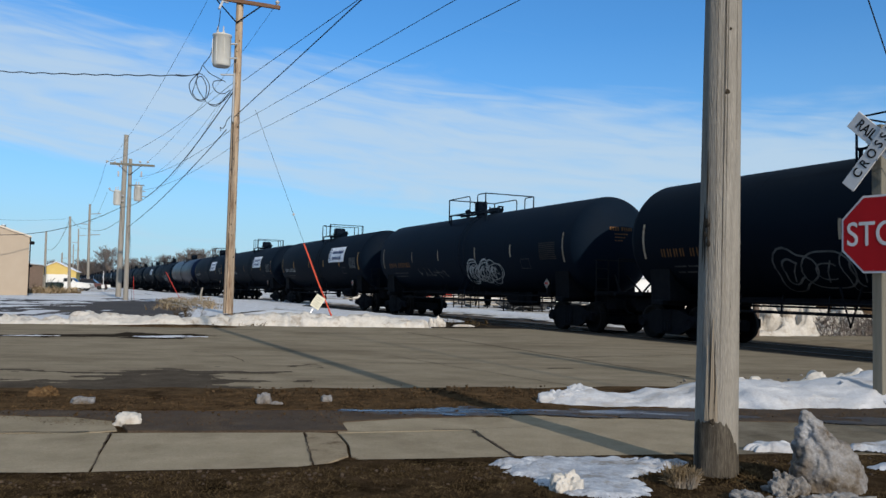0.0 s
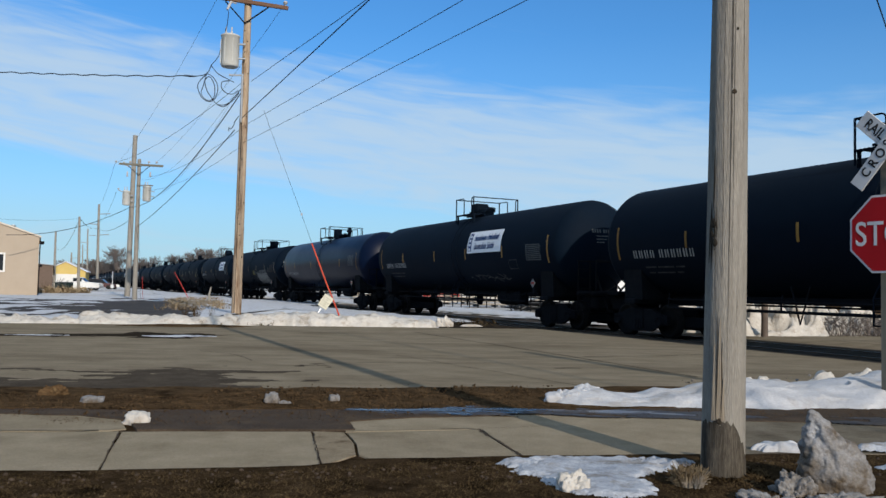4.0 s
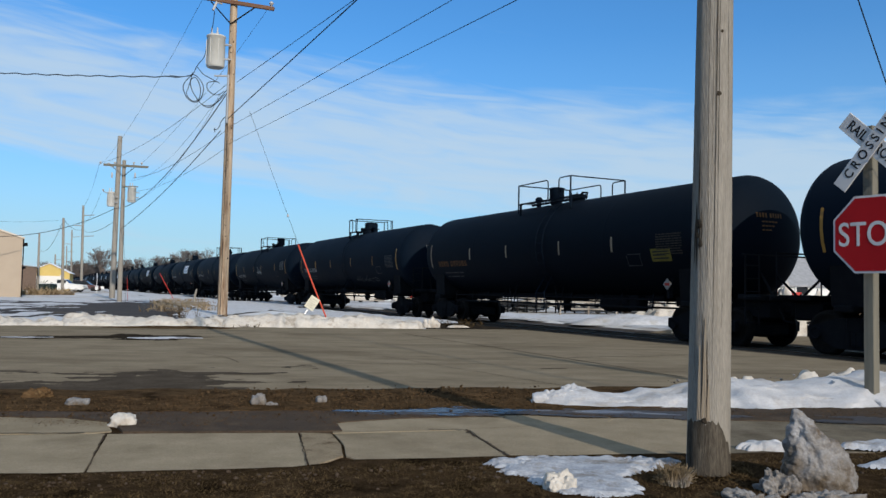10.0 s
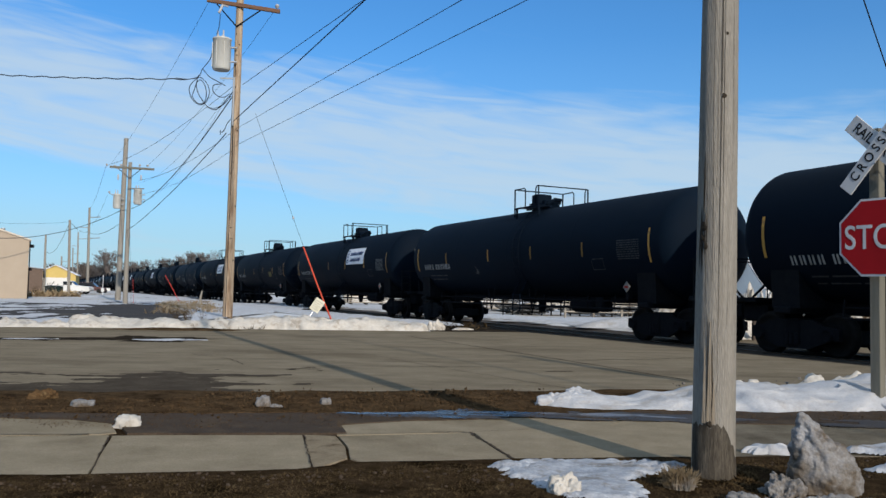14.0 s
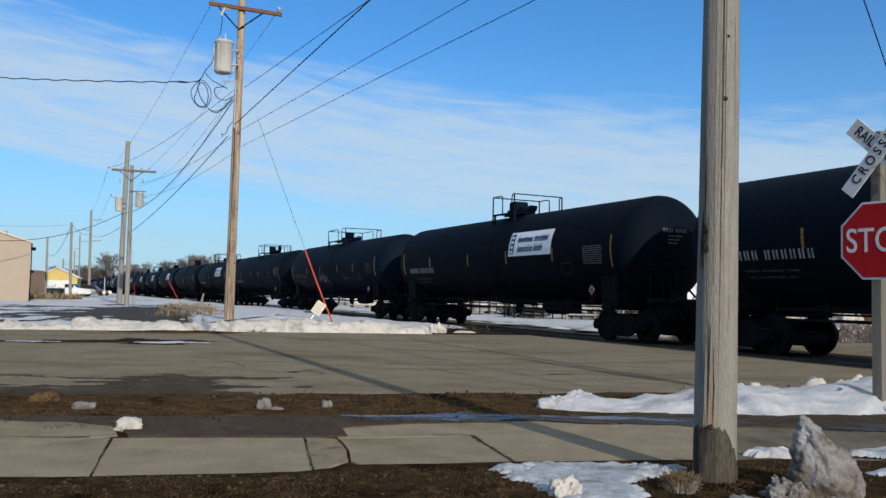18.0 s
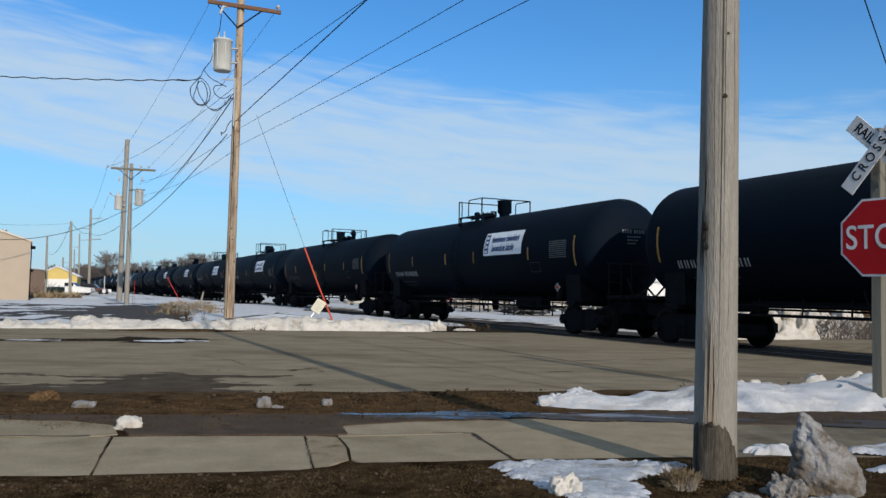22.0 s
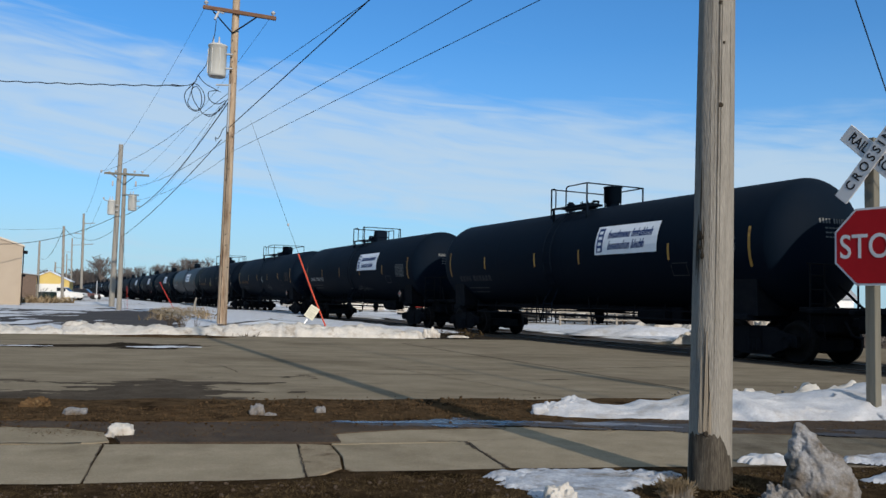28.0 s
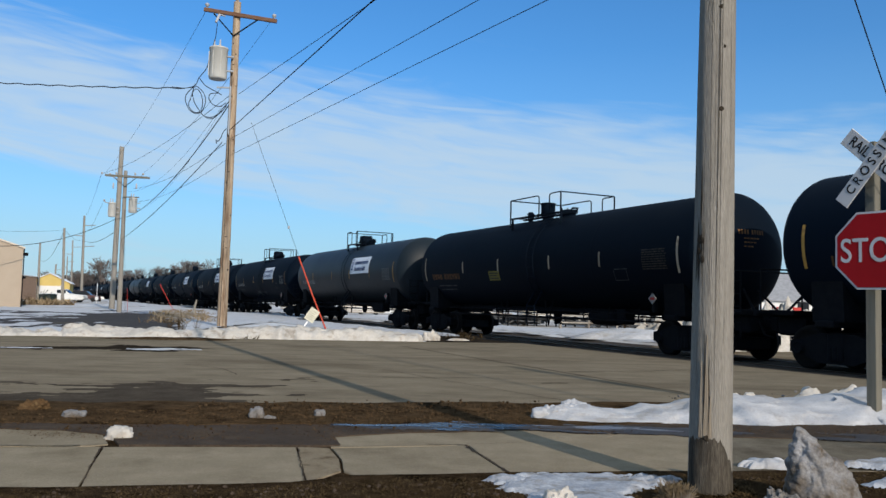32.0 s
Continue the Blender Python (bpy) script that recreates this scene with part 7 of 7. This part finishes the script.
def pickup():
    ob = thing("pickup_truck", "white pickup truck with an open bed, parked side-on", "pickup truck", m=pose(-49.6, 109.5, 0, 0, 0, 6))
    up = Matrix(((1, 0, 0, 0), (0, 0, -1, 0), (0, 1, 0, 0), (0, 0, 0, 1)))
    side = [(-2.75, 0.45), (-2.75, 1.02), (-2.7, 1.1), (-2.5, 1.15), (0.9, 1.12), (1.35, 1.08), (2.6, 0.98), (2.78, 0.85), (2.8, 0.5), (2.6, 0.36), (-2.6, 0.36)]
    body = part("body", Shape().prism(side, -0.92, 0.92, up), "white_metal", ob)
    part("cab", Shape().prism([(-0.8, 1.1), (-0.7, 1.62), (-0.55, 1.72), (0.25, 1.72), (1.0, 1.1), (0.9, 1.1)], -0.8, 0.8, up), "white_metal", ob)
    for x0, x1 in ((-0.62, -0.12), (-0.04, 0.5)):
        part("window", Shape().box(x0, x1, -0.825, -0.80, 1.16, 1.62, 0.01), "glass", ob)
    part("windscreen", Shape().prism([(0.35, 1.6), (0.85, 1.18), (0.95, 1.18), (0.45, 1.64)], -0.7, 0.7, up), "glass", ob)
    for x in (-1.75, 1.85):
        for y in (-0.8, 0.8):
            w = part("wheel", Shape().lathe([(y - 0.11, 0.2), (y - 0.12, 0.33), (y - 0.09, 0.37), (y + 0.09, 0.37), (y + 0.12, 0.33), (y + 0.11, 0.2)], 20, "y", (x, 0, 0.37)), "rubber", ob)
            part("rim", Shape().lathe([(y - 0.125, 0.05), (y - 0.118, 0.2), (y + 0.118, 0.2), (y + 0.125, 0.05)], 14, "y", (x, 0, 0.37)), "galv", w)
    part("headlight", Shape().box(2.66, 2.82, -0.85, -0.6, 0.72, 0.9, 0.02), "glass", ob)
    part("tail_light", Shape().box(-2.78, -2.7, -0.93, -0.85, 0.75, 1.0, 0.01), "red_metal", ob)
    part("bumper", Shape().box(2.72, 2.9, -0.88, 0.88, 0.42, 0.6, 0.03), "galv", ob)
    ob = thing("parked_car", "white car parked behind a white pickup", "car", m=pose(-56.6, 134, 0, 0, 0, 40))
    part("body", Shape().prism([(-2.1, 0.3), (-2.15, 0.8), (-1.2, 0.92), (1.1, 0.9), (2.1, 0.75), (2.15, 0.35)][::-1], -0.85, 0.85, up), "white_metal", ob)
    part("cabin", Shape().prism([(-1.3, 0.92), (-0.8, 1.38), (0.4, 1.38), (1.1, 0.9)][::-1], -0.72, 0.72, up), "glass", ob)
    for x in (-1.35, 1.35):
        for y in (-0.78, 0.78):
            part("wheel", Shape().lathe([(y - 0.1, 0.2), (y - 0.1, 0.31), (y + 0.1, 0.31), (y + 0.1, 0.2)], 16, "y", (x, 0, 0.31)), "rubber", ob)
    ob = thing("parked_car", "dark red-brown car parked beyond a white pickup", "car", m=pose(-56.2, 131.5, 0, 0, 0, 8))
    part("body", Shape().prism([(-2.2, 0.32), (-2.25, 0.95), (-1.3, 1.05), (1.1, 1.0), (2.15, 0.85), (2.2, 0.35)][::-1], -0.88, 0.88, up), "car_maroon", ob)
    part("cabin", Shape().prism([(-1.9, 1.04), (-1.6, 1.6), (0.35, 1.6), (1.05, 1.0)][::-1], -0.75, 0.75, up), "glass", ob)
    part("roof_panel", Shape().box(-1.6, 0.35, -0.74, 0.74, 1.6, 1.64, 0.01), "car_maroon", ob)
    for x in (-1.4, 1.4):
        for y in (-0.8, 0.8):
            part("wheel", Shape().lathe([(y - 0.1, 0.2), (y - 0.1, 0.33), (y + 0.1, 0.33), (y + 0.1, 0.2)], 16, "y", (x, 0, 0.33)), "rubber", ob)


pickup()


# ---- beyond the train ----
def beyond():
    # snow heap and scrub just across the rails
    patch("snow_drift", 10.0, 25.4, 2.6, 1.2, 13, 0.62, "snow_dirty", "ploughed snow heap across the rails", "snow drift", 31.0, rough=0.7, lump=2.0, n=170, rings=44)
    patch("snow_drift", 12.6, 25.9, 1.6, 0.8, 13, 0.5, "snow_dirty", "ploughed snow heap across the rails", "snow drift", 33.0, rough=0.7, lump=1.8, n=140, rings=34)
    patch("snow_drift", 7.9, 31.2, 2.8, 2.2, 13, 0.36, "snow", "smooth snow drift across the rails", "snow drift", 35.0, rough=0.3, lump=0.2)
    patch("snow_drift", 12.0, 38.0, 9.0, 6.0, 13, 0.12, "snow", "wide field of smooth snow", "snow field", 36.0, rough=0.4, lump=0.2)
    patch("earth_mound", 15.8, 29.0, 5.0, 1.6, 14, 0.95, "soil", "brown earth mound with dead scrub", "earth mound", 38.0, rough=0.4, lump=0.5)
    patch("snow_drift", 12.0, 31.5, 4.0, 1.6, 10, 0.7, "snow_dirty", "ploughed snow drift across the rails", "snow drift", 39.0, rough=0.5, lump=1.7, n=150, rings=34)
    ob = thing("fence_post", "short dark wooden post in the snow", "post", m=pose(8.9, 23.4, 0))
    part("post", Shape().lathe([(-0.2, 0.1), (0.95, 0.09), (1.0, 0.05)], 10, "z"), "bark", ob)
    # a low scrub hedge
    rng = random.Random(11)
    s = Shape()
    for i in range(1100):
        x, y = rng.uniform(11.2, 19), 0
        y = 24.6 + (x - 11) * 0.25 + rng.uniform(-0.6, 0.9)
        h = rng.uniform(0.2, 0.75)
        s.tube([(x, y, 0), (x + rng.uniform(-0.25, 0.25), y + rng.uniform(-0.2, 0.2), h * 0.6), (x + rng.uniform(-0.45, 0.45), y + rng.uniform(-0.3, 0.3), h)], 0.013, 3, False, 0.006)
    tagged(part("scrub", s, "twig"), "brown leafless scrub beside the street", "scrub", kind="stuff")
    # lumber yard: stacks of boards on bearers
    deck = Shape().box(-1.9, 1.9, -0.07, 0.07, 0, 0.09, 0.008).mesh("board")
    deck.materials.append(M["timber"])
    for k, (x, y, lay, mat, tn) in enumerate([(-1.5, 62, 6, 0, 20), (3.0, 56, 5, 0, 12), (7.6, 58, 4, 1, 14), (11.8, 57, 5, 0, 8), (-6.5, 70, 6, 0, 15), (16.5, 58, 4, 1, 10), (1.0, 66, 8, 0, 10), (-14, 84, 7, 0, 10), (9.3, 50, 2, 1, 12)]):
        st = thing("lumber_stack", "stack of weathered boards on bearers in the snow", "lumber stack", "stacks of lumber", m=pose(x, y, 0.03, 0, 0, tn))
        for q in (-1.3, 0, 1.3):
            part("bearer", Shape().box(q - 0.06, q + 0.06, -0.7, 0.7, 0, 0.14), "timber_dark", st)
        for l in range(lay):
            for c in range(4):
                part("board", deck, "timber", st, m=pose(rng.uniform(-0.08, 0.08), -0.52 + 0.34 * c, 0.14 + l * 0.16))
            for q in (-1.3, 1.3):
                if l:
                    part("spacer", Shape().box(q - 0.04, q + 0.04, -0.68, 0.68, 0.14 + l * 0.16 - 0.07, 0.14 + l * 0.16), "timber_dark", st)
    # a low rail fence of white boards
    f = thing("rail_fence", "low weathered board fence in the snow", "fence", m=pose(6.2, 41.5, 0, 0, 0, 10))
    for i in range(9):
        part("post", Shape().box(i * 1.5 - 0.05, i * 1.5 + 0.05, -0.05, 0.05, -0.2, 0.85, 0.01), "timber", f)
    for z in (0.3, 0.65):
        part("rail", Shape().box(-0.1, 12.1, -0.08, -0.05, z, z + 0.07, 0.01), "timber", f)
    # rows of scrap iron
    for k in range(12):
        x, y = rng.uniform(2, 16), rng.uniform(44, 50)
        ob = thing("scrap_pile", "low pile of dark scrap iron in the snow", "scrap pile", "scrap in the yard", m=pose(x, y, 0))
        for i in range(14):
            a, b2 = Vector((rng.uniform(-1.2, 1.2), rng.uniform(-0.4, 0.4), rng.uniform(0.03, 0.5))), Vector((rng.uniform(-1.2, 1.2), rng.uniform(-0.4, 0.4), rng.uniform(0.03, 0.6)))
            part("bar", Shape().tube([a, b2], rng.uniform(0.04, 0.09), 5), "timber_dark", ob)
    # dark pipe racks standing in rows
    for x, y, n in ((3.4, 46.0, 9), (8.6, 46.6, 10), (12.6, 45.0, 8), (-1.5, 53.0, 9), (16.8, 46.0, 8)):
        ob = thing("pipe_rack", "dark steel storage rack of uprights and rails in the snow", "storage rack", "racks in the yard", m=pose(x, y, 0, 0, 0, rng.uniform(4, 16)))
        for i in range(n):
            part("upright", Shape().box(i * 0.55 - 0.035, i * 0.55 + 0.035, -0.035, 0.035, -0.1, 1.35, 0.005), "iron", ob)
        for z in (0.42, 0.95):
            part("rail", Shape().box(-0.05, (n - 1) * 0.55 + 0.05, -0.04, 0.04, z, z + 0.07, 0.005), "iron", ob)
        for i in range(3):
            part("pipe", Shape().tube([(-0.1, 0.1 + 0.12 * i, 0.52), (n * 0.55, 0.1 + 0.12 * i, 0.52)], 0.055, 7), "timber_dark", ob)
    # sheds
    b = gable_house("white_shed", "long low white shed with a snowy roof", 8.0, 22.0, 72, 80, 2.6, 4.0, "white_metal", "roof_snow", "x")
    b = gable_house("white_house", "white house with a grey shingle roof", 27.5, 35.5, 70, 78, 2.2, 4.6, "white_metal", "roof_grey", "x")
    add_window(b, 30.6, 31.6, 1.0, 2.1, 69.99)
    b = gable_house("yard_shed", "low white shed with a red front", -10, 6, 90, 98, 2.7, 3.8, "white_metal", "roof_snow", "x")
    part("red_panel", Shape().box(-3.0, 1.0, 89.93, 89.98, 0.2, 2.2, 0.01), "red_metal", b)
    c = thing("container", "green steel container beside a white shed", "container", m=pose(22.6, 60, -0.1))
    part("body", Shape().box(-2.2, 1.2, -1, 1, 0.1, 1.35, 0.03), "green_metal", c)
    for i in range(11):
        part("rib", Shape().box(-2.1 + i * 0.32, -2.0 + i * 0.32, -1.04, -1.0, 0.2, 1.25), "green_metal", c)
    c = thing("container", "small red steel container beside a white shed", "container", m=pose(25.2, 60, -0.1))
    part("body", Shape().box(-1.0, 1.0, -1, 1, 0.1, 1.6, 0.03), "red_metal", c)


beyond()


# ---- trees ----
def bare_tree(name, seed, height, spread):
    rng = random.Random(seed)
    trunk, crown = Shape(), Shape()

    def grow(p, d, length, r, depth):
        n = 3
        pts = [p]
        q = p.copy()
        dd = d.copy()
        for i in range(n):
            dd = (dd + Vector((rng.uniform(-1, 1), rng.uniform(-1, 1), rng.uniform(-0.3, 0.6))) * 0.14).normalized()
            q = q + dd * length / n
            pts.append(q.copy())
        (trunk if depth < 2 else crown).tube(pts, max(r, 0.035), 6 if depth < 2 else 3, False, max(r * 0.6, 0.03))
        if depth >= 5:
            return
        kids = 4 if depth < 2 else rng.choice((3, 3, 4))
        for i in range(kids):
            a = rng.uniform(0, 2 * math.pi)
            side = Vector((math.cos(a), math.sin(a), rng.uniform(0.15, 0.9))).normalized()
            nd = (dd * rng.uniform(0.5, 1.0) + side * spread).normalized()
            start = pts[rng.choice((2, 3))] if i else pts[3]
            grow(start, nd, length * rng.uniform(0.62, 0.82), r * 0.58, depth + 1)
    grow(Vector((0, 0, -0.1)), Vector((0, 0, 1)), height * 0.30, height * 0.024, 0)
    ob = thing(name, "leafless brown tree with fine branches", "tree", "bare trees on the skyline")
    part("trunk", trunk, "bark", ob)
    part("crown", crown, "twig", ob)
    return ob


def make_trees():
    kinds = [bare_tree("bare_tree", 3, 13, 0.75), bare_tree("bare_tree", 5, 11, 0.9), bare_tree("bare_tree", 9, 12, 0.65)]
    rng = random.Random(5)
    spots = [(-101, 250, 1.05), (-97, 252, 0.95), (-106, 255, 0.8), (-112, 258, 0.75), (-117, 262, 0.72), (-122, 262, 0.75), (-109, 262, 0.7),
             (-128, 265, 0.6), (-134, 262, 0.55), (-140, 262, 0.5), (-92, 262, 0.6), (-104, 270, 0.7), (-115, 270, 0.72), (-99, 266, 0.75), (-120, 272, 0.75), (-125, 275, 0.7),
             (-98, 300, 1.35), (-93, 302, 1.45), (-89, 305, 1.35), (-85, 300, 1.2), (-103, 305, 1.15), (-108, 300, 1.0), (-81, 305, 1.0), (-112, 305, 0.9), (-95, 310, 0.9)]
    spots = [(x * 1.85, y * 1.85, k * 1.85) if x > -124 and y < 280 else (x, y, k) for x, y, k in spots]
    for i in range(26):
        spots.append((-70 + i * 9 + rng.uniform(-3, 3), 330 + rng.uniform(-20, 40), rng.uniform(0.45, 0.7)))
    for i in range(14):
        spots.append((-150 - i * 8 + rng.uniform(-3, 3), 270 + rng.uniform(-10, 30), rng.uniform(0.5, 0.7)))
    used = [False] * 3
    for i, (x, y, sc) in enumerate(spots):
        m = pose(x, y, 0, 0, 0, rng.uniform(0, 360))
        k = i % 3
        ob = kinds[k] if not used[k] else copy_thing(kinds[k], m)
        used[k] = True
        ob.matrix_basis = m @ Matrix.Diagonal((sc * 1.1, sc * 1.1, sc, 1))


def thicket(x0, x1, y0, y1, count, tall, seed, label):
    """Far leafless woods: many fine stems that fork once."""
    rng = random.Random(seed)
    s = Shape()
    for i in range(count):
        x, y = rng.uniform(x0, x1), rng.uniform(y0, y1)
        h = tall * (0.75 + 0.45 * fbm(x * 0.09, y * 0.02, seed)) * rng.uniform(0.55, 1.0)
        lean = Vector((rng.uniform(-0.22, 0.22), rng.uniform(-0.2, 0.2), 1)) * h
        p = Vector((x, y, -0.1))
        s.tube([p, p + lean * 0.55], 0.009 * tall, 3, False, 0.005 * tall)
        for _ in range(3):
            tip = p + lean * rng.uniform(0.85, 1.0) + Vector((rng.uniform(-1, 1), rng.uniform(-1, 1), 0)) * h * 0.16
            s.tube([p + lean * rng.uniform(0.3, 0.55), tip], 0.0045 * tall, 3, False, 0.0025 * tall)
    tagged(part("far_woods", s, "twig"), label, "woods", kind="stuff")


make_trees()
thicket(-236, -180, 496, 540, 2400, 17.0, 21.0, "grey-brown leafless woods along the skyline")
thicket(-97, -62, 318, 350, 1100, 9.0, 23.0, "grey-brown leafless woods behind the train")


def backdrop():
    # one low wall behind the eye, unseen, added to darken the tanks' reflections
    s, n, vs = Shape(), 40, []
    for i in range(n + 1):
        a = radians(95 + 175 * i / n)
        h = 7.5 + 2.5 * fbm(i * 0.4, 3.0)
        for r, z in ((75, -0.5), (75, h), (77, h), (77, -0.5)):
            vs.append((r * math.sin(a), r * math.cos(a), z))
    s.add(vs, [(i * 4 + j, i * 4 + j + 1, (i + 1) * 4 + j + 1, (i + 1) * 4 + j) for i in range(n) for j in range(3)])
    tagged(part("backdrop", s, "brown_wall"), "plain dark wall added unseen behind the eye, to darken reflections", "backdrop", kind="structure")


backdrop()


# ---- grass, leaves, weeds ----
def blades(name, region, count, size, material, label, seed, z0=0.02, flat=0.5, keep=None):
    rng = random.Random(seed)
    vs, fs = [], []
    for i in range(count):
        x, y = rng.uniform(region[0], region[1]), rng.uniform(region[2], region[3])
        if keep and not keep(x, y):
            continue
        a, L = rng.uniform(0, 6.283), size * rng.uniform(0.5, 1.4)
        rise = L * rng.uniform(0.05, 1.0) * (1 - flat)
        w = L * 0.09 + 0.0015
        dx, dy = math.cos(a), math.sin(a)
        k = len(vs)
        vs += [(x - dy * w, y + dx * w, z0), (x + dy * w, y - dx * w, z0), (x + dx * L, y + dy * L, z0 + rise + 0.004)]
        fs.append((k, k + 1, k + 2))
    return tagged(part(name, Shape().add(vs, fs), material), label, "grass", kind="stuff")


def make_grass():
    def front(x, y):
        edge = 4.97 + 0.16 * (x + 0.85) if x < -0.85 else (4.97 + 0.6 * (x + 0.85) if x < -0.45 else 5.22 + 0.19 * (x + 0.45))
        return y < edge - 0.10 + 0.09 * fbm(x * 3, y * 3, 2) and fbm(x * 1.7, y * 1.7, 4) > -0.35
    blades("dead_grass", (-3.6, 3.4, 3.7, 5.9), 80000, 0.026, "straw", "flattened dead grass by the pavement", 1, 0.036, 0.68, front)

    def strip(x, y):
        c = 8.05 + 0.17 * x if x < 1.2 else 8.9 + 0.2 * (x - 1.2)
        return abs(y - c) < 0.55 and fbm(x * 1.3, y * 1.9, 9) > -0.5
    blades("leaf_litter", (-7.0, 1.4, 6.3, 9.3), 50000, 0.03, "litter", "dry brown leaves and grass on the soil strip", 2, 0.042, 0.55, strip)
    blades("dead_grass", (-23, -8.5, 34, 66), 15000, 0.24, "straw_tan", "tall dead grass beside the railway", 3, 0.03, 0.15, lambda x, y: abs(x + 15.2 + 0.29 * (y - 49.5)) < 1.7 + 1.2 * fbm(x * 0.4, y * 0.2, 3) and fbm(x * 0.8, y * 0.5, 7) > 0.0)
    blades("dead_grass", (-7.4, -5.0, 22.9, 24.6), 420, 0.14, "straw", "dead grass round the foot of a utility pole", 4, 0.0, 0.2)
    blades("dead_grass", (-0.3, 1.6, 25.4, 29), 160, 0.22, "straw", "dead weeds by the rails", 5, 0.0, 0.1)
    blades("dead_grass", (1.3, 2.1, 4.7, 5.45), 2600, 0.05, "straw", "dead grass round the foot of a wooden pole", 6, 0.034, 0.45, lambda x, y: 0.118 < math.hypot(x - 1.677, y - 5.06) < 0.27)
    blades("leaf_litter", (-5.0, 5.0, 6.2, 8.6), 16000, 0.022, "litter", "scattered leaf bits on the mud", 7, 0.040, 0.5, lambda x, y: (6.62 if x < -0.75 else 7.0) + 0.14 * x < y < 7.9 + 0.17 * x and fbm(x * 1.4, y * 2.2, 5) > -0.25)
    blades("dead_brush", (-41.5, -35.0, 72, 82), 2600, 0.75, "straw_tan", "tan dead brush along a building's wall", 12, 0.0, 0.1, lambda x, y: fbm(x * 0.5, y * 0.4, 2) > -0.1)
    rng = random.Random(8)
    for x, y, h in ((-8.3, 25.7, 0.7), (-7.9, 25.4, 0.5), (-8.0, 26.1, 0.6), (-7.5, 25.8, 0.45), (0.75, 26.5, 0.3), (7.6, 33, 0.7), (-38.5, 78, 1.4), (-37.5, 79, 1.2), (-9.2, 29.5, 0.5)):
        s = Shape()
        for i in range(60 if y > 30 else 22):
            a, e = rng.uniform(0, 6.28), rng.uniform(0.1, 0.6)
            p = Vector((math.cos(a) * e, math.sin(a) * e, 1)).normalized()
            b = p * h * rng.uniform(0.5, 1)
            s.tube([(0, 0, 0), b * 0.5 + Vector((0, 0, 0.03)), b], 0.004, 3, False, 0.0015)
        tagged(part("weed", s, "straw", m=pose(x, y, 0)), "dry leafless weed in the snow", "weed", "weeds", "stuff")


make_grass()


def clods(label, material, count, seed, spot, lo, hi):
    """Small crumbs of earth or ice strewn where spot(rng) says."""
    rng = random.Random(seed)
    bm = bmesh.new()
    bmesh.ops.create_icosphere(bm, subdivisions=1, radius=1.0)
    ball = [v.co.copy() for v in bm.verts]
    tris = [tuple(v.index for v in f.verts) for f in bm.faces]
    bm.free()
    s = Shape()
    for i in range(count):
        x, y, z = spot(rng)
        r = lo + (hi - lo) * rng.random() ** 3
        a = rng.uniform(0, 6.28)
        vs = []
        for p in ball:
            k = r * (1 + 0.5 * noise.noise((p.x * 1.4 + i, p.y * 1.4, p.z * 1.4)))
            vs.append((x + k * (p.x * math.cos(a) - 0.8 * p.y * math.sin(a)), y + k * (p.x * math.sin(a) + 0.8 * p.y * math.cos(a)), z + 0.7 * k * p.z))
        s.add(vs, tris)
    tagged(part("clods", s, material), label, "clods", kind="stuff")


def make_clods():
    def ridge(rng):
        x = rng.uniform(-2.4, 1.15)
        return x, 8.12 + 0.21 * (x + 2.4) + rng.gauss(0.0, 0.2), 0.05 + rng.uniform(0, 0.035)

    def strip(rng):
        x = rng.uniform(-6.5, 1.0)
        return x, 7.95 + 0.17 * x + rng.uniform(-0.75, 0.45), 0.045

    def edge(rng):
        x = rng.uniform(2.5, 5.6)
        return x, 9.0 + 0.345 * (x - 2.5) + rng.gauss(0, 0.11), 0.12 + rng.uniform(0, 0.08)

    def front(rng):
        x = rng.uniform(-2.6, 3.0)
        return x, 5.0 + 0.19 * (x + 0.6) - abs(rng.gauss(0.05, 0.25)), 0.04
    clods("brown crumbs of soil along the ridge beside the street", "soil", 520, 31, ridge, 0.005, 0.022)
    clods("crumbs of soil on the verge", "soil", 500, 32, strip, 0.004, 0.02)
    clods("grimy crumbs of snow along the strip's far edge", "snow_ice", 90, 33, edge, 0.006, 0.028)
    clods("small crumbs of earth in the dead grass", "mud", 420, 34, front, 0.004, 0.018)


make_clods()


# ---- what moves ----
def motions():
    for k, car in TRAIN:
        s0 = 16.992 - 7.5 + PITCH * k + SHIFT.get(k, 0.2)
        rows = []
        for t in (0.0, 8.0, 16.0, 24.0, 32.0):
            p = on_track(s0 - SPEED * t)
            rows.append((t, pose(p.x, p.y, RAIL_TOP, 0, 0, TRACK_TURN - 90)))
        walk(car, rows)
    spin = math.degrees(SPEED / 0.452 / FPS)
    first = {}
    for wx, ob in WHEELSETS:
        if wx not in first:
            first[wx] = ob
            walk(ob, [(i / FPS, pose(wx, 0, 0.457) @ pose(0, 0, 0, 0, (spin * i) % 360, 0)) for i in range(32 * FPS + 1)])
        else:
            ob.rotation_mode = "QUATERNION"
            keys = first[wx].animation_data
            mine = ob.animation_data_create()
            mine.action = keys.action
            mine.action_slot = keys.action_slot


motions()
